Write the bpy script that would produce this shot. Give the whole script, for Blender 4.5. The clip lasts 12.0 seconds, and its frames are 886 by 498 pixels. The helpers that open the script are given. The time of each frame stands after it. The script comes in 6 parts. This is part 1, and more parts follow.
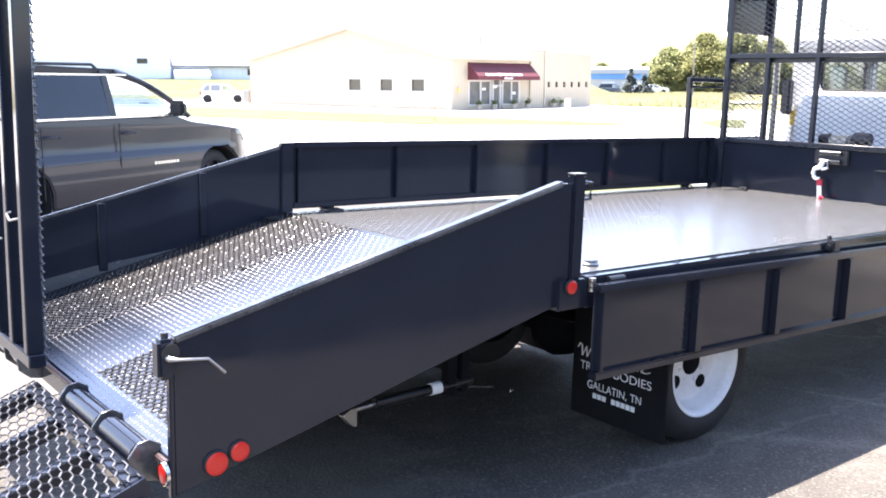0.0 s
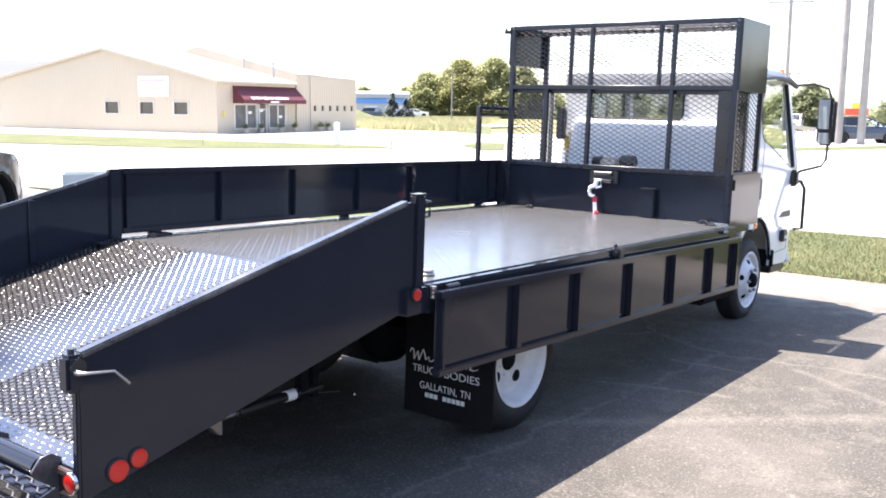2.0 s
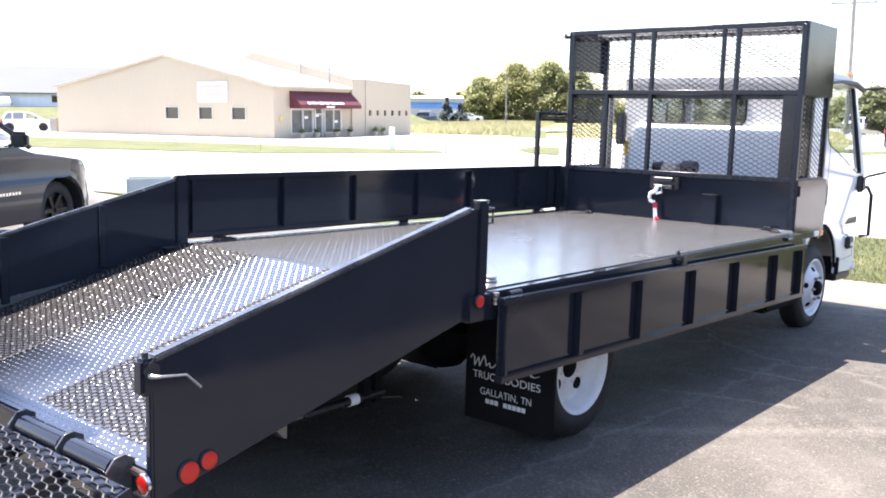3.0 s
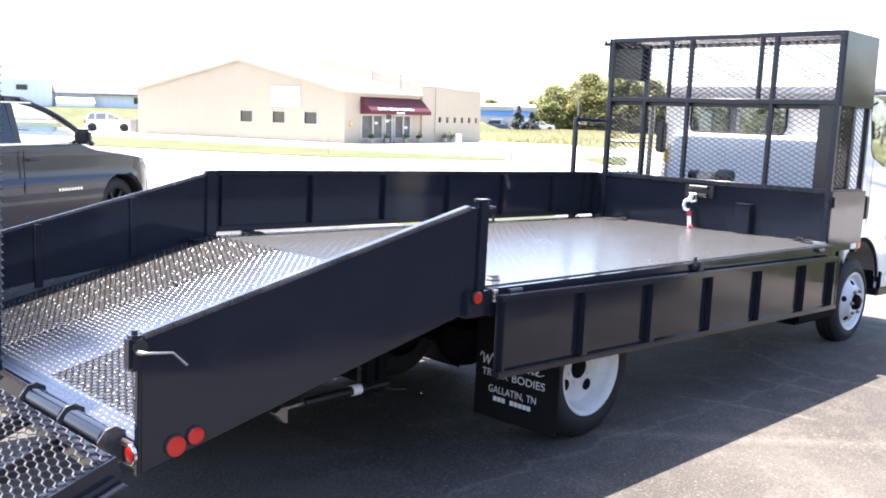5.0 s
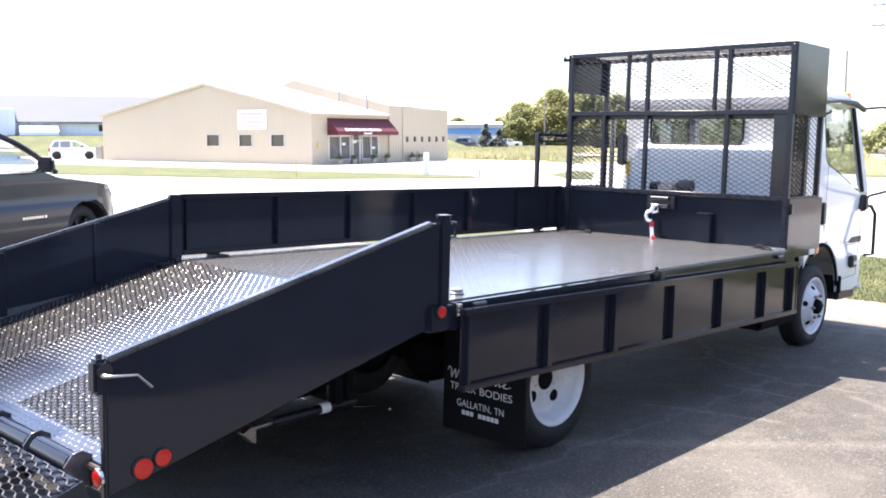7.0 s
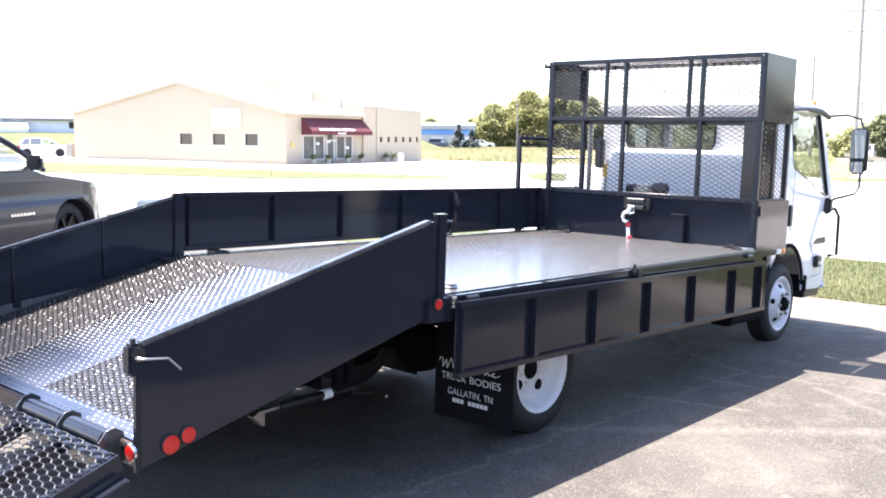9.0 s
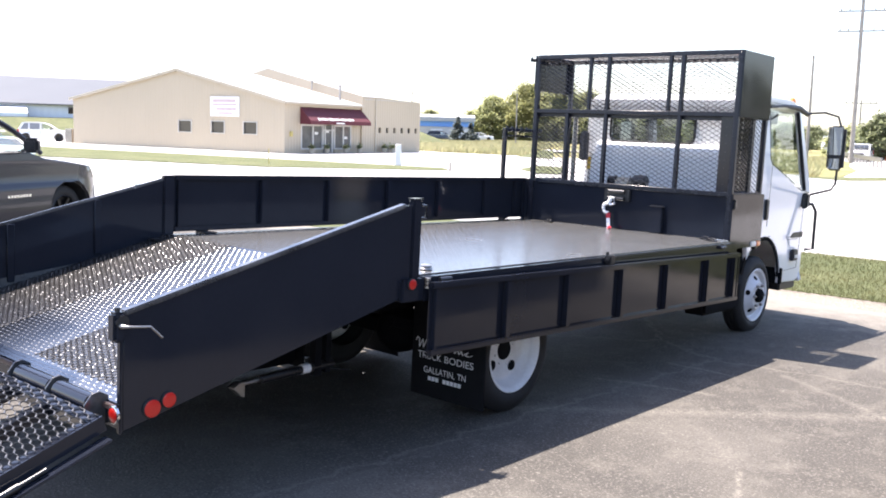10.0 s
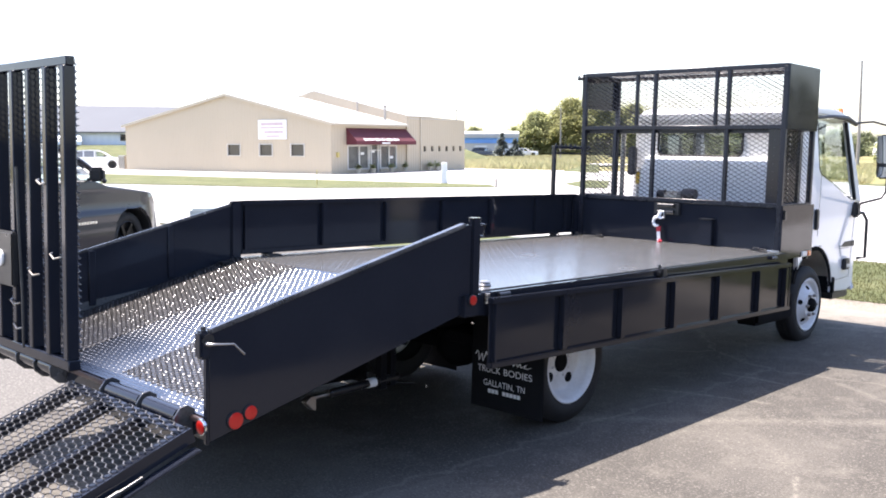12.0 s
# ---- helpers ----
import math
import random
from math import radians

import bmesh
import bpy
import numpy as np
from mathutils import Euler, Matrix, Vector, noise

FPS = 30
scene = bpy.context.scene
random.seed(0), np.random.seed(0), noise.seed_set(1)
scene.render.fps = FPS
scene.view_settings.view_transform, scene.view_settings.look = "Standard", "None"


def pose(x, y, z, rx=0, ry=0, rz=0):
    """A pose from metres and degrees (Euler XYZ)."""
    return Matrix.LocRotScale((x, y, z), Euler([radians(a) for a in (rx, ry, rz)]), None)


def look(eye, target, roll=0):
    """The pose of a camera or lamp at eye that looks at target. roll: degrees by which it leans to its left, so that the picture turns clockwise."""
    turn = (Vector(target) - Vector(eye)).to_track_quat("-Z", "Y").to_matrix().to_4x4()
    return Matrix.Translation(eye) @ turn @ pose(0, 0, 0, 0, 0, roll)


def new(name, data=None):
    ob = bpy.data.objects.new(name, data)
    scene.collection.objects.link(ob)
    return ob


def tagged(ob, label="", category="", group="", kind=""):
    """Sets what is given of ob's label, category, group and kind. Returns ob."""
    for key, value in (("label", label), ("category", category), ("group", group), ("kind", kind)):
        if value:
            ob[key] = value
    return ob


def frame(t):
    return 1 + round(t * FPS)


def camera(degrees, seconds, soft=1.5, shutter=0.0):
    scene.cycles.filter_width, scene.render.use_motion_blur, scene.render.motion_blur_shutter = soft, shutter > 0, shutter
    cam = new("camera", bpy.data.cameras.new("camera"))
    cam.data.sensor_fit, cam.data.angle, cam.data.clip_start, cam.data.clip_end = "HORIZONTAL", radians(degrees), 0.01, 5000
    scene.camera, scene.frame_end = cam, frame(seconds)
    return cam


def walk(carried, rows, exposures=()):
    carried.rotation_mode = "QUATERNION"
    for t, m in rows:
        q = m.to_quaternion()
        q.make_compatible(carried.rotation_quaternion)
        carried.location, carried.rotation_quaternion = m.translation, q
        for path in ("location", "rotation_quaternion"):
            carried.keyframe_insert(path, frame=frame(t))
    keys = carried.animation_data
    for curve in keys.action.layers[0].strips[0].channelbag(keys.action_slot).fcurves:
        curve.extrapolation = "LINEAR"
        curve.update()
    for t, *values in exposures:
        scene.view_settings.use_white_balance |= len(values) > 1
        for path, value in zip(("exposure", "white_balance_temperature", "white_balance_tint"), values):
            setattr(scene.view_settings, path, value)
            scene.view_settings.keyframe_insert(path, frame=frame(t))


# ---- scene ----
cam = camera(50.4, 12.0, soft=1.85)
PATH = [
    (0, (4.050, -2.834, 1.962), (2.504, -1.616, 1.610), 0.18),
    (0.5, (4.144, -2.994, 1.972), (2.860, -1.498, 1.634), 1.25),
    (1, (4.068, -3.151, 1.974), (2.844, -1.594, 1.698), -1.15),
    (1.5, (4.041, -3.353, 1.988), (2.840, -1.780, 1.704), -0.43),
    (2, (4.100, -3.427, 1.995), (2.898, -1.857, 1.694), 0.56),
    (2.5, (4.076, -3.448, 1.993), (2.822, -1.920, 1.688), 0.07),
    (2.7, (4.064, -3.463, 2.010), (2.787, -1.954, 1.708), 0.29),
    (4.3, (4.209, -3.417, 1.975), (2.892, -1.933, 1.726), 0.65),
    (4.5, (4.266, -3.385, 1.973), (2.891, -1.956, 1.713), 1.73),
    (5, (4.412, -3.328, 1.976), (3.011, -1.928, 1.697), 1.39),
    (5.5, (4.435, -3.316, 1.975), (3.075, -1.872, 1.721), 0.77),
    (6, (4.453, -3.311, 1.976), (3.116, -1.843, 1.732), 0.30),
    (6.5, (4.472, -3.322, 1.974), (3.126, -1.864, 1.725), -0.01),
    (7, (4.488, -3.343, 1.970), (3.127, -1.898, 1.731), -0.07),
    (8.8, (4.612, -3.678, 1.991), (3.299, -2.194, 1.721), -0.13),
    (9, (4.632, -3.698, 1.992), (3.315, -2.211, 1.754), 0.46),
    (9.5, (4.763, -3.745, 1.995), (3.442, -2.255, 1.818), 1.70),
    (10, (4.902, -3.799, 1.971), (3.590, -2.311, 1.717), 1.50),
    (10.5, (4.976, -3.835, 1.981), (3.652, -2.355, 1.740), 0.35),
    (11, (5.016, -3.885, 1.977), (3.670, -2.422, 1.758), 0.04),
    (11.5, (4.994, -3.910, 1.978), (3.613, -2.482, 1.750), 0.22),
    (12, (5.012, -4.033, 2.005), (3.625, -2.609, 1.785), -0.09),
]
walk(cam, [(t, look(eye, target, roll)) for t, eye, target, roll in PATH], exposures=[(0.0, 2.88, 6400, 19), (0.5, 2.88, 6400, 19), (1.0, 2.74, 6400, 19), (1.5, 2.55, 6400, 19), (2.0, 2.4, 6400, 19), (2.5, 2.4, 6400, 19), (4.5, 2.4, 6400, 19), (5.0, 2.55, 6400, 19), (5.5, 2.64, 6400, 19), (6.0, 2.5, 6400, 19), (7.0, 2.3, 6400, 19), (8.8, 2.62, 6400, 19), (9.0, 2.62, 6400, 19), (9.5, 2.15, 6400, 19), (10.0, 2.1, 6400, 19), (10.5, 2.39, 6400, 19), (11.0, 2.25, 6400, 19), (12.0, 2.05, 6400, 19)])

# ---- sky and sun ----
SUN_TO = Vector((1.11, 0.14, -2.73)).normalized()
world = bpy.data.worlds.new("sky")
scene.world = world
world.use_nodes = True
wn = world.node_tree.nodes
sky = wn.new("ShaderNodeTexSky")
sky.sky_type = 'NISHITA'
sky.sun_disc = False
sky.sun_elevation = math.asin(-SUN_TO.z)
sky.sun_rotation = math.atan2(-SUN_TO.x, -SUN_TO.y)
sky.air_density, sky.dust_density, sky.ozone_density = 1.0, 1.2, 0.8
world.node_tree.links.new(sky.outputs[0], wn["Background"].inputs[0])
wn["Background"].inputs[1].default_value = 0.107
sun = new("sun", bpy.data.lights.new("sun", 'SUN'))
sun.data.energy, sun.data.angle, sun.data.color = 4.0, radians(0.6), (1.0, 0.935, 0.82)
sun.matrix_world = look((0, 0, 30), Vector((0, 0, 30)) + SUN_TO)


# ---- materials ----
def material(name, color, rough=0.6, metal=0.0, second=None, scale=8.0, fine=60.0, bump=0.0, bump_dist=0.01, coat=0.0, rough_var=0.0, mix=0.6, ior=1.5, per_object=0.0):
    """Procedural paint: a base colour varied at two scales, with fine relief."""
    m = bpy.data.materials.new(name)
    m.use_nodes = True
    nt = m.node_tree
    b = nt.nodes["Principled BSDF"]
    b.inputs["Roughness"].default_value, b.inputs["Metallic"].default_value = rough, metal
    b.inputs["Coat Weight"].default_value = coat
    b.inputs["Coat Roughness"].default_value = 0.04
    b.inputs["IOR"].default_value = ior
    b.inputs["Base Color"].default_value = (*color, 1)
    co = nt.nodes.new("ShaderNodeTexCoord")
    big, small = nt.nodes.new("ShaderNodeTexNoise"), nt.nodes.new("ShaderNodeTexNoise")
    for n, s, d in ((big, scale, 5), (small, fine, 3)):
        n.inputs["Scale"].default_value, n.inputs["Detail"].default_value = s, d
        nt.links.new(co.outputs["Object"], n.inputs["Vector"])
    if second:
        add = nt.nodes.new("ShaderNodeMath")
        add.operation = 'MULTIPLY_ADD'
        nt.links.new(small.outputs[0], add.inputs[0])
        add.inputs[1].default_value = 0.5
        nt.links.new(big.outputs[0], add.inputs[2])
        ramp = nt.nodes.new("ShaderNodeMapRange")
        ramp.inputs[1].default_value, ramp.inputs[2].default_value = 0.55, 0.95
        ramp.inputs[4].default_value = mix
        nt.links.new(add.outputs[0], ramp.inputs[0])
        mx = nt.nodes.new("ShaderNodeMix")
        mx.data_type = 'RGBA'
        mx.inputs[6].default_value, mx.inputs[7].default_value = (*color, 1), (*second, 1)
        nt.links.new(ramp.outputs[0], mx.inputs[0])
        last = mx.outputs[2]
        if per_object:
            info, hsv = nt.nodes.new("ShaderNodeObjectInfo"), nt.nodes.new("ShaderNodeHueSaturation")
            mr = nt.nodes.new("ShaderNodeMapRange")
            mr.inputs[3].default_value, mr.inputs[4].default_value = 1 - per_object, 1 + per_object
            nt.links.new(info.outputs["Random"], mr.inputs[0])
            nt.links.new(mr.outputs[0], hsv.inputs["Value"])
            nt.links.new(last, hsv.inputs["Color"])
            last = hsv.outputs[0]
        nt.links.new(last, b.inputs["Base Color"])
    if rough_var:
        mr = nt.nodes.new("ShaderNodeMapRange")
        mr.inputs[1].default_value, mr.inputs[2].default_value = 0.3, 0.7
        mr.inputs[3].default_value, mr.inputs[4].default_value = max(0.02, rough - rough_var), rough + rough_var
        nt.links.new(big.outputs[0], mr.inputs[0])
        nt.links.new(mr.outputs[0], b.inputs["Roughness"])
    if bump:
        bp = nt.nodes.new("ShaderNodeBump")
        bp.inputs["Strength"].default_value, bp.inputs["Distance"].default_value = bump, bump_dist
        nt.links.new(small.outputs[0], bp.inputs["Height"])
        nt.links.new(bp.outputs[0], b.inputs["Normal"])
    return m


def gate_shade(m, color):
    """Tail floor metal: shade painted into the rear corner, with a soft ragged edge."""
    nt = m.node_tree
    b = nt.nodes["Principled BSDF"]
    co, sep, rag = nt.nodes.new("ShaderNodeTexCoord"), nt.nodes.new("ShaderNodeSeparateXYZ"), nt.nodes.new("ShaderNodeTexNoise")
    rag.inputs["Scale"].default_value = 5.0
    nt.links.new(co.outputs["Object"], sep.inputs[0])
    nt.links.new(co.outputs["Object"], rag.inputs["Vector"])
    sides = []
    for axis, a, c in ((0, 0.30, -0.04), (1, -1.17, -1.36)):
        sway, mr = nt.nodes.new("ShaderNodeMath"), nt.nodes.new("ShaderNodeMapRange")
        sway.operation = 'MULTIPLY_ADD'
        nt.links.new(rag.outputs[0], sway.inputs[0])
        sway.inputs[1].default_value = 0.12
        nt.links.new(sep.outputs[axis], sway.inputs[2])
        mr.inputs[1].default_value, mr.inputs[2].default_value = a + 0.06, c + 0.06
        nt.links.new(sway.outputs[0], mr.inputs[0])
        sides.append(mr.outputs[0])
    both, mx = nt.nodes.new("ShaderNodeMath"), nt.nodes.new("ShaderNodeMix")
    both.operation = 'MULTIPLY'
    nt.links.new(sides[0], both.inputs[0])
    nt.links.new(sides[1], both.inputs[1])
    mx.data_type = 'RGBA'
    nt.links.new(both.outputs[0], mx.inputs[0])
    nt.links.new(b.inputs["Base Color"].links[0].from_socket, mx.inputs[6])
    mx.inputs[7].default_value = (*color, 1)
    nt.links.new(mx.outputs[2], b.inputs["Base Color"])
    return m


def glass(name, color=(0.8, 0.85, 0.85), rough=0.0, tint=0.0):
    m = bpy.data.materials.new(name)
    m.use_nodes = True
    b = m.node_tree.nodes["Principled BSDF"]
    b.inputs["Base Color"].default_value = (*color, 1)
    b.inputs["Roughness"].default_value = rough
    b.inputs["Transmission Weight"].default_value = 1.0 - tint
    b.inputs["IOR"].default_value = 1.45
    return m


def lens_material(name, color, rough=0.12, coat=0.6):
    m = bpy.data.materials.new(name)
    m.use_nodes = True
    nt = m.node_tree
    b = nt.nodes["Principled BSDF"]
    b.inputs["Base Color"].default_value = (*color, 1)
    b.inputs["Roughness"].default_value = rough
    b.inputs["Coat Weight"].default_value = coat
    wave, co, bp = nt.nodes.new("ShaderNodeTexVoronoi"), nt.nodes.new("ShaderNodeTexCoord"), nt.nodes.new("ShaderNodeBump")
    wave.inputs["Scale"].default_value = 160
    bp.inputs["Strength"].default_value, bp.inputs["Distance"].default_value = 0.25, 0.002
    nt.links.new(co.outputs["Object"], wave.inputs["Vector"])
    nt.links.new(wave.outputs[0], bp.inputs["Height"])
    nt.links.new(bp.outputs[0], b.inputs["Normal"])
    return m


BLACK = material("gloss_black_paint", (0.0118, 0.0140, 0.0208), 0.10, second=(0.0155, 0.0180, 0.0255), scale=3.0, fine=40, bump=0.02, bump_dist=0.003, rough_var=0.05, ior=1.37)
# EDGE: paler metal mix; on the tail side tops it stands for sunlit sheen
EDGE = material("bright_glossy_black_edge", (0.05, 0.052, 0.056), 0.2, metal=0.5, second=(0.22, 0.22, 0.22), scale=6, fine=50, bump=0.03, bump_dist=0.001, rough_var=0.08, ior=1.9)
DECK = material("dusty_steel_deck_plate", (0.195, 0.196, 0.192), 0.25, metal=0.7, second=(0.165, 0.165, 0.158), scale=1.6, fine=25, bump=0.02, bump_dist=0.002, rough_var=0.03)
# TREAD, LUG and GRIP carry the raised gate's painted shade
TREAD = gate_shade(material("dark_steel_tread_plate", (0.155, 0.162, 0.175), 0.22, metal=0.9, second=(0.125, 0.13, 0.137), scale=2.2, fine=25, bump=0.03, bump_dist=0.002, rough_var=0.04), (0.045, 0.05, 0.062))
CAGEPAINT = material("semi_gloss_black_tube", (0.009, 0.011, 0.018), 0.3, second=(0.013, 0.015, 0.022), scale=4, fine=50, bump=0.03, bump_dist=0.002, rough_var=0.06, ior=1.37)
TREADPAINT = material("worn_grey_black_tread", (0.085, 0.086, 0.092), 0.35, second=(0.14, 0.138, 0.134), scale=8, fine=60, bump=0.1, bump_dist=0.002, rough_var=0.1)
LUG = gate_shade(material("worn_lug_steel", (0.25, 0.254, 0.262), 0.30, metal=0.93, second=(0.18, 0.18, 0.18), scale=14, fine=60, rough_var=0.06), (0.05, 0.056, 0.07))
GRIP = gate_shade(material("dark_worn_grip_steel", (0.024, 0.022, 0.021), 0.38, second=(0.012, 0.0115, 0.012), scale=30, fine=70, bump=0.05, bump_dist=0.001, rough_var=0.08, ior=1.38), (0.012, 0.013, 0.018))
SATIN = material("satin_black_steel", (0.010, 0.010, 0.012), 0.32, second=(0.02, 0.02, 0.02), scale=6, fine=80, bump=0.06, bump_dist=0.002, rough_var=0.1)
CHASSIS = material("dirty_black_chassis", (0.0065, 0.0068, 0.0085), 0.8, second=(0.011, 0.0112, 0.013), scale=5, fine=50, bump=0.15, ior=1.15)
RUBBER = material("tyre_rubber", (0.010, 0.010, 0.011), 0.75, second=(0.020, 0.0195, 0.0195), scale=9, fine=90, bump=0.2, bump_dist=0.003)
FLAP = material("mudflap_rubber", (0.0075, 0.0078, 0.0092), 0.7, second=(0.013, 0.013, 0.0145), scale=6, fine=60, bump=0.1, bump_dist=0.002, ior=1.2)
WHITE = material("white_cab_paint", (0.84, 0.845, 0.85), 0.12, second=(0.80, 0.805, 0.81), scale=2, fine=30, coat=0.5)
RIM = material("white_steel_wheel", (0.72, 0.73, 0.74), 0.35, second=(0.55, 0.55, 0.55), scale=8, fine=50, bump=0.05)
LETTER = material("white_print", (0.75, 0.75, 0.75), 0.6)
CHROME = material("bright_zinc", (0.75, 0.75, 0.76), 0.22, metal=1.0, second=(0.55, 0.55, 0.56), scale=30, fine=120, bump=0.1, bump_dist=0.001)
DULL = material("bare_steel", (0.42, 0.41, 0.39), 0.4, metal=1.0, second=(0.25, 0.2, 0.16), scale=20, fine=90, bump=0.2, bump_dist=0.001)
RED = lens_material("red_lens", (0.50, 0.010, 0.006), 0.28, 0.2)
AMBER = lens_material("amber_lens", (0.75, 0.16, 0.02))
CLEARL = lens_material("clear_lens", (0.7, 0.7, 0.68))
GLASS = glass("window_glass")
DARKGLASS = material("dark_tinted_glass", (0.012, 0.014, 0.016), 0.03, second=(0.02, 0.022, 0.025), scale=1, fine=4)
TINTGLASS = glass("grey_tinted_glass", (0.30, 0.33, 0.36))
MIRROR = material("mirror_glass", (0.5, 0.5, 0.48), 0.02, metal=1.0)
PLASTIC = material("black_plastic", (0.014, 0.014, 0.015), 0.45, second=(0.03, 0.03, 0.03), scale=20, fine=200, bump=0.1, bump_dist=0.001)
SEAT = material("grey_seat_cloth", (0.10, 0.10, 0.105), 0.9, second=(0.16, 0.16, 0.16), scale=20, fine=150, bump=0.2)
REDPAINT = material("red_strap", (0.42, 0.016, 0.03), 0.7, second=(0.28, 0.012, 0.022), scale=40, fine=200, bump=0.2)
WHITEPLASTIC = material("white_hook_paint", (0.80, 0.80, 0.80), 0.3, second=(0.7, 0.7, 0.7), scale=40, fine=100)
RUSTED = material("dark_rusty_steel", (0.055, 0.045, 0.042), 0.45, metal=0.3, second=(0.13, 0.06, 0.045), scale=9, fine=60, bump=0.15, bump_dist=0.002, rough_var=0.1)
YELLOW = material("yellow_sticker", (0.7, 0.45, 0.03), 0.5)


def ground_material(name, dark, light, stain, rough=0.9, scale=0.35, grit=140.0, bump=0.5, bump_dist=0.006, crack=0.0, edge=(0.45, 0.62), fleck=0.0, scuffs=(), drift=None):
    """Ground: broad patches, mid-size stains, grit and, where asked, cracks."""
    m = bpy.data.materials.new(name)
    m.use_nodes = True
    nt = m.node_tree
    b = nt.nodes["Principled BSDF"]
    b.inputs["Roughness"].default_value = rough
    b.inputs["Specular IOR Level"].default_value = 0.3
    co = nt.nodes.new("ShaderNodeTexCoord")

    def noise_node(s, d, r=0.55):
        n = nt.nodes.new("ShaderNodeTexNoise")
        n.inputs["Scale"].default_value, n.inputs["Detail"].default_value, n.inputs["Roughness"].default_value = s, d, r
        nt.links.new(co.outputs["Object"], n.inputs["Vector"])
        return n

    def span(src, a, c, lo=0.0, hi=1.0):
        r = nt.nodes.new("ShaderNodeMapRange")
        r.inputs[1].default_value, r.inputs[2].default_value = a, c
        r.inputs[3].default_value, r.inputs[4].default_value = lo, hi
        nt.links.new(src, r.inputs[0])
        return r.outputs[0]

    def blend(fac, a, c):
        mx = nt.nodes.new("ShaderNodeMix")
        mx.data_type = 'RGBA'
        for sock, v in ((mx.inputs[6], a), (mx.inputs[7], c)):
            if isinstance(v, tuple):
                sock.default_value = (*v, 1)
            else:
                nt.links.new(v, sock)
        nt.links.new(fac, mx.inputs[0])
        return mx.outputs[2]

    broad, mid, fine = noise_node(scale, 7), noise_node(scale * 9, 6, 0.65), noise_node(grit, 2)
    col = blend(span(broad.outputs[0], *edge), dark, light)
    col = blend(span(mid.outputs[0], 0.50, 0.80, 0, 0.45), col, stain)
    grey = blend(span(fine.outputs[0], 0.55, 0.72, 0, 0.8), col, tuple(min(1.0, c * 1.8) for c in light))
    grey = blend(span(fine.outputs[0], 0.44, 0.26, 0, 0.7), grey, tuple(c * 0.5 for c in dark))
    if fleck:
        stones = noise_node(fleck, 1, 0.4)
        grey = blend(span(stones.outputs[0], 0.68, 0.80, 0, 0.55), grey, tuple(min(0.6, c * 2.6) for c in light))
        stretch = nt.nodes.new("ShaderNodeMapping")
        stretch.inputs["Scale"].default_value = (1.6, 0.16, 1.0)
        stretch.inputs["Rotation"].default_value = (0, 0, 0.55)
        nt.links.new(co.outputs["Object"], stretch.inputs["Vector"])
        worn = noise_node(1.3, 5, 0.7)
        nt.links.new(stretch.outputs[0], worn.inputs["Vector"])
        grey = blend(span(worn.outputs[0], 0.54, 0.74, 0, 0.28), grey, stain)
    if crack:
        vor = nt.nodes.new("ShaderNodeTexVoronoi")
        vor.feature = 'DISTANCE_TO_EDGE'
        vor.inputs["Scale"].default_value = crack
        warp = nt.nodes.new("ShaderNodeMix")
        warp.data_type = 'VECTOR'
        warp.inputs[0].default_value = 0.25
        nt.links.new(co.outputs["Object"], warp.inputs[4])
        nt.links.new(mid.outputs["Color"], warp.inputs[5])
        nt.links.new(warp.outputs[1], vor.inputs["Vector"])
        grey = blend(span(vor.outputs["Distance"], 0.0045, 0.0, 0, 0.45), grey, stain)
    if scuffs:
        # pale rubbed seams and cracks: (start, end, width, strength), broken up by the grain
        wander = noise_node(5.0, 4, 0.7)
        shift = nt.nodes.new("ShaderNodeVectorMath")
        shift.operation = 'MULTIPLY_ADD'
        shift.inputs[1].default_value, shift.inputs[2].default_value = (0.16, 0.16, 0.0), (-0.08, -0.08, 0.0)
        nt.links.new(wander.outputs["Color"], shift.inputs[0])
        moved = nt.nodes.new("ShaderNodeVectorMath")
        nt.links.new(co.outputs["Object"], moved.inputs[0])
        nt.links.new(shift.outputs[0], moved.inputs[1])
        level = nt.nodes.new("ShaderNodeVectorMath")
        level.operation = 'MULTIPLY'
        level.inputs[1].default_value = (1, 1, 0)
        nt.links.new(moved.outputs[0], level.inputs[0])
        scrape = noise_node(34.0, 3, 0.7)
        for p0, p1, wide, much in scuffs:
            a, c = Vector((*p0, 0)), Vector((*p1, 0))
            rel, dot, bound, foot, off = [nt.nodes.new("ShaderNodeVectorMath") for _ in range(5)]
            rel.operation, dot.operation, bound.operation, foot.operation, off.operation = 'SUBTRACT', 'DOT_PRODUCT', 'SCALE', 'SUBTRACT', 'LENGTH'
            nt.links.new(level.outputs[0], rel.inputs[0])
            rel.inputs[1].default_value = a
            nt.links.new(rel.outputs[0], dot.inputs[0])
            dot.inputs[1].default_value = (c - a) / (c - a).length_squared
            clamp = nt.nodes.new("ShaderNodeClamp")
            nt.links.new(dot.outputs["Value"], clamp.inputs[0])
            bound.inputs[0].default_value = c - a
            nt.links.new(clamp.outputs[0], bound.inputs["Scale"])
            nt.links.new(rel.outputs[0], foot.inputs[0])
            nt.links.new(bound.outputs[0], foot.inputs[1])
            nt.links.new(foot.outputs[0], off.inputs[0])
            mask = nt.nodes.new("ShaderNodeMath")
            mask.operation = 'MULTIPLY'
            nt.links.new(span(off.outputs["Value"], 0.0, wide, much, 0), mask.inputs[0])
            nt.links.new(span(scrape.outputs[0], 0.34, 0.62), mask.inputs[1])
            grey = blend(mask.outputs[0], grey, tuple(min(0.5, v * 1.7) for v in stain))
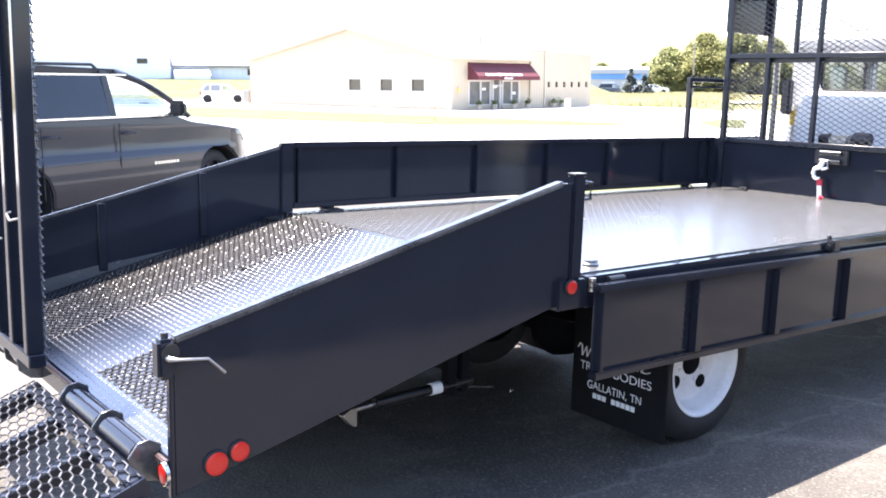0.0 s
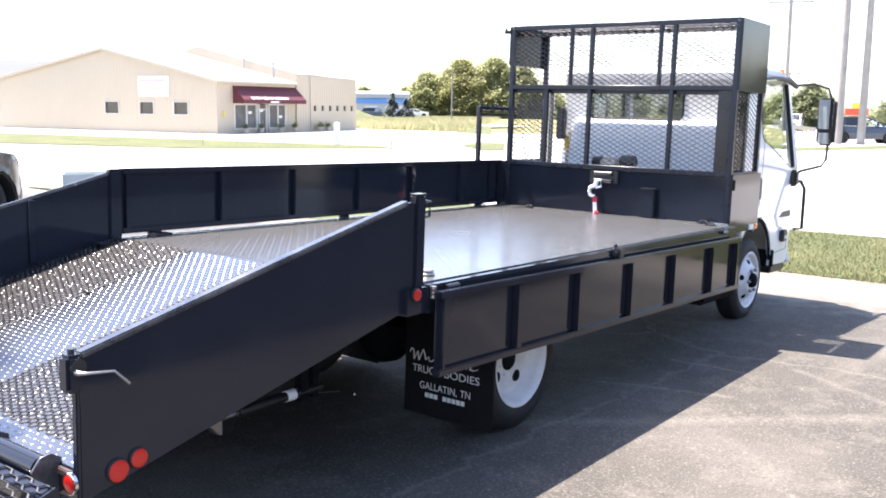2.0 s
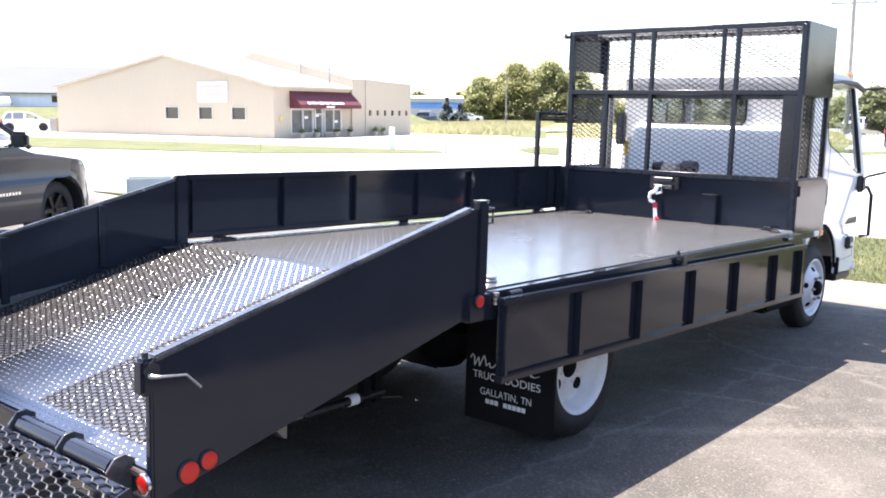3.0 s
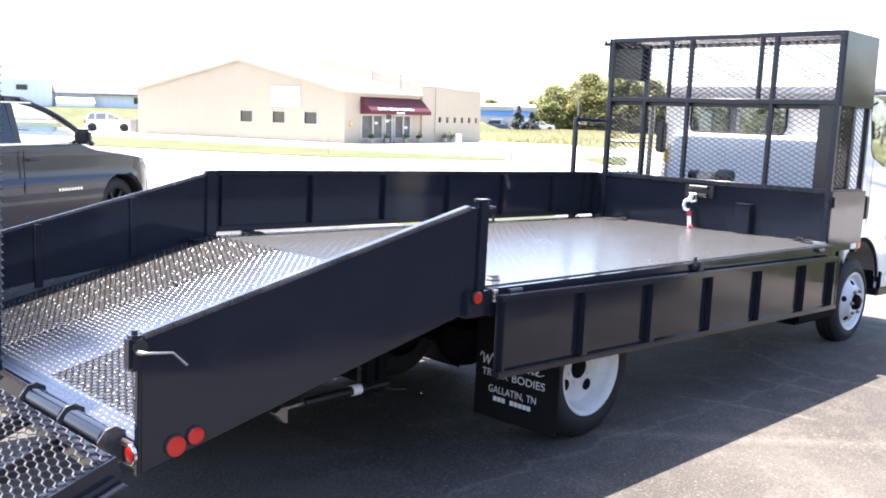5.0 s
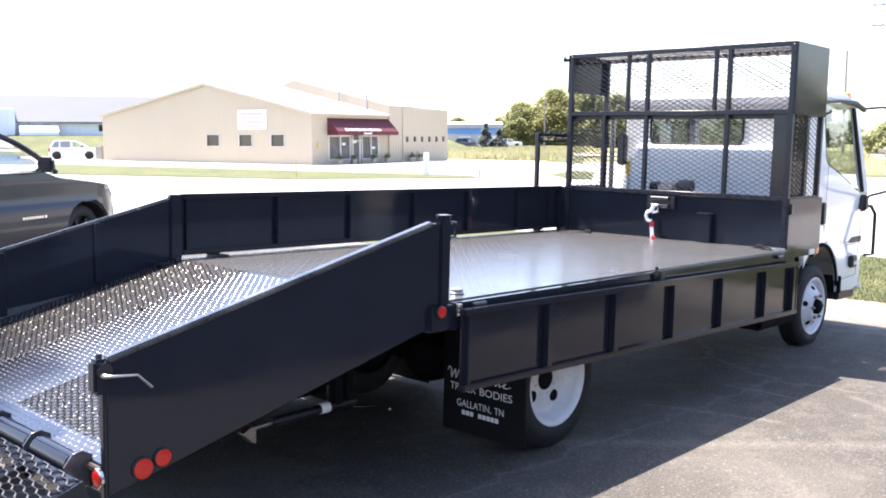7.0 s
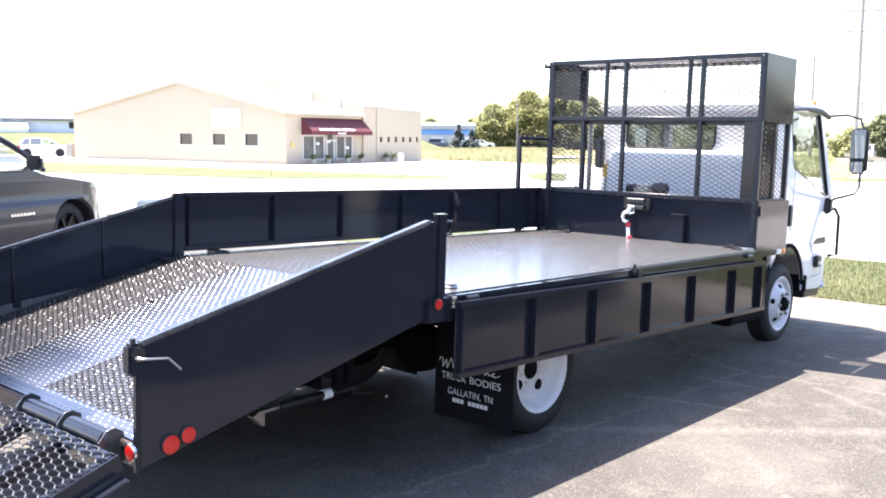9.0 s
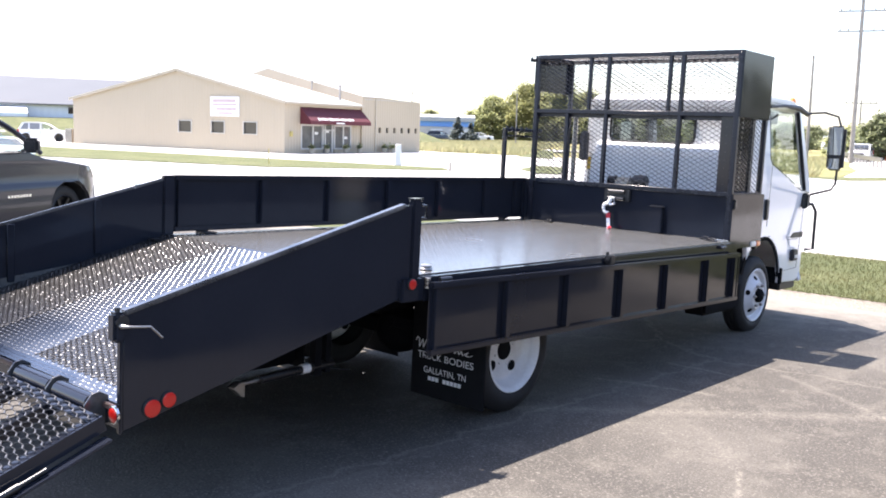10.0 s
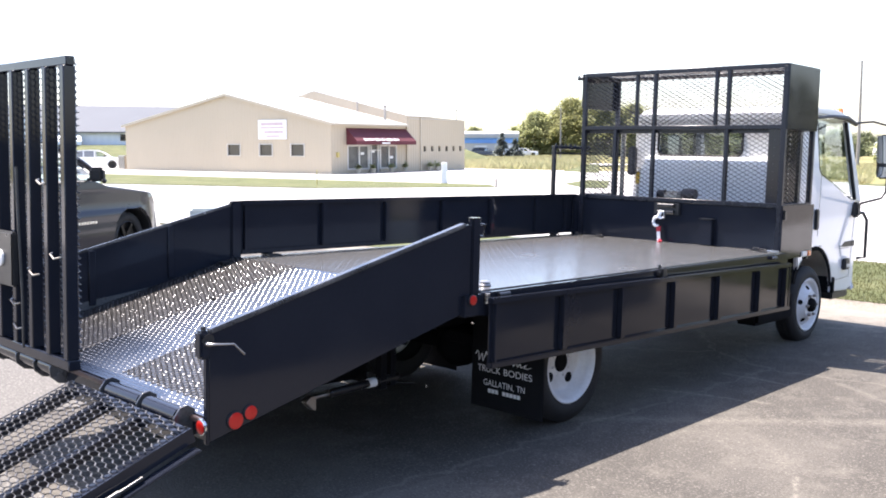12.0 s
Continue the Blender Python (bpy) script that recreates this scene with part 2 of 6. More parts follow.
    if drift:
        # fine pale dust lying along the edge of the lot
        sep, add = nt.nodes.new("ShaderNodeSeparateXYZ"), nt.nodes.new("ShaderNodeMath")
        nt.links.new(co.outputs["Object"], sep.inputs[0])
        nt.links.new(sep.outputs[1], add.inputs[0])
        nt.links.new(span(mid.outputs[0], 0.3, 0.7, -0.5, 0.5), add.inputs[1])
        grey = blend(span(add.outputs[0], *drift, 0, 0.8), grey, tuple(v * 1.25 for v in stain))
    nt.links.new(grey, b.inputs["Base Color"])
    bp = nt.nodes.new("ShaderNodeBump")
    bp.inputs["Strength"].default_value, bp.inputs["Distance"].default_value = bump, bump_dist
    nt.links.new(fine.outputs[0], bp.inputs["Height"])
    nt.links.new(bp.outputs[0], b.inputs["Normal"])
    return m


ASPHALT = ground_material("worn_asphalt", (0.060, 0.0555, 0.0485), (0.098, 0.0905, 0.078), (0.182, 0.167, 0.140), scale=0.45, grit=70, crack=0.22, bump=0.7, fleck=42.0, drift=(6.3, 7.9),
                          scuffs=(((0.6, 0.95), (3.6, 3.75), 0.12, 0.27), ((2.0, 3.85), (3.3, 2.95), 0.06, 0.22), ((2.1, 1.7), (3.2, 0.7), 0.22, 0.04), ((1.0, 2.55), (1.85, 2.8), 0.035, 0.40), ((1.1, 3.52), (1.7, 3.48), 0.035, 0.40), ((2.73, 1.3), (3.0, 0.8), 0.025, 0.4)))
CONCRETE = ground_material("pale_concrete", (0.36, 0.35, 0.33), (0.45, 0.44, 0.41), (0.34, 0.33, 0.30), scale=0.12, grit=40)
APRON = ground_material("worn_concrete_apron", (0.105, 0.100, 0.091), (0.135, 0.129, 0.117), (0.09, 0.086, 0.078), scale=0.4, grit=60)
LAWN = ground_material("mown_grass_soil", (0.068, 0.080, 0.028), (0.104, 0.110, 0.044), (0.135, 0.125, 0.062), scale=0.5, grit=30, bump=1.0, bump_dist=0.03)
SAND = ground_material("pale_sandy_dirt", (0.175, 0.160, 0.134), (0.20, 0.183, 0.153), (0.215, 0.196, 0.163), scale=1.2, grit=70, bump=0.2, bump_dist=0.003)
DRYLAWN = ground_material("dry_meadow", (0.13, 0.14, 0.05), (0.24, 0.20, 0.09), (0.28, 0.22, 0.12), scale=0.15, grit=12, bump=1.0, bump_dist=0.05)


# ---- mesh helpers ----
def box(bm, x0, x1, y0, y1, z0, z1, m=None):
    v = [bm.verts.new((x, y, z)) for x in (x0, x1) for y in (y0, y1) for z in (z0, z1)]
    if m is not None:
        for q in v:
            q.co = m @ q.co
    for f in ((0, 1, 3, 2), (4, 6, 7, 5), (0, 4, 5, 1), (2, 3, 7, 6), (0, 2, 6, 4), (1, 5, 7, 3)):
        bm.faces.new([v[i] for i in f])
    return v


def frame_of(p0, p1, up=(0, 0, 1)):
    p0, p1 = Vector(p0), Vector(p1)
    d = (p1 - p0).normalized()
    up = Vector(up)
    if abs(d.dot(up)) > 0.98:
        up = Vector((0, 1, 0)) if abs(d.y) < 0.9 else Vector((1, 0, 0))
    a = d.cross(up).normalized()
    return p0, p1, a, a.cross(d).normalized()


def beam(bm, p0, p1, w, h, up=(0, 0, 1)):
    """A bar of rectangular section, w across and h along up."""
    p0, p1, a, b = frame_of(p0, p1, up)
    v = [bm.verts.new(p + a * s * w / 2 + b * q * h / 2) for p in (p0, p1) for s, q in ((-1, -1), (1, -1), (1, 1), (-1, 1))]
    for i in range(4):
        j = (i + 1) % 4
        bm.faces.new((v[i], v[j], v[4 + j], v[4 + i]))
    bm.faces.new(v[3::-1])
    bm.faces.new(v[4:])


def tube(bm, pts, r, seg=10, cap=True):
    """A round bar along points; r one radius or one for each point."""
    pts = [Vector(p) for p in pts]
    rs = r if isinstance(r, (list, tuple)) else [r] * len(pts)
    rings = []
    for i, p in enumerate(pts):
        d = (pts[min(i + 1, len(pts) - 1)] - pts[max(i - 1, 0)]).normalized()
        up = Vector((0, 0, 1)) if abs(d.z) < 0.95 else Vector((0, 1, 0))
        a = d.cross(up).normalized()
        b = a.cross(d)
        rings.append([bm.verts.new(p + (a * math.cos(k * math.tau / seg) + b * math.sin(k * math.tau / seg)) * rs[i]) for k in range(seg)])
    for u, w in zip(rings, rings[1:]):
        for k in range(seg):
            bm.faces.new((u[k], u[(k + 1) % seg], w[(k + 1) % seg], w[k]))
    if cap:
        bm.faces.new(rings[0][::-1])
        bm.faces.new(rings[-1])


def lathe(bm, profile, axis_point, axis='x', seg=48, side=1):
    """A turned body: profile of (offset along the axis, radius)."""
    cx = Vector(axis_point)
    rings = []
    for off, r in profile:
        ring = []
        for k in range(seg):
            a = k * math.tau / seg
            c, s = math.cos(a) * r, math.sin(a) * r
            ring.append(bm.verts.new(cx + (Vector((side * off, c, s)) if axis == 'x' else Vector((c, side * off, s)) if axis == 'y' else Vector((c, s, side * off)))))
        rings.append(ring)
    for u, w in zip(rings, rings[1:]):
        for k in range(seg):
            bm.faces.new((u[k], u[(k + 1) % seg], w[(k + 1) % seg], w[k]))
    return rings


def prism(bm, poly, axis, a0, a1):
    """A flat outline given thickness along an axis. Outline points are the two other coordinates in order."""
    def at(p, a):
        return {'x': (a, p[0], p[1]), 'y': (p[0], a, p[1]), 'z': (p[0], p[1], a)}[axis]
    lo, hi = [bm.verts.new(at(p, a0)) for p in poly], [bm.verts.new(at(p, a1)) for p in poly]
    n = len(poly)
    for i in range(n):
        j = (i + 1) % n
        bm.faces.new((lo[i], lo[j], hi[j], hi[i]))
    bm.faces.new(lo[::-1])
    bm.faces.new(hi)


def bevel(bm, width, seg=1, angle=30):
    bm.normal_update()
    edges = [e for e in bm.edges if len(e.link_faces) == 2 and e.calc_face_angle(0) > radians(angle)]
    bmesh.ops.bevel(bm, geom=edges, offset=width, segments=seg, affect='EDGES', clamp_overlap=True)


def mesh_of(name, bm, smooth=40):
    bmesh.ops.recalc_face_normals(bm, faces=bm.faces[:])
    me = bpy.data.meshes.new(name)
    bm.to_mesh(me)
    bm.free()
    if smooth:
        me.polygons.foreach_set("use_smooth", [True] * len(me.polygons))
        me.set_sharp_from_angle(angle=radians(smooth))
    return me


def part(name, bm, mat, parent, label="", smooth=40, kind=""):
    me = mesh_of(name, bm, smooth)
    me.materials.append(mat)
    ob = new(name, me)
    ob.parent = parent
    return tagged(ob, label=label, kind=kind)


def thing(name, label, category, m=None, group="", kind=""):
    ob = new(name)
    ob.empty_display_size = 0.2
    if m is not None:
        ob.matrix_world = m
    return tagged(ob, label, category, group, kind)


def solid(name, bm, mat, label, category, m=None, group="", kind="", smooth=40):
    me = mesh_of(name, bm, smooth)
    me.materials.append(mat)
    ob = new(name, me)
    if m is not None:
        ob.matrix_world = m
    return tagged(ob, label, category, group, kind)


def expanded(bm, w, h, cell_w, cell_h, strand, thick, place, bond=0.3, tilt=1.0, gauge=0.003):
    """Expanded metal in the plane (u, v): rows of bent strands that meet at the bonds. place maps (u, v, depth) to space."""
    rows = max(1, int(h / cell_h))
    cols = max(1, int(w / cell_w))
    ch, cw = h / rows, w / cols

    def strip(pts, s):
        ring = None
        for i, (u, v) in enumerate(pts):
            a, b = pts[max(i - 1, 0)], pts[min(i + 1, len(pts) - 1)]
            du, dv = b[0] - a[0], b[1] - a[1]
            n = math.hypot(du, dv) or 1.0
            ou, ov = -dv / n * s, du / n * s
            q = [bm.verts.new(place(u + k * ou, v + k * ov, d)) for k, d in ((-1, 0.0), (1, thick * tilt), (1, thick * tilt + gauge), (-1, gauge))]
            if ring:
                for k in range(4):
                    bm.faces.new((ring[k], ring[(k + 1) % 4], q[(k + 1) % 4], q[k]))
            ring = q

    for r in range(rows + 1):
        for sgn in (1, -1):
            v0 = r * ch
            pts = []
            for c in range(cols + 1):
                u0 = c * cw
                half = bond * cw / 2
                near, far = v0, v0 + sgn * ch / 2
                if not -1e-6 <= far <= h + 1e-6:
                    continue
                for u, v in ((u0 - half, near), (u0 + half, near), (u0 + cw / 2 - half, far), (u0 + cw / 2 + half, far)):
                    pts.append((min(max(u, 0), w), v))
            if len(pts) > 1:
                strip(pts, strand / 2)


# ---- ground ----
def smooth_step(a, b, x):
    t = min(1, max(0, (x - a) / (b - a)))
    return t * t * (3 - 2 * t)


def height(x, y):
    """The lot falls gently to the front, rises a little beyond the lorry and meets the road."""
    fall = -0.0167 * (min(8.1, max(-14.0, y)) - 3.7) * smooth_step(-16.9, -12.5, x)
    return fall + 0.17 * smooth_step(-1.6, -3.8, x) * (1 - smooth_step(-13.5, -16.8, x)) * smooth_step(-14, -6, y) * (1 - smooth_step(6.5, 8.0, y))


def sheet(name, xs, ys, mat, label, z=0.0, hfun=None, outline=None):
    bm = bmesh.new()
    g = [[bm.verts.new((x, y, z + (hfun(x, y) if hfun else 0))) for y in ys] for x in xs]
    for i in range(len(xs) - 1):
        for j in range(len(ys) - 1):
            bm.faces.new((g[i][j], g[i + 1][j], g[i + 1][j + 1], g[i][j + 1]))
    return solid(name, bm, mat, label, "ground", kind="structure")


def flat(name, poly, z, mat, label, category="ground", thick=0.0):
    bm = bmesh.new()
    if thick:
        prism(bm, poly, 'z', z - thick, z)
    else:
        bm.faces.new([bm.verts.new((x, y, z)) for x, y in poly])
    return solid(name, bm, mat, label, category, kind="structure")


ring_out = [-1500, -600, -300, -150]
sheet("ground", ring_out + [-90, -60, -40, -30, 30, 60, 90, 150, 300, 600, 1500], ring_out + [-90, -60, -30, 0, 30, 60, 90, 150, 300, 600, 1500], DRYLAWN, "dry grassy ground running out to the horizon", z=-0.16)
lot_y = [-40, -28, -20] + [-15 + 0.77 * i for i in range(31)]
sheet("car_park", [-17 + 0.73 * i for i in range(22)] + [-0.9, 1.5, 4, 8, 14, 22, 34], lot_y, ASPHALT, "worn grey asphalt car park with pale stains and cracks", z=0.0, hfun=height)
apron_y = [-40, -28, -20] + [-15 + 0.77 * i for i in range(21)]
sheet("concrete_apron", [-17 + 0.73 * i for i in range(22)], apron_y, APRON, "pale concrete apron beside the asphalt", z=0.006, hfun=height)
sheet("ramp_apron", [-1.66, -0.5, 1.0], [-20] + [-15 + 0.77 * i for i in range(17)] + [-2.0], APRON, "pale concrete strip behind the ramp", z=0.009, hfun=height)
flat("road", [(-17.02, -60), (-17.02, 8.08), (-6, 12.4), (7, 12.4), (7, 47), (-14, 47), (-27.5, 31.0), (-30, 23.4), (-42, 19.2), (-95, 0), (-95, -60)], -0.012, CONCRETE, "sun-bleached pale concrete road", "road")
# out of view: asphalt instead of concrete to darken the cage panel's reflection
flat("reflected_asphalt", [(7.02, 12.4), (120, 12.4), (120, 47), (7.02, 47)], -0.012, ASPHALT, "unseen grey asphalt put in to darken reflections", "road")
flat("verge", [(-17.0, 8.14), (34, 8.14), (60, 12.3), (-6.0, 12.3)], 0.03, LAWN, "mown green grass verge beside the car park", thick=0.08)
bm = bmesh.new()
prism(bm, [(7.93, -0.085), (7.96, -0.068), (8.05, -0.035), (8.142, 0.022), (8.142, -0.085)], 'x', -15.5, 34)
solid("dirt_edge", bm, SAND, "pale sandy dirt edge along the grass", "ground", kind="structure")
flat("grass_strip", [(-30, 23.5), (-42, 19.3), (-95, 0.5), (-95, 20), (-60.3, 26.6), (-36.5, 30.3), (-26.5, 31.6), (-24.5, 30.0)], 0.02, LAWN, "long green grass strip between road and forecourt", thick=0.1)
flat("forecourt", [(-95, 20.1), (-60.3, 26.7), (-36.5, 30.4), (-27.2, 31.5), (-14, 47.1), (-30, 55.6), (-39, 55.6), (-48.2, 55), (-48.2, 80), (-95, 80)], -0.006, CONCRETE, "white sunlit concrete forecourt round the building", "forecourt")
flat("far_road", [(-14, 47.1), (60, 47.1), (120, 140), (-10, 140), (-34, 90), (-30, 55.6)], -0.01, CONCRETE, "pale road running away into the distance", "road")
flat("dry_island", [(-13.5, 44.0), (-12.0, 46.5), (-15.0, 58.0), (-18.5, 67.0), (-22.0, 78.0), (-30.0, 96.0), (-36.0, 92.0), (-31.0, 60.0), (-22.0, 47.3)], 0.015, DRYLAWN, "dry tan grass beside the far road", thick=0.06)
flat("green_island", [(-13.4, 43.9), (-10.4, 42.6), (-7.5, 49.5), (-5.0, 56.0), (-6.5, 57.0), (-8.9, 53.5), (-11.3, 47.0), (-11.95, 46.4)], 0.018, LAWN, "narrow green grass strip round the pole feet", thick=0.06)

flat("far_verge", [(-53.9, 72.8), (-50.6, 75.7), (-34.1, 52.1), (-38.0, 53.3)], 0.022, LAWN, "green grass strip beside the far road", thick=0.05)
flat("small_verge", [(-24.4, 35.2), (-26.4, 39.8), (-24.6, 39.5), (-19.9, 32.4), (-20.9, 32.0)], 0.022, LAWN, "small green grass patch by the forecourt", thick=0.05)

# unseen plain dark wall beside the viewer, added to block skylight and darken reflections
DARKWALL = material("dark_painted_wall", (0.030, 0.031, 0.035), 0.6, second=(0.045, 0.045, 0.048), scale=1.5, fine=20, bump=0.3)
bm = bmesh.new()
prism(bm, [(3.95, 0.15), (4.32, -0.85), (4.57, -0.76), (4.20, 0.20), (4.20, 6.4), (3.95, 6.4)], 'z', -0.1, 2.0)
solid("sky_block_wall", bm, DARKWALL, "unseen plain dark wall added to block skylight", "wall", kind="structure")

# ---- the lorry: a flatbed body with a dovetail, standing slightly nose down ----
TRUCK = Matrix.Translation((0, 0, 0.03)) @ Matrix.Rotation(radians(0.469), 4, 'Y') @ Matrix.Rotation(radians(-1.517), 4, 'X')
truck = thing("flatbed_truck", "black steel dovetail flatbed truck with white cab, parked on asphalt", "truck", TRUCK)


def slope(y):
    return 1.105 + 0.25 * y


def bars(name, items, mat, parent, label="", bev=0.004):
    """Several straight tubes of one kind, each an object of its own."""
    made = []
    for p0, p1, w, h in items:
        bm = bmesh.new()
        beam(bm, p0, p1, w, h)
        if bev:
            bevel(bm, bev)
        made.append(part(name, bm, mat, parent, label))
    return made


def boxed(name, dims, mat, parent, label="", bev=0.006, seg=2):
    bm = bmesh.new()
    box(bm, *dims)
    if bev:
        bevel(bm, bev, seg)
    return part(name, bm, mat, parent, label)


def lugs(name, width, y0, y1, zfun, pitch, size, parent, rise, mat, cx=0.0):
    """Raised lens-shaped lugs of tread plate, laid in alternating directions."""
    verts, faces = [], []
    tilt = math.atan(zfun(1) - zfun(0))
    nx, ny = int(width / pitch), int((y1 - y0) / pitch)
    for i in range(nx):
        for j in range(ny):
            x, y = cx - width / 2 + (i + 0.5) * width / nx, y0 + (j + 0.5) * (y1 - y0) / ny
            a = radians(45 if (i + j) % 2 else -45)
            c, s = math.cos(a), math.sin(a)
            b = len(verts)
            for u, v, h in ((-size, 0, 0), (-size * 0.25, -size * 0.55, 0), (size * 0.25, -size * 0.55, 0), (size, 0, 0), (size * 0.25, size * 0.55, 0), (-size * 0.25, size * 0.55, 0), (-size * 0.3, 0, rise), (size * 0.3, 0, rise)):
                dx, dy = u * c - v * s, u * s + v * c
                verts.append((x + dx, y + dy * math.cos(tilt), zfun(y) + dy * math.sin(tilt) + h))
            for f in ((0, 1, 6), (1, 2, 7, 6), (2, 3, 7), (3, 4, 7), (4, 5, 6, 7), (5, 0, 6)):
                faces.append([b + k for k in f])
    me = bpy.data.meshes.new(name)
    me.from_pydata(verts, [], faces)
    me.materials.append(mat)
    ob = new(name, me)
    ob.parent = parent
    return tagged(ob, "raised tread lugs worn bright on top", kind="stuff")


# deck and sloping tail floor
bm = bmesh.new()
box(bm, -1.19, 1.19, 0.0, 4.374, 1.093, 1.105)
deck = part("deck_plate", bm, DECK, truck, "grey-black tread plate deck, shiny with wear")
lugs("tread_lug", 2.34, 0.05, 4.3, lambda y: 1.105, 0.037, 0.012, deck, 0.0013, DECK)
bm = bmesh.new()
prism(bm, [(0.0, 1.105), (-1.742, slope(-1.742)), (-1.742, slope(-1.742) - 0.012), (0.0, 1.093)], 'x', -1.19, 1.19)
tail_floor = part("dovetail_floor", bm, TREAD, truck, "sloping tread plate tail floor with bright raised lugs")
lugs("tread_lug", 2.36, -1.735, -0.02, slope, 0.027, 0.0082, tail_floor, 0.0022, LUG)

# traction strips on the wheel tracks: dark expanded metal welded over the tread plate
# far strip runs out to the side, darkening the floor where that side reflects
for x0, x1 in ((-1.195, -0.42), (0.205, 0.985)):
    bm = bmesh.new()
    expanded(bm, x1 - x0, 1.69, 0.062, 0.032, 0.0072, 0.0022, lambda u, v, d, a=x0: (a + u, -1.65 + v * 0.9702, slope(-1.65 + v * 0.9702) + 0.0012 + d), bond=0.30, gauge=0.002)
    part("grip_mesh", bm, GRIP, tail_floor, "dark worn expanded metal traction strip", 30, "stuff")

# plain steel flashing at the foot of the far tail side, wider towards the rear
bm = bmesh.new()
prism(bm, [(-0.72, slope(-0.72) + 0.004), (-1.73, slope(-1.73) + 0.004), (-1.73, slope(-1.73) + 0.10), (-1.2, slope(-1.2) + 0.062)], 'x', -1.2045, -1.199)
part("flashing", bm, DECK, tail_floor, "plain grey steel flashing")

# edge rails of the deck
for sx in (1, -1):
    boxed("edge_rail", (sx * 1.19 if sx > 0 else -1.25, 1.25 if sx > 0 else sx * 1.19, 0.147 if sx > 0 else 0.085, 4.38, 0.955, 1.098), BLACK, truck, "black channel rail along the deck edge")
bars("sill", [((-1.16, y, 1.03), (1.16, y, 1.03), 0.05, 0.11) for y in [0.25 + 0.42 * i for i in range(10)]], CHASSIS, truck)
for sx in (1, -1):
    boxed("chassis_rail", (sx * 0.42 - 0.035, sx * 0.42 + 0.035, -0.7, 6.5, 0.72, 0.94), CHASSIS, truck)
    boxed("subframe_rail", (sx * 0.42 - 0.04, sx * 0.42 + 0.04, -0.1, 4.3, 0.94, 0.98), CHASSIS, truck)
    bm = bmesh.new()
    beam(bm, (sx * 0.8, 0.0, 1.02), (sx * 0.8, -1.72, slope(-1.72) - 0.07), 0.06, 0.10)
    beam(bm, (sx * 0.42, 0.0, 0.98), (sx * 0.42, -1.72, slope(-1.72) - 0.07), 0.06, 0.10)
    part("dovetail_runner", bm, CHASSIS, truck)
bars("tail_crossmember", [((-1.18, y, slope(y) - 0.06), (1.18, y, slope(y) - 0.06), 0.05, 0.09) for y in (-0.35, -0.75, -1.15, -1.5)], CHASSIS, truck)
boxed("axle_beam", (-0.85, 0.85, 1.225, 1.345, 0.40, 0.51), CHASSIS, truck)
bm = bmesh.new()
lathe(bm, [(-0.2, 0.0), (-0.18, 0.08), (-0.1, 0.16), (0, 0.19), (0.1, 0.16), (0.18, 0.08), (0.2, 0.0)], (0.0, 1.285, 0.455), 'x', 20)
part("differential", bm, CHASSIS, truck)
for sx in (1, -1):
    bm = bmesh.new()
    prev = None
    for k in range(9):
        y = 0.65 + k * 0.15
        q = (sx * 0.5, y, 0.70 - 0.15 * math.cos((y - 1.285) / 0.62 * 1.3))
        if prev:
            beam(bm, prev, q, 0.07, 0.07)
        prev = q
    part("leaf_spring", bm, CHASSIS, truck)
boxed("fuel_tank", (0.5, 0.90, 2.35, 3.35, 0.56, 0.80), CHASSIS, truck, "black fuel tank under the deck", 0.05, 3)
# added box, hides sunlit ground beyond the tail so the underside stays dark
boxed("under_tail_block", (-1.12, -0.62, -1.2, 0.79, 0.13, 0.80), CHASSIS, truck, "black box added to hide lit ground under the far tail side", 0.02)
boxed("battery_box", (-0.98, -0.5, 3.1, 3.8, 0.46, 0.8), CHASSIS, truck, bev=0.02)


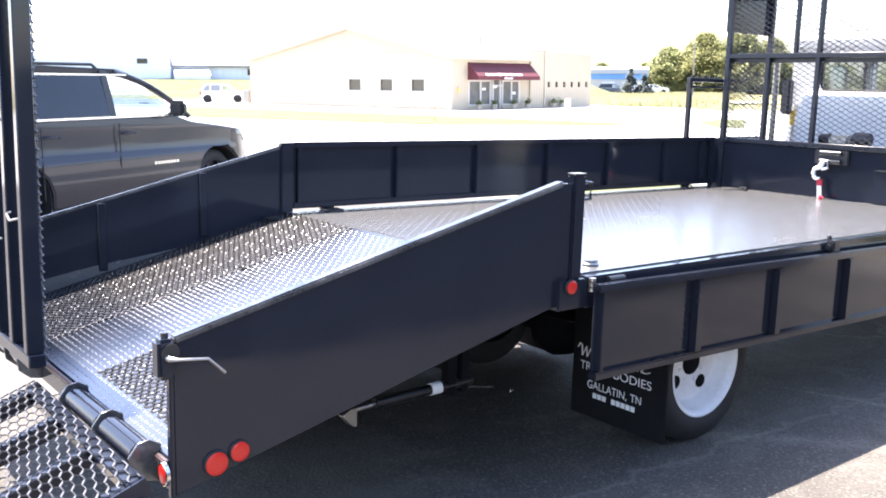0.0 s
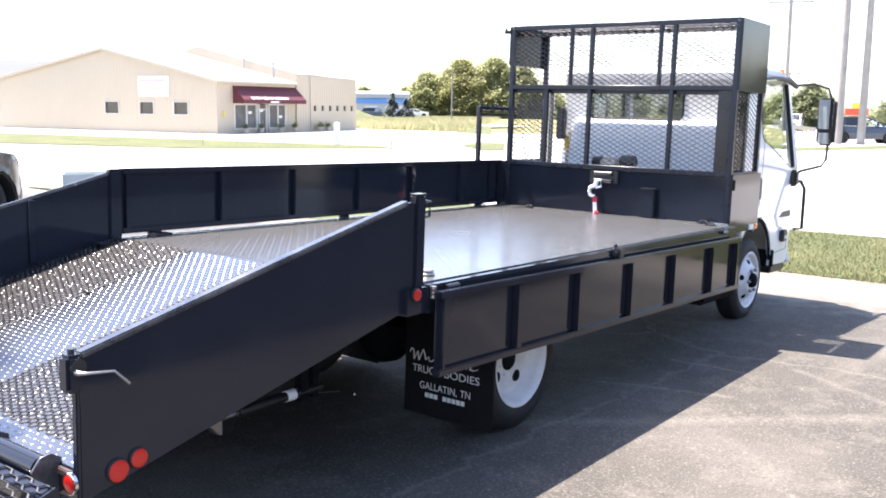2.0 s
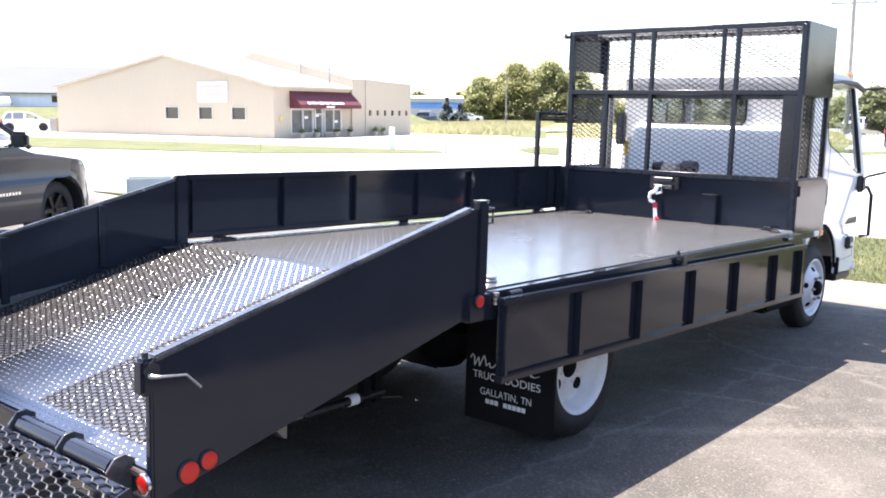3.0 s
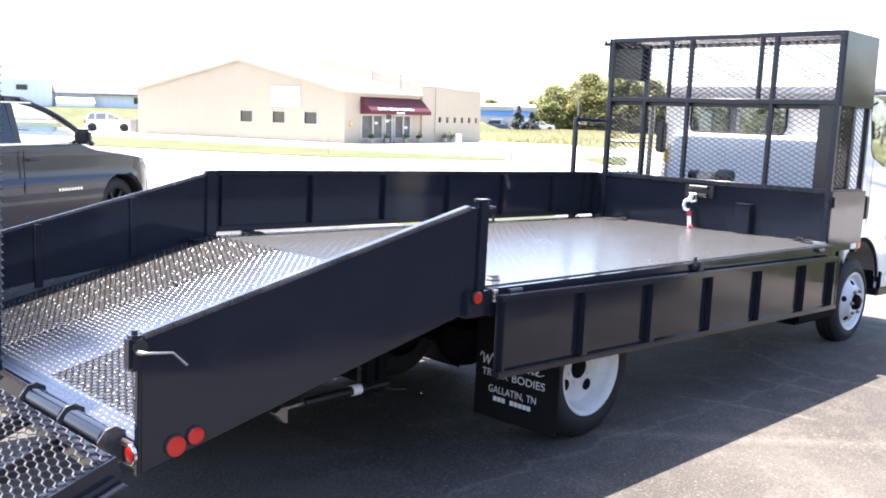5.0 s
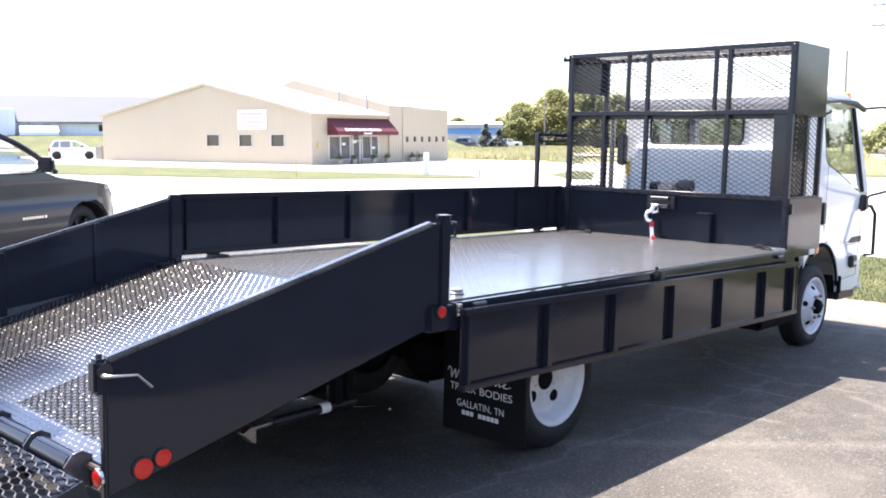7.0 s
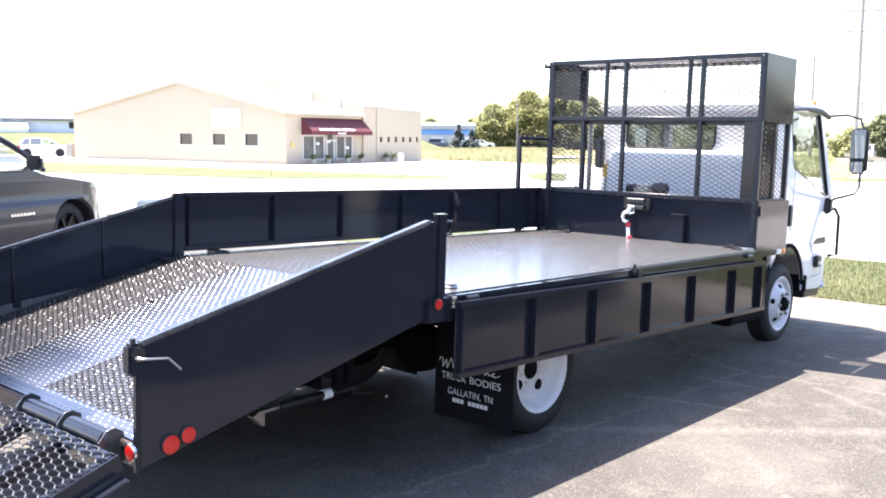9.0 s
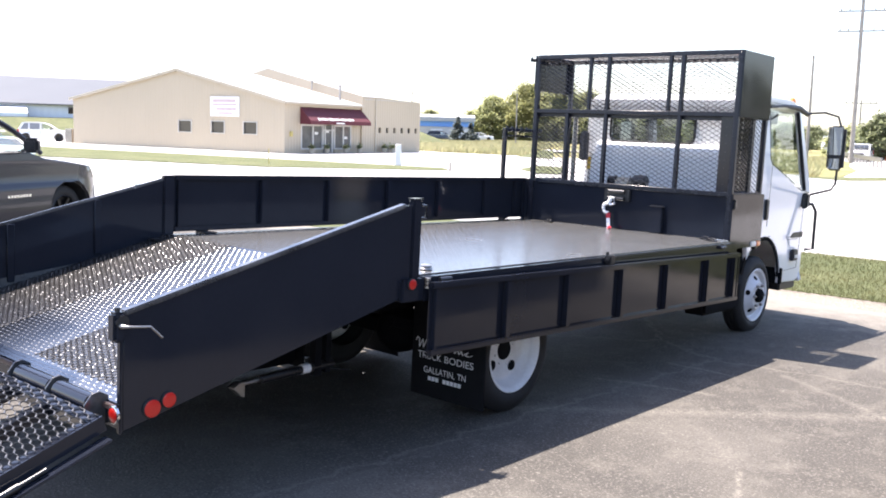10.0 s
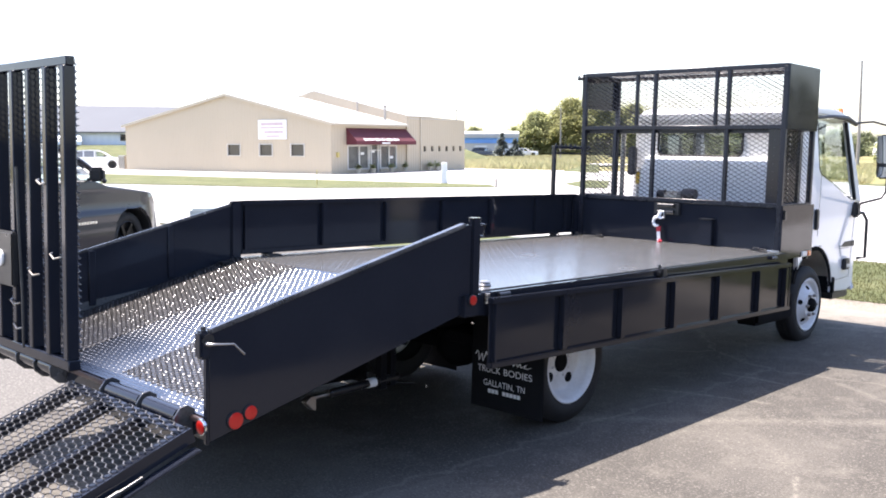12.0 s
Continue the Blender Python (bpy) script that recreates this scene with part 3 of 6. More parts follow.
def tail_side(sx):
    """Wedge-shaped side of the dovetail with a folded top edge and a square end post."""
    x0, x1 = (1.205, 1.225) if sx > 0 else (-1.225, -1.205)
    bm = bmesh.new()
    prism(bm, [(-1.74, 0.55), (-1.74, 1.085), (-0.04, 1.5125), (0.049, 1.5125), (0.049, 0.985), (-0.04, 0.975)], 'x', x0, x1)
    bevel(bm, 0.003)
    side = part("dovetail_side", bm, BLACK, truck, "gloss black wedge-shaped tail side panel")
    bm = bmesh.new()
    beam(bm, (sx * 1.213, -1.74, 1.078), (sx * 1.213, -0.01, 1.513), 0.046 if sx > 0 else 0.022, 0.024)
    bevel(bm, 0.006, 2)
    part("top_flange", bm, EDGE, side, "black top edge brightened for its sunlit sheen")
    bm = bmesh.new()
    beam(bm, (sx * 1.19, -1.70, 0.585), (sx * 1.19, -0.02, 1.0), 0.03, 0.04)
    part("bottom_flange", bm, BLACK, side)
    post = boxed("end_post", (sx * 1.2125 - 0.0245, sx * 1.2125 + 0.0245, 0.05 if sx > 0 else -0.037, 0.122 if sx > 0 else 0.05, 1.092 if sx > 0 else 0.88, 1.548 if sx > 0 else 1.538), BLACK, side, "square black end post", 0.008)
    if sx > 0:
        boxed("post_foot", (1.16, 1.252, -0.03, 0.145, 0.962, 1.092), BLACK, post, "black channel end under the post", 0.006)
        boxed("post_cap", (1.188, 1.238, 0.048, 0.124, 1.5485, 1.5545), EDGE, post, bev=0.002)
    boxed("rear_edge", (sx * 1.214 - 0.014, sx * 1.214 + 0.014, -1.757, -1.741, 0.54, 1.08), BLACK, side, bev=0.004)
    if sx < 0:
        return side
    bm = bmesh.new()
    tube(bm, [(sx * 1.222, 0.118, 1.44), (sx * 1.222, 0.165, 1.44), (sx * 1.222, 0.168, 1.51), (sx * 1.222, 0.118, 1.515)], 0.009, 8)
    part("latch_loop", bm, SATIN, side)
    bm = bmesh.new()
    lathe(bm, [(0.0, 0.034), (0.006, 0.040), (0.014, 0.036), (0.017, 0.030), (0.023, 0.036), (0.030, 0.034), (0.034, 0.020), (0.034, 0.001)], (1.08, 0.345, 1.106), 'z', 20)
    part("deck_swivel", bm, DULL, side, "worn steel swivel on the deck")
    bm = bmesh.new()
    for z in (1.086, 1.064, 1.042):
        tube(bm, [(1.262, 0.165, z - 0.008), (1.262, 0.165, z + 0.008)], 0.016, 10)
    part("knuckle", bm, DULL, side, "worn hinge knuckle")
    return side


near_side, far_side = tail_side(1), tail_side(-1)
bars("stiffener", [((-1.198, y, slope(y) + 0.02), (-1.198, y, slope(y) + 0.40), 0.012, 0.05) for y in (-1.15, -0.55)], BLACK, far_side)

def drop_side(name, x_in, x_out, y0, y1, z0, z1, fall, label, stakes):
    """Hinged side: a sheet with tubes at top and bottom and square stiffeners on its outer face. fall: how much it drops for each metre forwards."""
    def laid(n, dims, parent, text="", bev=0.006):
        bm = bmesh.new()
        box(bm, *dims)
        bevel(bm, bev, 2)
        for v in bm.verts:
            v.co.z -= fall * (v.co.y - y0)
        return part(n, bm, BLACK, parent, text)

    side = laid(name, (x_in, x_out, y0, y1, z0, z1), truck, label, 0.003)
    xm = (x_in + x_out) / 2 + 0.012
    for z, n in ((z1 - 0.012, "top_tube"), (z0 + 0.015, "bottom_tube")):
        laid(n, (xm - 0.024, xm + 0.024, y0 - 0.005, y1 + 0.01, z - 0.018, z + 0.018), side)
    for y in stakes:
        laid("stiffener", (x_out, x_out + 0.04, y - 0.028, y + 0.028, z0 + 0.034, z1 - 0.031), side)
    for y in (y0 + 0.04, y1 - 0.015):
        laid("end_flange", (xm - 0.02, xm + 0.02, y - 0.012, y + 0.012, z0 + 0.03, z1 - 0.03), side, bev=0.003)
    return side


fold = drop_side("drop_side_lowered", 1.288, 1.300, 0.147, 4.29, 0.645, 1.068, 0.013, "gloss black drop side hanging folded down", (0.86, 1.54, 2.255, 2.945, 3.665, 4.19))
stand = drop_side("drop_side_raised", -1.232, -1.220, 0.058, 4.40, 1.124, 1.535, 0.0, "gloss black drop side standing upright", (0.87, 1.58, 2.30, 2.99, 3.71, 4.22))
for y in (0.32, 2.15, 4.05):
    bm = bmesh.new()
    tube(bm, [(1.262, y - 0.05, 1.075), (1.262, y + 0.05, 1.075)], 0.016, 10)
    part("hinge", bm, SATIN, fold, "black barrel hinge")
    boxed("hinge_block", (-1.245, -1.215, y - 0.05, y + 0.05, 1.10, 1.136), SATIN, stand, bev=0.004)
bm = bmesh.new()
box(bm, 1.235, 1.292, 2.12, 2.19, 1.045, 1.112)
bevel(bm, 0.008, 2)
tube(bm, [(1.24, 2.155, 1.11), (1.24, 2.155, 1.135)], 0.012, 8)
part("side_latch", bm, SATIN, fold, "worn steel latch")

# ---- bulkhead cage behind the cab ----
cage = boxed("bulkhead_panel", (-1.212, 1.17, 4.375, 4.39, 1.10, 1.53), BLACK, truck, "solid black lower bulkhead panel", 0.003)
CX, FX, Y0, Y1, ZB, ZM, ZT = 1.145, 1.098, 4.375, 5.0, 1.53, 2.26, 2.82
posts = []
for x in (CX, -FX):
    posts += [((x, Y0, 1.0), (x, Y0, ZT), 0.046, 0.046), ((x, Y1, 1.0), (x, Y1, ZT), 0.044, 0.044)]
    posts += [((x, Y0, z), (x, Y1, z), 0.042, 0.042) for z in (ZB, ZM, ZT)]
posts += [((-FX, y, z), (CX, y, z), 0.042, 0.042) for y, z in ((Y0, ZM), (Y0, ZT), (Y1, ZM), (Y1, ZT), (Y0, ZB))]
posts += [((x, Y0, ZB), (x, Y0, ZM), 0.038, 0.04) for x in (-0.697, -0.235, 0.576)]
posts += [((x, Y0, ZM), (x, Y0, ZT), 0.034, 0.036) for x in (-0.447, 0.447)]
posts += [((x, Y0, ZM), (x, Y0, ZT), 0.038, 0.04) for x in (-0.232, 0.578)]
posts += [((-FX, Y0 + 0.05, ZM - 0.035), (CX, Y0 + 0.05, ZM - 0.035), 0.04, 0.04)]
bars("cage_bar", posts, CAGEPAINT, cage)
for sx, ex in ((1, CX + 0.03), (-1, -FX - 0.03)):
    boxed("upper_side_panel", (ex - 0.008, ex + 0.008, Y0 - 0.02, Y1 + 0.02, ZM - 0.02 if sx > 0 else 2.47, ZT + 0.02), BLACK, cage, "gloss black upper side sheet", 0.004)
    boxed("lower_side_panel", ((1.17 if sx > 0 else -1.212), (1.19 if sx > 0 else -1.192), Y0 - 0.03, Y1 + 0.04, 1.03, ZB + 0.005), BLACK, cage, "gloss black lower side sheet", 0.004)
    bm = bmesh.new()
    expanded(bm, Y1 - Y0, ZM - ZB, 0.080, 0.041, 0.0036, 0.002, lambda u, v, d, q=ex - sx * 0.04: (q + d, Y0 + u, ZB + v), bond=0.14)
    part("side_mesh", bm, SATIN, cage, "black expanded metal side mesh", 30)
boxed("slotted_strip", (1.00, 1.118, Y0 - 0.006, Y0 + 0.004, ZB, ZM), BLACK, cage, bev=0.002)
for z in [1.62 + 0.075 * i for i in range(9)]:
    bm = bmesh.new()
    tube(bm, [(1.06, Y0 - 0.006, z), (1.06, Y0 - 0.010, z)], 0.0045, 6)
    part("rivet", bm, SATIN, cage)
side_strip = boxed("slotted_side_strip", (1.085, 1.093, Y0 + 0.02, Y0 + 0.42, ZB, ZM), BLACK, cage, "black slotted strip with pale blocks for the light in its slots", 0.002)
# pale blocks painted in for the light seen through the slots
for k in range(15):
    boxed("strip_dot", (1.093, 1.099, Y0 + 0.235, Y0 + 0.262, ZB + 0.06 + k * 0.046, ZB + 0.078 + k * 0.046), DULL, side_strip, bev=0)


def mesh_panel(name, w, h, place, cw=0.080, ch=0.041, strand=0.0049, label="black expanded metal mesh"):
    bm = bmesh.new()
    expanded(bm, w, h, cw, ch, strand, 0.003, place, bond=0.06, gauge=0.002)
    return part(name, bm, SATIN, cage, label, 30)


mesh_panel("lower_mesh", CX + FX, ZM - ZB, lambda u, v, d: (-FX + u, Y0 + 0.03 + d, ZB + v))
mesh_panel("upper_mesh", CX + FX, ZT - ZM, lambda u, v, d: (-FX + u, Y0 + 0.028 + d, ZM + v))
mesh_panel("top_mesh", CX + FX, Y1 - Y0, lambda u, v, d: (-FX + u, Y0 + v, ZT + 0.022 + d), strand=0.0036)
mesh_panel("front_mesh", CX + FX, ZT - ZM, lambda u, v, d: (-FX + u, Y1 - 0.028 + d, ZM + v))
bm = bmesh.new()
tube(bm, [(-1.12, Y0 - 0.02, 2.79), (-1.19, Y0 - 0.02, 2.79)], 0.02, 10)
tube(bm, [(-1.16, Y0 - 0.05, 2.77), (-1.16, Y0 - 0.05, 2.82)], 0.012, 8)
part("latch", bm, SATIN, cage)
boxed("bracket", (0.36, 0.50, Y0 - 0.07, Y0 - 0.005, 1.11, 1.36), BLACK, cage, bev=0.006)
boxed("bracket_cap", (0.36, 0.50, Y0 - 0.075, Y0 - 0.004, 1.362, 1.37), SATIN, cage, bev=0.002)
boxed("hasp", (1.186, 1.206, Y0 - 0.01, Y0 + 0.03, 1.40, 1.49), SATIN, cage, bev=0.004)
for i in range(26):
    bm = bmesh.new()
    tube(bm, [(-1.14 + i * 0.091, Y0 - 0.012, ZB + 0.0), (-1.14 + i * 0.091, Y0 - 0.026, ZB + 0.0)], 0.007, 6)
    part("bolt", bm, SATIN, cage)

# unseen plate, added to keep sun through the cage off the ground
boxed("cage_floor", (-1.18, 1.18, 4.376, 5.075, 1.07, 1.085), CHASSIS, cage, bev=0.002)
# marker lamp at the foot of the cage side
marker = boxed("side_marker", (1.186, 1.203, 4.80, 4.92, 1.035, 1.085), CLEARL, cage, "clear and amber side marker", 0.006)
boxed("amber_end", (1.186, 1.207, 4.925, 5.0, 1.035, 1.085), AMBER, marker, "amber lens", 0.006)
# hoop for hand tools at the raised side
hoop = bars("tool_rack_post", [((-1.24, 4.035, 1.50), (-1.24, 4.035, 2.06), 0.04, 0.04)], BLACK, truck, "black upright of the hand tool rack")[0]
bars("tool_rack_bar", [((-1.24, 4.015, 2.045), (-1.15, 4.55, 2.045), 0.05, 0.035), ((-1.24, 4.015, 1.985), (-1.15, 4.55, 1.985), 0.02, 0.02)], BLACK, hoop)
for k in range(5):
    bm = bmesh.new()
    tube(bm, [(-1.235, 4.06 + k * 0.085, 2.06), (-1.235, 4.06 + k * 0.085, 2.085)], 0.014, 8)
    part("rack_peg", bm, SATIN, hoop)

# ---- winch, fairlead and hook ----
winch = boxed("winch", (-0.12, 0.06, 4.42, 4.56, 1.535, 1.62), DULL, truck, "bright winch drum with black motor", 0.02, 3)
bm = bmesh.new()
lathe(bm, [(0, 0.0), (0, 0.05), (0.02, 0.058), (0.12, 0.058), (0.14, 0.05), (0.14, 0)], (0.07, 4.49, 1.595), 'x', 20)
part("winch_motor", bm, PLASTIC, winch)
bm = bmesh.new()
lathe(bm, [(0, 0.0), (0, 0.04), (0.09, 0.045), (0.1, 0.03), (0.1, 0)], (-0.22, 4.49, 1.585), 'x', 20)
part("winch_gear", bm, SATIN, winch)
fairlead = boxed("fairlead", (-0.17, 0.12, 4.335, 4.372, 1.385, 1.50), SATIN, winch, "black fairlead frame with grey rollers", 0.008)
for z in (1.478, 1.41):
    bm = bmesh.new()
    tube(bm, [(-0.11, 4.318, z), (0.07, 4.318, z)], 0.019, 14)
    part("roller", bm, SATIN, fairlead)
bm = bmesh.new()
arc = [(-0.14 + 0.035 * math.cos(a), 4.30, 1.325 + 0.045 * math.sin(a)) for a in [radians(70 + 20 * k) for k in range(13)]]
tube(bm, arc, [0.017] * 9 + [0.015, 0.013, 0.011, 0.008], 10)
tube(bm, [(-0.125, 4.30, 1.365), (-0.10, 4.305, 1.425)], 0.02, 10)
tube(bm, [(-0.112, 4.30, 1.43), (-0.062, 4.302, 1.43), (-0.058, 4.302, 1.372), (-0.108, 4.30, 1.36)], 0.012, 8)
hook = part("hook", bm, WHITEPLASTIC, winch, "white painted winch hook")
hook.location = (0.03, 0, -0.015)
bm = bmesh.new()
beam(bm, (-0.115, 4.302, 1.275), (-0.112, 4.30, 1.225), 0.045, 0.012, (0, 1, 0))
part("strap_end", bm, REDPAINT, hook, "red hook strap")
bm = bmesh.new()
beam(bm, (-0.10, 4.30, 1.125), (-0.07, 4.26, 1.112), 0.05, 0.03, (0, 1, 0))
part("strap_end", bm, REDPAINT, hook, "red hook strap")
bm = bmesh.new()
beam(bm, (-0.115, 4.30, 1.23), (-0.10, 4.298, 1.115), 0.036, 0.010, (0, 1, 0))
part("strap", bm, WHITEPLASTIC, hook, "white hook strap")

# ---- deck fittings ----
for x, y in ((1.09, 4.18), (0.98, 4.27), (-1.09, 3.92), (-0.75, 4.22)):
    bm = bmesh.new()
    box(bm, x - 0.04, x + 0.04, y - 0.03, y + 0.03, 1.105, 1.114)
    tube(bm, [(x - 0.03, y, 1.118), (x - 0.02, y + 0.02, 1.13), (x + 0.02, y + 0.02, 1.13), (x + 0.03, y, 1.118)], 0.006, 8)
    part("tie_down", bm, SATIN, deck)
boxed("worn_edge", (1.02, 1.18, 4.335, 4.366, 1.107, 1.116), CHROME, deck, "bright worn steel strip", 0.003)
for y in (0.30, -0.12):
    boxed("floor_latch", (-1.17, -1.08, y - 0.06, y + 0.06, 1.106 if y > 0 else slope(y), 1.118 if y > 0 else slope(y) + 0.012), SATIN, deck, bev=0.004)

# ---- rear end: hinges, lamps, latch ----
boxed("rear_crossbeam", (-1.2, 1.2, -1.75, -1.72, 0.555, slope(-1.74) - 0.002), BLACK, truck, "black rear crossbeam", 0.006)
boxed("rear_apron", (-1.19, 1.19, -1.765, -1.745, slope(-1.75) - 0.03, slope(-1.75) - 0.005), RUSTED, truck, "scraped rusty steel lip at the floor end", 0.004)


def hinge_group(xs):
    bm = bmesh.new()
    tube(bm, [(xs[0], -1.79, 0.648), (xs[-1], -1.79, 0.648)], 0.02, 12)
    rod = part("hinge_rod", bm, SATIN, truck)
    for a, b in zip(xs, xs[1:]):
        bm = bmesh.new()
        tube(bm, [(a + 0.03, -1.79, 0.648), (b - 0.03, -1.79, 0.648)], 0.046, 24)
        part("spring_tube", bm, BLACK, rod, "gloss black spring tube")
    for x in xs:
        bm = bmesh.new()
        prism(bm, [(-1.735, 0.555), (-1.735, 0.688), (-1.775, 0.711), (-1.815, 0.704), (-1.850, 0.658), (-1.842, 0.606), (-1.795, 0.566)], 'x', x - 0.005, x + 0.005)
        bevel(bm, 0.002)
        part("hinge_plate", bm, EDGE, rod)


hinge_group((0.34, 0.73, 1.09))
hinge_group((-1.13, -0.76, -0.50, -0.28))


def round_lamp(center, axis, r, name, mat, label, parent, side=1):
    bm = bmesh.new()
    lathe(bm, [(0.0, r * 1.12), (0.007, r * 1.12), (0.011, r * 1.06), (0.012, r * 1.0)], center, axis, 28, side)
    grommet = part(name + "_grommet", bm, RUBBER, parent)
    bm = bmesh.new()
    rings = lathe(bm, [(0.008, r), (0.013, r * 0.97), (0.015, r * 0.8), (0.016, r * 0.4), (0.016, 0.001)], center, axis, 28, side)
    part(name, bm, mat, grommet, label)


round_lamp((1.225, -1.60, 0.632), 'x', 0.041, "tail_lamp", RED, "round red lamp in a rubber grommet", near_side)
round_lamp((1.225, -1.515, 0.657), 'x', 0.035, "side_lamp", RED, "small round red lamp", near_side)
round_lamp((1.256, 0.034, 1.066), 'x', 0.030, "reflector", RED, "round red reflector", near_side)
round_lamp((1.212, -1.768, 0.630), 'y', 0.034, "tail_lamp", RED, "red rear lamp in a bright ring", near_side, -1)
round_lamp((-1.150, -1.752, 0.617), 'y', 0.034, "tail_lamp", RED, "red rear lamp in a bright ring", far_side, -1)
bm = bmesh.new()
lathe(bm, [(0.0, 0.040), (0.012, 0.041), (0.014, 0.036)], (1.212, -1.768, 0.630), 'y', 24, -1)
part("lamp_ring", bm, CHROME, near_side)
# gate latch at the top rear corner of the near side
latch = boxed("gate_latch", (1.190, 1.252, -1.80, -1.742, 0.955, 1.088), BLACK, near_side, "black gate latch plate", 0.012, 2)
bm = bmesh.new()
tube(bm, [(1.235, -1.77, 1.03), (1.275, -1.77, 1.03), (1.29, -1.75, 1.03), (1.30, -1.655, 1.022), (1.305, -1.60, 0.968)], [0.013, 0.009, 0.0055, 0.0048, 0.0058], 10)
part("handle", bm, DULL, latch, "bent steel handle")
bm = bmesh.new()
tube(bm, [(1.22, -1.76, 1.045), (1.255, -1.76, 1.045)], 0.03, 14)
tube(bm, [(1.215, -1.765, 1.085), (1.215, -1.765, 1.105)], 0.012, 10)
part("pivot", bm, SATIN, latch)

# slide-out support leg under the tail
bm = bmesh.new()
tube(bm, [(0.65, -0.56, 0.478), (0.65, 0.0, 0.498)], 0.026, 14)
leg = part("support_leg", bm, SATIN, truck, "black support strut under the tail")
bm = bmesh.new()
tube(bm, [(0.65, -0.25, 0.490), (0.65, -0.19, 0.492)], 0.030, 14)
part("band", bm, WHITEPLASTIC, leg, "white tape band")
bm = bmesh.new()
tube(bm, [(0.65, -0.69, 0.470), (0.65, -0.52, 0.480)], 0.013, 10)
foot_shape = [(-0.752, 0.459), (-0.711, 0.490), (-0.674, 0.488), (-0.674, 0.400), (-0.696, 0.404)]
prism(bm, foot_shape, 'x', 0.622, 0.678)
bevel(bm, 0.003)
part("foot", bm, DULL, leg, "bare steel foot")
bm = bmesh.new()
tube(bm, [(0.65, -0.10, 0.478), (0.65, 0.15, 0.432)], 0.006, 8)
tube(bm, [(0.65, 0.27, 0.390), (0.65, 0.285, 0.389)], 0.008, 8)
part("pull_rod", bm, CHROME, leg)
bm = bmesh.new()
box(bm, 0.625, 0.675, -0.16, -0.11, 0.44, 0.90)
box(bm, 0.63, 0.67, -0.07, -0.03, 0.45, 0.92)
part("hanger", bm, CHASSIS, leg)


# ---- tail gates: one raised, one lowered as a ramp ----
def gate(name, m, label, n, width=1.19, length=1.70):
    """A ramp gate in its own frame: x across, y along the length, z towards the tread side. A part of the lorry."""
    base = bmesh.new()
    beam(base, (0, 0.03, 0), (width, 0.03, 0), 0.06, 0.07)
    bevel(base, 0.006)
    root = part(name, base, BLACK, truck, label)
    root.matrix_local = m
    for i in range(n):
        x = 0.028 + i * (width - 0.056) / (n - 1)
        bm = bmesh.new()
        beam(bm, (x, 0.06, -0.005), (x, length - 0.05, -0.005), 0.05, 0.07)
        bevel(bm, 0.005)
        part("gate_bar", bm, BLACK, root)
    bm = bmesh.new()
    beam(bm, (0, length - 0.025, 0), (width, length - 0.025, 0), 0.05, 0.05)
    bevel(bm, 0.005)
    part("gate_rail", bm, BLACK, root)
    bm = bmesh.new()
    expanded(bm, width, length - 0.02, 0.130, 0.0355, 0.0050, 0.0035, lambda u, v, d: (u, 0.01 + v, 0.036 + d), bond=0.34, gauge=0.005)
    part("gate_mesh", bm, TREADPAINT, root, "black expanded metal tread", 30)
    return root


up_gate = gate("tail_gate_raised", Matrix.Translation((0.048, -1.845, 0.70)) @ Matrix(((-1, 0, 0), (0, 0, 1), (0, 1, 0))).to_4x4(), "black mesh ramp gate standing raised", 6)
RAMP = math.atan(0.376)
down_gate = gate("tail_gate_lowered", Matrix.Translation((1.232, -1.837, 0.615)) @ Matrix(((-1, 0, 0), (0, -math.cos(RAMP), -math.sin(RAMP)), (0, -math.sin(RAMP), math.cos(RAMP)))).to_4x4(), "black mesh ramp gate lowered to the ground", 4)
bm = bmesh.new()
beam(bm, (-0.012, 0.0, 0.0), (-0.012, 1.68, 0.0), 0.008, 0.07)
part("side_angle", bm, BLACK, down_gate)
bm = bmesh.new()
tube(bm, [(-0.05, 0.30, -0.03), (-0.05, 0.95, -0.03)], 0.009, 10)
tube(bm, [(-0.05, 0.42, -0.03), (-0.05, 0.58, -0.03)], 0.015, 10)
rod = part("assist_rod", bm, SATIN, down_gate, "worn steel assist rod")
bm = bmesh.new()
tube(bm, [(-0.05, 0.66, -0.03), (-0.05, 0.69, -0.03)], 0.024, 12)
part("rod_collar", bm, DULL, rod)
boxed("rod_channel", (-0.085, -0.02, 0.02, 1.0, -0.062, -0.05), BLACK, down_gate, bev=0.003)
bm = bmesh.new()
box(bm, 0.62, 1.0, 0.40, 0.72, -0.085, -0.045)
bevel(bm, 0.01, 2)
plate = part("latch_box", bm, SATIN, up_gate, "satin black plate on the gate")
bm = bmesh.new()
lathe(bm, [(0.0, 0.05), (0.012, 0.05), (0.016, 0.03), (0.016, 0.0)], (0.78, 0.56, -0.085), 'z', 20, -1)
part("plate_lamp", bm, CLEARL, plate)
for x, y in ((0.14, 0.62), (0.42, 0.50), (0.30, 1.02), (0.66, 0.16), (0.70, 0.30)):
    bm = bmesh.new()
    tube(bm, [(x - 0.05, y, -0.03), (x - 0.02, y - 0.01, -0.055), (x + 0.04, y + 0.01, -0.05), (x + 0.06, y + 0.015, -0.03)], 0.005, 6)
    part("wire_tie", bm, DULL, up_gate)
bm = bmesh.new()
tube(bm, [(0.56, 0.05, -0.05), (0.55, 0.35, -0.055), (0.60, 0.75, -0.05), (0.62, 1.1, -0.05)], 0.008, 6)
part("gate_cable", bm, PLASTIC, up_gate)


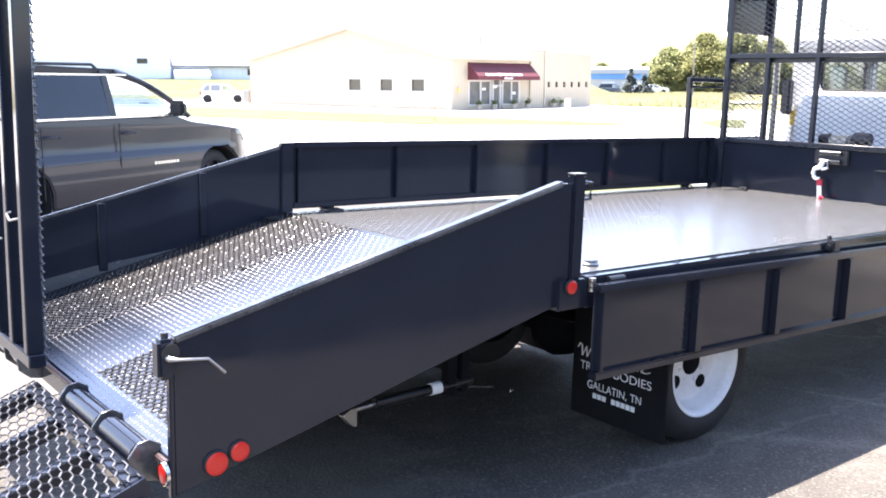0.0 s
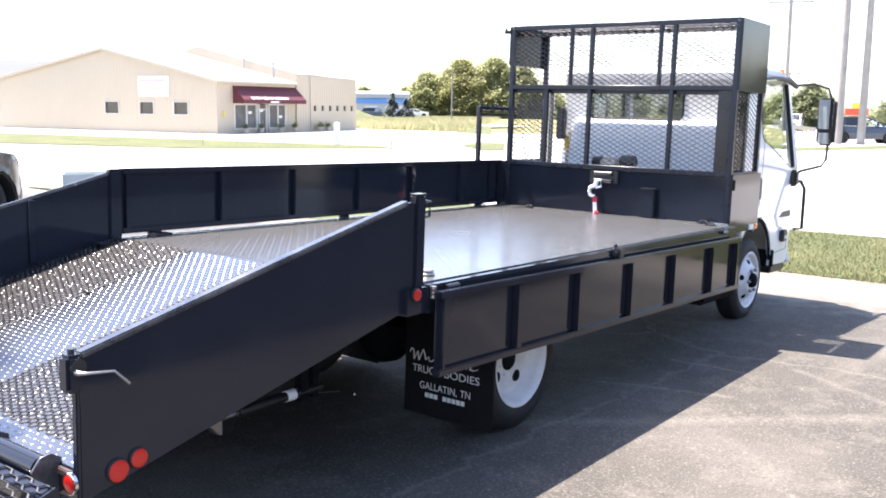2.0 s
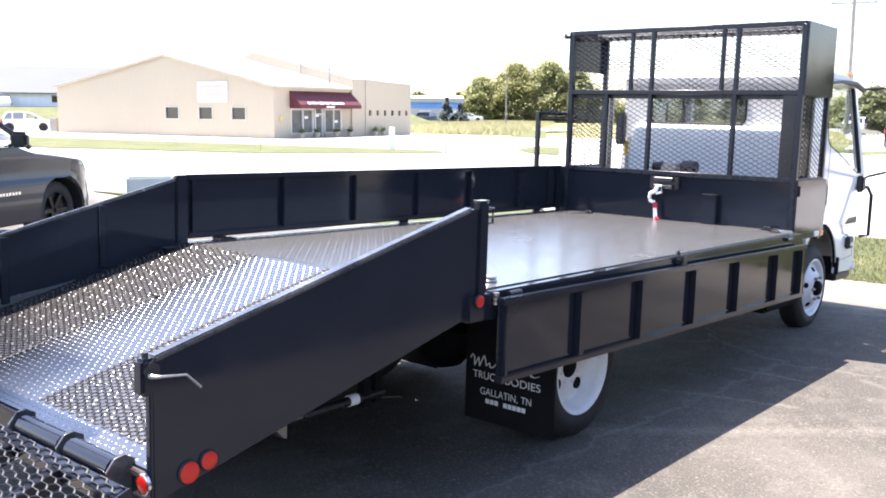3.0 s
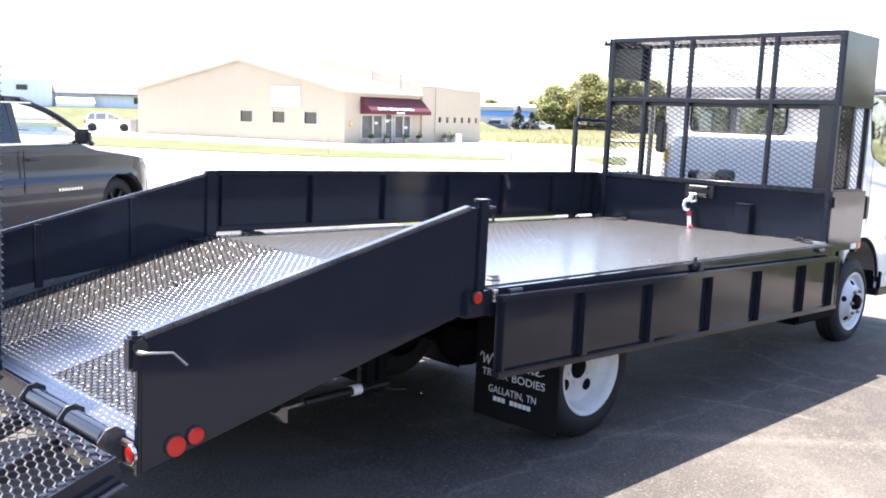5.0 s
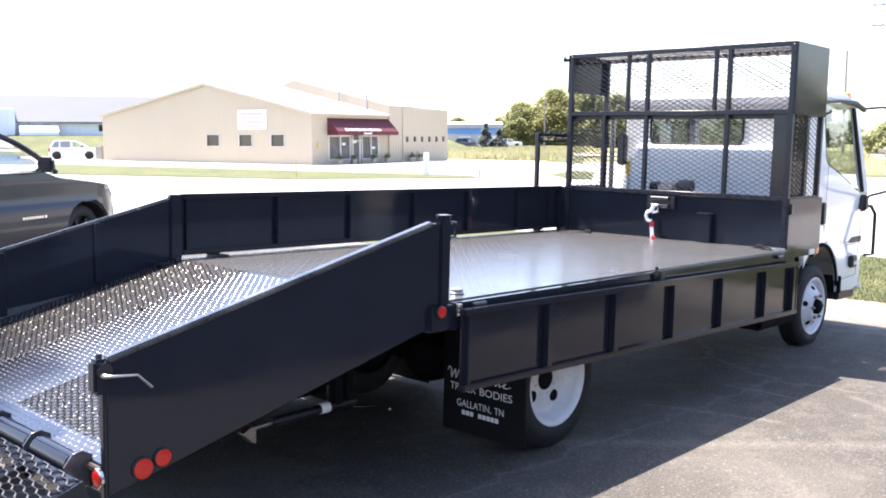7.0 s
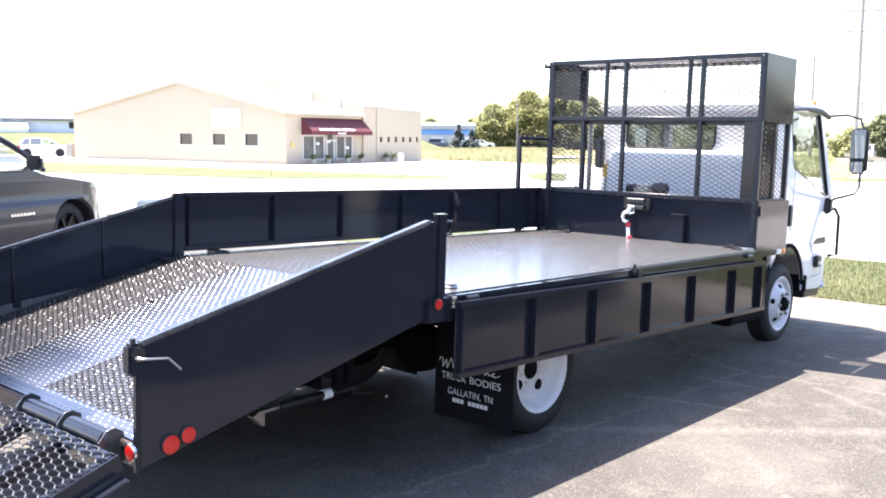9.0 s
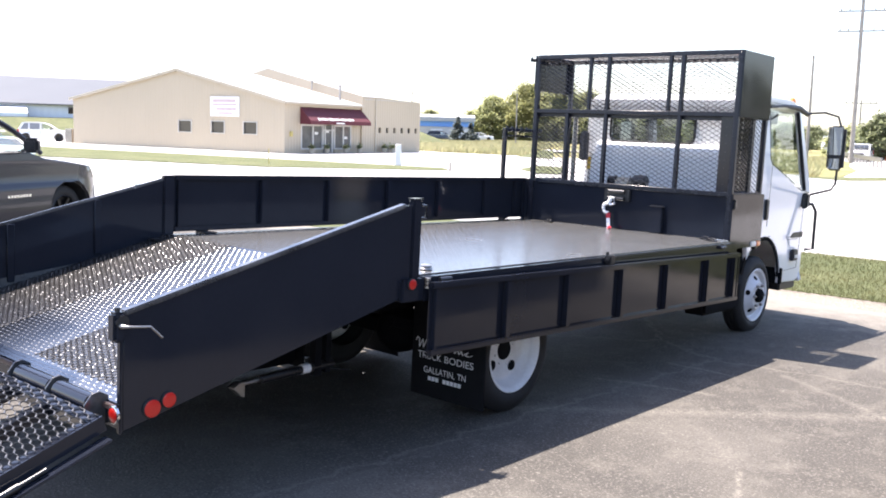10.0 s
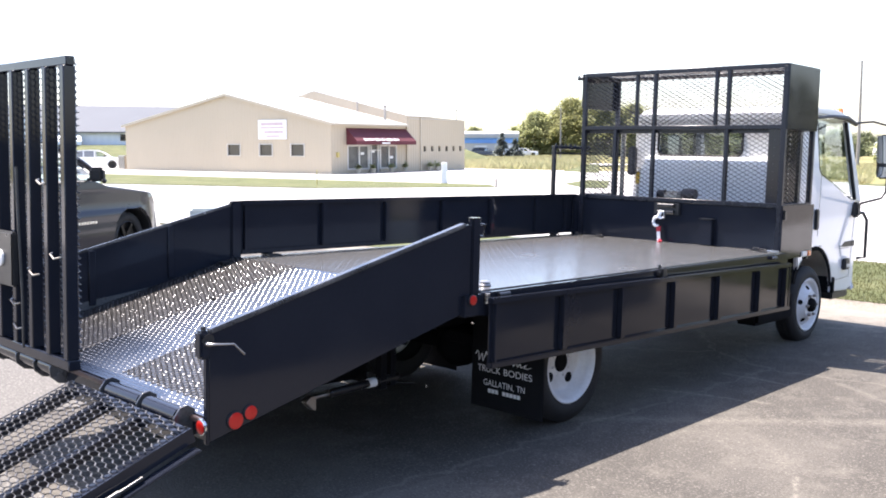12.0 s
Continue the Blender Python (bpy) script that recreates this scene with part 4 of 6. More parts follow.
# ---- wheels ----
def tyre_profile(R, w, rr, grooves):
    out = [(-w, rr), (-w * 0.98, rr + 0.05), (-w + 0.004, R - 0.06), (-w + 0.03, R - 0.012)]
    for g in grooves:
        out += [(-w / 2 + g - 0.006, R), (-w / 2 + g - 0.005, R - 0.011), (-w / 2 + g + 0.005, R - 0.011), (-w / 2 + g + 0.006, R)]
    return out + [(-0.03, R - 0.012), (-0.004, R - 0.06), (0.004, R - 0.09), (-0.002, rr + 0.04), (-0.012, rr + 0.012), (-0.02, rr)]


def rear_wheel(x, y, z, sx):
    """Deep-dish outer wheel of a pair: white rim, dark discs for hand holes, dark axle hub."""
    R, rr = 0.420, 0.262
    bm = bmesh.new()
    lathe(bm, tyre_profile(R, 0.22, rr, (-0.06, -0.02, 0.02, 0.06)), (x, y, z), 'x', 72, sx)
    tyre = part("wheel", bm, RUBBER, truck, "black tyre on a white dished steel wheel")
    bm = bmesh.new()
    lathe(bm, [(-0.016, rr + 0.004), (-0.004, rr + 0.020), (-0.001, rr + 0.012), (-0.012, rr - 0.006), (-0.045, rr - 0.018), (-0.065, rr - 0.022), (-0.078, rr - 0.036), (-0.098, rr - 0.042), (-0.110, rr - 0.056), (-0.112, rr - 0.075), (-0.108, 0.14), (-0.104, 0.12), (-0.104, 0.0)], (x, y, z), 'x', 72, sx)
    rim = part("rim", bm, RIM, tyre, "white deep-dish steel rim")
    # solid dark discs stand in for the shade inside the hand holes
    for k in range(4):
        a = math.tau * k / 4 - 0.91
        q = (y + 0.156 * math.cos(a), z + 0.156 * math.sin(a))
        bm = bmesh.new()
        tube(bm, [(x - sx * 0.118, *q), (x - sx * 0.1015, *q)], 0.037, 20)
        part("hole_disc", bm, CHASSIS, rim, "dark disc standing for a hand hole's shade")
    bm = bmesh.new()
    lathe(bm, [(-0.105, 0.072), (-0.098, 0.070), (-0.092, 0.062), (-0.088, 0.045), (-0.088, 0.0)], (x, y, z), 'x', 28, sx)
    part("hub", bm, CHASSIS, rim, "dark axle hub")
    for k in range(8):
        a = math.tau * k / 8
        q = (y + 0.100 * math.cos(a + 0.3), z + 0.100 * math.sin(a + 0.3))
        bm = bmesh.new()
        tube(bm, [(x - sx * 0.106, *q), (x - sx * 0.09, *q)], 0.010, 6)
        part("wheel_nut", bm, RIM, rim)
    return tyre


def front_wheel(x, y, z, sx):
    """Front wheel whose disc bulges outwards, with nuts, dark discs for hand holes and a dark hub."""
    R, rr = 0.400, 0.257
    bm = bmesh.new()
    lathe(bm, tyre_profile(R, 0.22, rr, (-0.055, 0.0, 0.055)), (x, y, z), 'x', 72, sx)
    tyre = part("wheel", bm, RUBBER, truck, "black tyre on a white steel wheel with wheel nuts")
    bm = bmesh.new()
    lathe(bm, [(-0.016, rr + 0.004), (-0.003, rr + 0.020), (0.003, rr + 0.012), (-0.006, rr - 0.006), (-0.045, rr - 0.022), (-0.05, rr - 0.035), (-0.03, rr - 0.055), (0.01, 0.155), (0.028, 0.14), (0.028, 0.085), (0.02, 0.07)], (x, y, z), 'x', 72, sx)
    rim = part("rim", bm, RIM, tyre, "white steel rim")
    # hand holes again painted as dark discs, not cut
    for k in range(5):
        a = math.tau * k / 5 + 0.4
        bm = bmesh.new()
        q = Vector((x + sx * -0.012, y + 0.176 * math.cos(a), z + 0.176 * math.sin(a)))
        n = Vector((sx * 1.0, 0.85 * math.cos(a), 0.85 * math.sin(a))).normalized()
        tube(bm, [q - n * 0.01, q + n * 0.004], 0.027, 16)
        part("hole_disc", bm, CHASSIS, rim, "dark disc standing for a hand hole's shade")
    for k in range(6):
        a = math.tau * k / 6
        c = (y + 0.112 * math.cos(a), z + 0.112 * math.sin(a))
        bm = bmesh.new()
        tube(bm, [(x + sx * 0.026, *c), (x + sx * 0.046, *c), (x + sx * 0.058, *c)], [0.017, 0.017, 0.010], 6)
        part("wheel_nut", bm, DULL, rim)
    bm = bmesh.new()
    lathe(bm, [(0.015, 0.075), (0.055, 0.068), (0.068, 0.055), (0.075, 0.0)], (x, y, z), 'x', 28, sx)
    part("hub_cap", bm, CHASSIS, rim)
    return tyre


RZ, FZ = 0.476, 0.468
for sx in (1, -1):
    rear_wheel(sx * 1.115, 1.262, RZ, sx)
    rear_wheel(sx * 0.82, 1.262, RZ, sx)
    front_wheel(sx * 0.97, 5.56, FZ, sx)
boxed("splash_guard", (0.76, 1.0, 4.34, 5.12, 0.375, 0.66), CHASSIS, truck, "black guard behind the front wheel", 0.03, 2)
boxed("front_axle", (-0.8, 0.8, 5.53, 5.64, FZ - 0.05, FZ + 0.05), CHASSIS, truck)
# far flaps, the second added: both sized to hide sunlit ground past the wheels
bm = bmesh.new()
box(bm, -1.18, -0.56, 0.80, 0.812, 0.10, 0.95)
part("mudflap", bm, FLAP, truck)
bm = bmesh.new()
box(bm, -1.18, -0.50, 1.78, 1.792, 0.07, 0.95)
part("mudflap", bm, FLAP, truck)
bm = bmesh.new()
box(bm, 0.56, 1.205, 0.815, 0.83, 0.158, 0.92)
bevel(bm, 0.004)
flap = part("mudflap", bm, FLAP, truck, "black rubber mudflap with white lettering")


def words(text, x0, x1, z, height, parent, name="lettering"):
    cu = bpy.data.curves.new(name, 'FONT')
    cu.body, cu.size, cu.extrude = text, 1.0, 0.0
    tmp = bpy.data.objects.new(name, cu)
    scene.collection.objects.link(tmp)
    bpy.context.view_layer.update()
    me = bpy.data.meshes.new_from_object(tmp.evaluated_get(bpy.context.evaluated_depsgraph_get()))
    bpy.data.objects.remove(tmp)
    co = np.array([v.co for v in me.vertices])
    lo, hi = co.min(0), co.max(0)
    for v in me.vertices:
        v.co = (x0 + (v.co.x - lo[0]) / (hi[0] - lo[0]) * (x1 - x0), 0.8125, z + (v.co.y - lo[1]) / (hi[1] - lo[1]) * height)
    me.materials.append(LETTER)
    ob = new(name, me)
    ob.parent = parent
    return ob


words("TRUCK", 0.622, 0.832, 0.417, 0.046, flap)
words("BODIES", 0.862, 1.112, 0.417, 0.046, flap)
words("GALLATIN,", 0.680, 0.955, 0.316, 0.050, flap)
words("TN", 0.980, 1.052, 0.324, 0.042, flap)
# the maker's script and web line as plain shapes
bm = bmesh.new()
script = [(0.60, 0.485), (0.612, 0.51), (0.628, 0.50), (0.632, 0.445), (0.66, 0.50), (0.668, 0.445), (0.70, 0.515), (0.712, 0.49), (0.72, 0.455), (0.742, 0.478), (0.748, 0.452), (0.768, 0.452), (0.79, 0.478), (0.80, 0.452), (0.818, 0.478), (0.826, 0.452), (0.85, 0.452), (0.875, 0.478), (0.885, 0.452), (0.91, 0.46), (0.955, 0.51), (0.945, 0.452), (0.975, 0.478), (0.985, 0.452), (1.005, 0.478), (1.015, 0.452), (1.06, 0.478), (1.04, 0.455), (1.07, 0.452), (1.10, 0.465)]
for a, b in zip(script, script[1:]):
    beam(bm, (a[0], 0.813, a[1] + 0.045), (b[0], 0.813, b[1] + 0.045), 0.004, 0.009, (0, 1, 0.01))
part("script_mark", bm, LETTER, flap)
for k in range(9):
    if k != 3:
        boxed("web_mark", (0.722 + k * 0.033, 0.748 + k * 0.033, 0.8115, 0.8145, 0.274, 0.301), LETTER, flap, bev=0)

# ---- cab ----
def cab_side(sx):
    """Door side: skin below the window, arch over the wheel, rear quarter and pillars."""
    arch = [(5.585 + 0.47 * math.cos(radians(a)), 0.60 + 0.47 * math.sin(radians(a))) for a in range(150, -10, -12)]
    poly = [(5.16, 1.0)] + arch + [(6.10, 0.56), (6.50, 0.545), (6.86, 0.56), (6.90, 1.00), (6.86, 1.40), (6.74, 1.55), (6.48, 1.545), (6.14, 1.67), (5.87, 1.765), (5.68, 1.825), (5.64, 1.88), (5.62, 2.36), (5.60, 2.44), (5.20, 2.44), (5.16, 2.36)]
    bm = bmesh.new()
    x0, x1 = (0.955, 1.0) if sx > 0 else (-1.0, -0.955)
    prism(bm, poly, 'x', x0, x1)
    bevel(bm, 0.012, 2, 50)
    for v in bm.verts:
        if v.co.z > 1.55:
            v.co.x -= sx * 0.075 * (v.co.z - 1.55) / 0.9
        if v.co.y > 6.45:
            v.co.x -= sx * 0.10 * ((v.co.y - 6.45) / 0.45) ** 2
    return part("cab_side", bm, WHITE, cab, "white cab side with wheel arch")



roof_bm = bmesh.new()
prism(roof_bm, [(5.16, 2.30), (5.16, 2.40), (5.24, 2.485), (5.45, 2.515), (6.12, 2.515), (6.36, 2.475), (6.53, 2.40), (6.50, 2.37), (6.34, 2.42), (5.6, 2.435), (5.25, 2.43), (5.2, 2.30)], 'x', -0.935, 0.935)
bevel(roof_bm, 0.02, 2, 30)
cab = part("cab", roof_bm, WHITE, truck, "white forward-control cab")
cab_side(1)
cab_side(-1)
# rear wall with its window opening
RW = (-0.65, 0.35, 1.985, 2.30)


def rounded(x0, x1, z0, z1, r, n=6):
    out = []
    for cx, cz, a0 in ((x1 - r, z1 - r, 0), (x0 + r, z1 - r, 90), (x0 + r, z0 + r, 180), (x1 - r, z0 + r, 270)):
        out += [(cx + r * math.cos(radians(a0 + 90 * k / n)), cz + r * math.sin(radians(a0 + 90 * k / n))) for k in range(n + 1)]
    return out


bm = bmesh.new()
hole = rounded(*RW, 0.075)
outer = []
ox0, ox1, oz0, oz1 = -0.945, 0.945, 1.0, 2.44
mx, mz = (RW[0] + RW[1]) / 2, (RW[2] + RW[3]) / 2
for x, z in hole:
    dx, dz = x - mx, z - mz
    k = min(((ox1 - mx) if dx > 0 else (mx - ox0)) / max(abs(dx), 1e-6), ((oz1 - mz) if dz > 0 else (mz - oz0)) / max(abs(dz), 1e-6))
    outer.append((mx + dx * k, mz + dz * k))
n = len(hole)
rings = [[bm.verts.new((x, y, z)) for x, z in loop] for loop, y in ((outer, 5.16), (hole, 5.16), (hole, 5.20), (outer, 5.20))]
for r0, r1 in zip(rings, rings[1:] + rings[:1]):
    for k in range(n):
        bm.faces.new((r0[k], r0[(k + 1) % n], r1[(k + 1) % n], r1[k]))
bmesh.ops.recalc_face_normals(bm, faces=bm.faces[:])
part("rear_wall", bm, WHITE, cab, "white cab rear wall")
bm = bmesh.new()
prism(bm, [(5.165, 1.05), (5.155, 1.06), (5.128, 1.45), (5.103, 1.72), (5.085, 1.90), (5.088, 1.94), (5.112, 1.972), (5.158, 1.984), (5.165, 1.984)], 'x', -0.86, 0.87)
bevel(bm, 0.03, 3, 50)
for v in bm.verts:
    # the sides draw in towards the top
    k = max(0.0, v.co.z - 1.55) / 0.43
    v.co.x *= 1 - 0.11 * k * k
part("rear_pressing", bm, WHITE, cab, "white rounded pressing on the cab back")
bm = bmesh.new()
prism(bm, rounded(RW[0] + 0.005, RW[1] - 0.005, RW[2] + 0.005, RW[3] - 0.005, 0.07), 'y', 5.175, 5.181)
rear_glass = part("rear_window", bm, TINTGLASS, cab, "grey tinted rear window glass")
rear_glass.visible_shadow = False
bm = bmesh.new()
tube(bm, [(x, 5.156, z) for x, z in hole + hole[:1]], 0.013, 8, False)
part("window_seal", bm, RUBBER, cab)
# front wall, windscreen and bumper
bm = bmesh.new()
prism(bm, [(6.84, 0.75), (6.92, 0.80), (6.93, 1.0), (6.89, 1.42), (6.76, 1.60), (6.72, 1.58), (6.83, 1.38), (6.86, 1.0)], 'x', -0.88, 0.88)
part("front_panel", bm, WHITE, cab)
bm = bmesh.new()
prism(bm, [(6.78, 0.52), (6.95, 0.54), (6.99, 0.62), (6.97, 0.76), (6.84, 0.78)], 'x', -0.98, 0.98)
bevel(bm, 0.02, 2)
for v in bm.verts:
    # the corners sweep back
    if v.co.y > 6.83:
        v.co.x *= 0.90
    v.co.y -= 0.05
part("bumper", bm, WHITE, cab, "white front bumper")
bm = bmesh.new()
prism(bm, [(6.775, 1.58), (6.52, 2.40), (6.515, 2.395), (6.765, 1.575)], 'x', -0.87, 0.87)
screen = part("windscreen", bm, GLASS, cab)
screen.visible_shadow = False
for sx in (1, -1):
    bm = bmesh.new()
    prism(bm, [(6.62, 1.53), (6.80, 1.50), (6.77, 1.62), (6.53, 2.40), (6.42, 2.43)], 'x', sx * 0.955 - 0.03, sx * 0.955 + 0.03)
    bevel(bm, 0.015, 2)
    for v in bm.verts:
        v.co.x -= sx * 0.075 * (v.co.z - 1.55) / 0.9
    part("pillar", bm, WHITE, cab, "white windscreen pillar")
    bm = bmesh.new()
    beam(bm, (sx * 0.985, 6.60, 1.545), (sx * 0.915, 6.40, 2.39), 0.035, 0.035)
    bevel(bm, 0.008, 2)
    part("window_channel", bm, RUBBER, cab, "black door window channel")
    bm = bmesh.new()
    prism(bm, [(5.655, 1.89), (5.69, 1.838), (5.88, 1.778), (6.145, 1.683), (6.48, 1.558), (6.585, 1.555), (6.385, 2.37), (5.64, 2.39)], 'x', sx * 0.945 - 0.003, sx * 0.945 + 0.003)
    for v in bm.verts:
        v.co.x -= sx * 0.06 * (v.co.z - 1.55) / 0.9
    pane = part("door_window", bm, GLASS, cab, "clear door glass")
    pane.visible_shadow = False
    bm = bmesh.new()
    tube(bm, [(sx * 0.945, 5.60, 2.40), (sx * 0.965, 5.9, 2.43), (sx * 0.985, 6.25, 2.425), (sx * 1.0, 6.46, 2.37)], [0.012, 0.018, 0.03, 0.026], 8)
    part("rain_visor", bm, PLASTIC, cab, "black wind visor")
    bm = bmesh.new()
    for a, b in (((5.64, 1.88), (5.625, 2.37)), ((5.64, 1.88), (5.68, 1.828)), ((5.68, 1.828), (5.87, 1.768)), ((5.87, 1.768), (6.14, 1.673)), ((6.14, 1.673), (6.48, 1.548)), ((6.48, 1.548), (6.58, 1.55))):
        beam(bm, (sx * (1.0 - 0.075 * (a[1] - 1.55) / 0.9), *a), (sx * (1.0 - 0.075 * (b[1] - 1.55) / 0.9), *b), 0.006, 0.006)
    part("window_seal", bm, RUBBER, cab)
    # door shut line, handle, indicator, wheel-arch trim, front flap
    for a, b in (((5.62, 1.18), (5.64, 1.88)), ((6.10, 0.68), (6.52, 0.70)), ((6.52, 0.70), (6.60, 1.45))):
        bm = bmesh.new()
        beam(bm, (sx * 0.9988, *a), (sx * 0.9988, *b), 0.003, 0.0032)
        part("door_gap", bm, RUBBER, cab)
    boxed("door_handle", (sx * 1.005 - 0.018, sx * 1.005 + 0.018, 5.525, 5.60, 1.25, 1.465), PLASTIC, cab, "black recessed door handle", 0.012, 2)
    lamp = boxed("side_indicator", (sx * 0.985 - 0.024, sx * 0.985 + 0.024, 6.40, 6.53, 0.775, 0.90), PLASTIC, cab, "clear indicator in a black surround", 0.012, 2)
    boxed("indicator_lens", (sx * 1.003 - 0.012, sx * 1.003 + 0.012, 6.42, 6.51, 0.80, 0.85), CLEARL, lamp, "clear lens", 0.008, 2)
    boxed("badge", (sx * 1.0 - 0.003, sx * 1.0 + 0.003, 6.22, 6.48, 1.044, 1.051), PLASTIC, cab, bev=0)
    boxed("badge", (sx * 1.0 - 0.003, sx * 1.0 + 0.003, 6.22, 6.48, 1.018, 1.024), PLASTIC, cab, bev=0)
    bm = bmesh.new()
    arch = [(sx * 0.985, 5.585 + 0.475 * math.cos(radians(a)), 0.60 + 0.475 * math.sin(radians(a))) for a in range(165, -6, -9)]
    for a, b in zip(arch, arch[1:]):
        beam(bm, a, b, 0.055, 0.014, (1, 0, 0))
    part("arch_trim", bm, CHASSIS, cab, "black wheel arch trim")
    boxed("arch_flap", (sx * 0.9 - 0.12, sx * 0.9 + 0.12, 6.06, 6.10, 0.55, 0.72), FLAP, cab, bev=0.006)
    boxed("step", (sx * 0.86 - 0.13, sx * 0.86 + 0.13, 6.12, 6.55, 0.47, 0.56), PLASTIC, cab, "black entry step", 0.015)
    # mirror on its arms, grab rail
    bm = bmesh.new()
    tube(bm, [(sx * 0.96, 6.45, 2.38), (sx * 1.15, 6.56, 2.40), (sx * 1.28, 6.60, 2.36), (sx * 1.32, 6.60, 2.25)], 0.012, 8)
    arm = part("mirror_arm", bm, PLASTIC, cab, "black tubular mirror arm")
    bm = bmesh.new()
    tube(bm, [(sx * 1.315, 6.60, 1.80), (sx * 1.31, 6.60, 1.64), (sx * 1.27, 6.60, 1.575), (sx * 1.06, 6.60, 1.51), (sx * 1.0, 6.60, 1.44)], 0.013, 8)
    part("lower_arm", bm, PLASTIC, arm)
    boxed("mirror_housing", (sx * 1.29 - 0.09, sx * 1.29 + 0.09, 6.55, 6.64, 1.785, 2.262), PLASTIC, arm, "tall black mirror housing", 0.035, 3)
    boxed("mirror_face", (sx * 1.285 - 0.075, sx * 1.285 + 0.075, 6.542, 6.548, 1.95, 2.25), MIRROR, arm, "mirror glass", 0.02)
    boxed("spot_mirror_face", (sx * 1.285 - 0.062, sx * 1.285 + 0.062, 6.541, 6.547, 1.80, 1.915), MIRROR, arm, bev=0.02)
    boxed("arm_mount", (sx * 1.0 - 0.03, sx * 1.0 + 0.05, 6.54, 6.64, 1.35, 1.52), PLASTIC, arm, bev=0.02, seg=2)
    bm = bmesh.new()
    tube(bm, [(sx * 1.0, 6.62, 1.40), (sx * 1.05, 6.70, 1.40), (sx * 1.08, 6.74, 1.32), (sx * 1.08, 6.75, 0.90), (sx * 0.99, 6.75, 0.885)], 0.019, 8)
    part("grab_rail", bm, PLASTIC, arm)
for x in (-0.86, -0.25, 0.0, 0.25, 0.86):
    bm = bmesh.new()
    prism(bm, [(6.26, 2.475), (6.36, 2.465), (6.335, 2.535), (6.285, 2.54)], 'x', x - 0.045, x + 0.045)
    bevel(bm, 0.008)
    part("clearance_lamp", bm, AMBER, cab, "amber roof lamp")
# black air duct at the cab's rear corner; pale blocks paint its highlights
duct = boxed("air_duct", (0.885, 1.0, 5.06, 5.155, 1.45, 2.36), PLASTIC, cab, "black air duct with painted pale highlights", 0.02, 3)
for k in range(9):
    boxed("duct_glint", (0.955, 0.968, 5.055, 5.061, 1.58 + k * 0.08, 1.612 + k * 0.08), DULL, duct, bev=0)
# interior
boxed("cab_floor", (-0.94, 0.94, 5.2, 6.8, 1.02, 1.08), PLASTIC, cab, bev=0)
for sx in (1, -1):
    boxed("seat_base", (sx * 0.5 - 0.26, sx * 0.5 + 0.26, 5.45, 5.95, 1.25, 1.42), SEAT, cab, bev=0.05, seg=3)
    boxed("seat_back", (sx * 0.5 - 0.25, sx * 0.5 + 0.25, 5.32, 5.45, 1.40, 2.0), SEAT, cab, bev=0.05, seg=3)
boxed("dashboard", (-0.9, 0.9, 6.35, 6.7, 1.30, 1.58), PLASTIC, cab, bev=0.04)
bm = bmesh.new()
wheel_c = Vector((-0.5, 6.2, 1.68))
ring = [wheel_c + Vector((0.21 * math.cos(k * math.tau / 24), 0.10 * math.sin(k * math.tau / 24), 0.18 * math.sin(k * math.tau / 24))) for k in range(25)]
tube(bm, ring, 0.014, 8, False)
tube(bm, [wheel_c, wheel_c + Vector((0, 0.25, -0.2))], 0.02, 8)
part("steering_wheel", bm, PLASTIC, cab)
boxed("sun_visor", (0.15, 0.75, 6.15, 6.28, 2.25, 2.38), SEAT, cab, bev=0.01)
# intake duct and hose behind the cab
bm = bmesh.new()
tube(bm, [(-1.06, 5.08, 1.3), (-1.06, 5.08, 2.30)], 0.028, 14)
part("intake_duct", bm, DULL, cab, "grey upright intake pipe")
boxed("intake_cap", (-0.99, -0.90, 5.06, 5.14, 1.76, 2.08), PLASTIC, cab, "black intake box", 0.015)
boxed("warning_sticker", (-0.925, -0.88, 5.150, 5.158, 1.66, 1.80), YELLOW, cab, "yellow warning sticker", 0)

# ---- parked vehicles ----
CARPAINT = material("dark_grey_metallic", (0.026, 0.0255, 0.033), 0.2, second=(0.020, 0.0196, 0.026), scale=1.2, fine=60, coat=0.25, ior=1.38)
WHITECAR = material("white_car_paint", (0.75, 0.75, 0.74), 0.2, second=(0.68, 0.68, 0.68), scale=2, fine=20, coat=0.8)
DARKCAR = material("dark_blue_car_paint", (0.03, 0.035, 0.05), 0.2, second=(0.025, 0.03, 0.04), scale=2, fine=20, coat=0.8)
GREYPANE_CAR = material("pale_reflecting_car_glass", (0.22, 0.23, 0.24), 0.08, second=(0.17, 0.18, 0.19), scale=1, fine=4)
ALLOY = material("alloy_wheel", (0.02, 0.02, 0.022), 0.4, metal=0.9, second=(0.07, 0.07, 0.07), scale=20, fine=60)


def arch_points(c, r, z, start, stop):
    n = 10
    return [(c + r * math.cos(radians(start + (stop - start) * k / n)), z + r * math.sin(radians(start + (stop - start) * k / n))) for k in range(n + 1)]


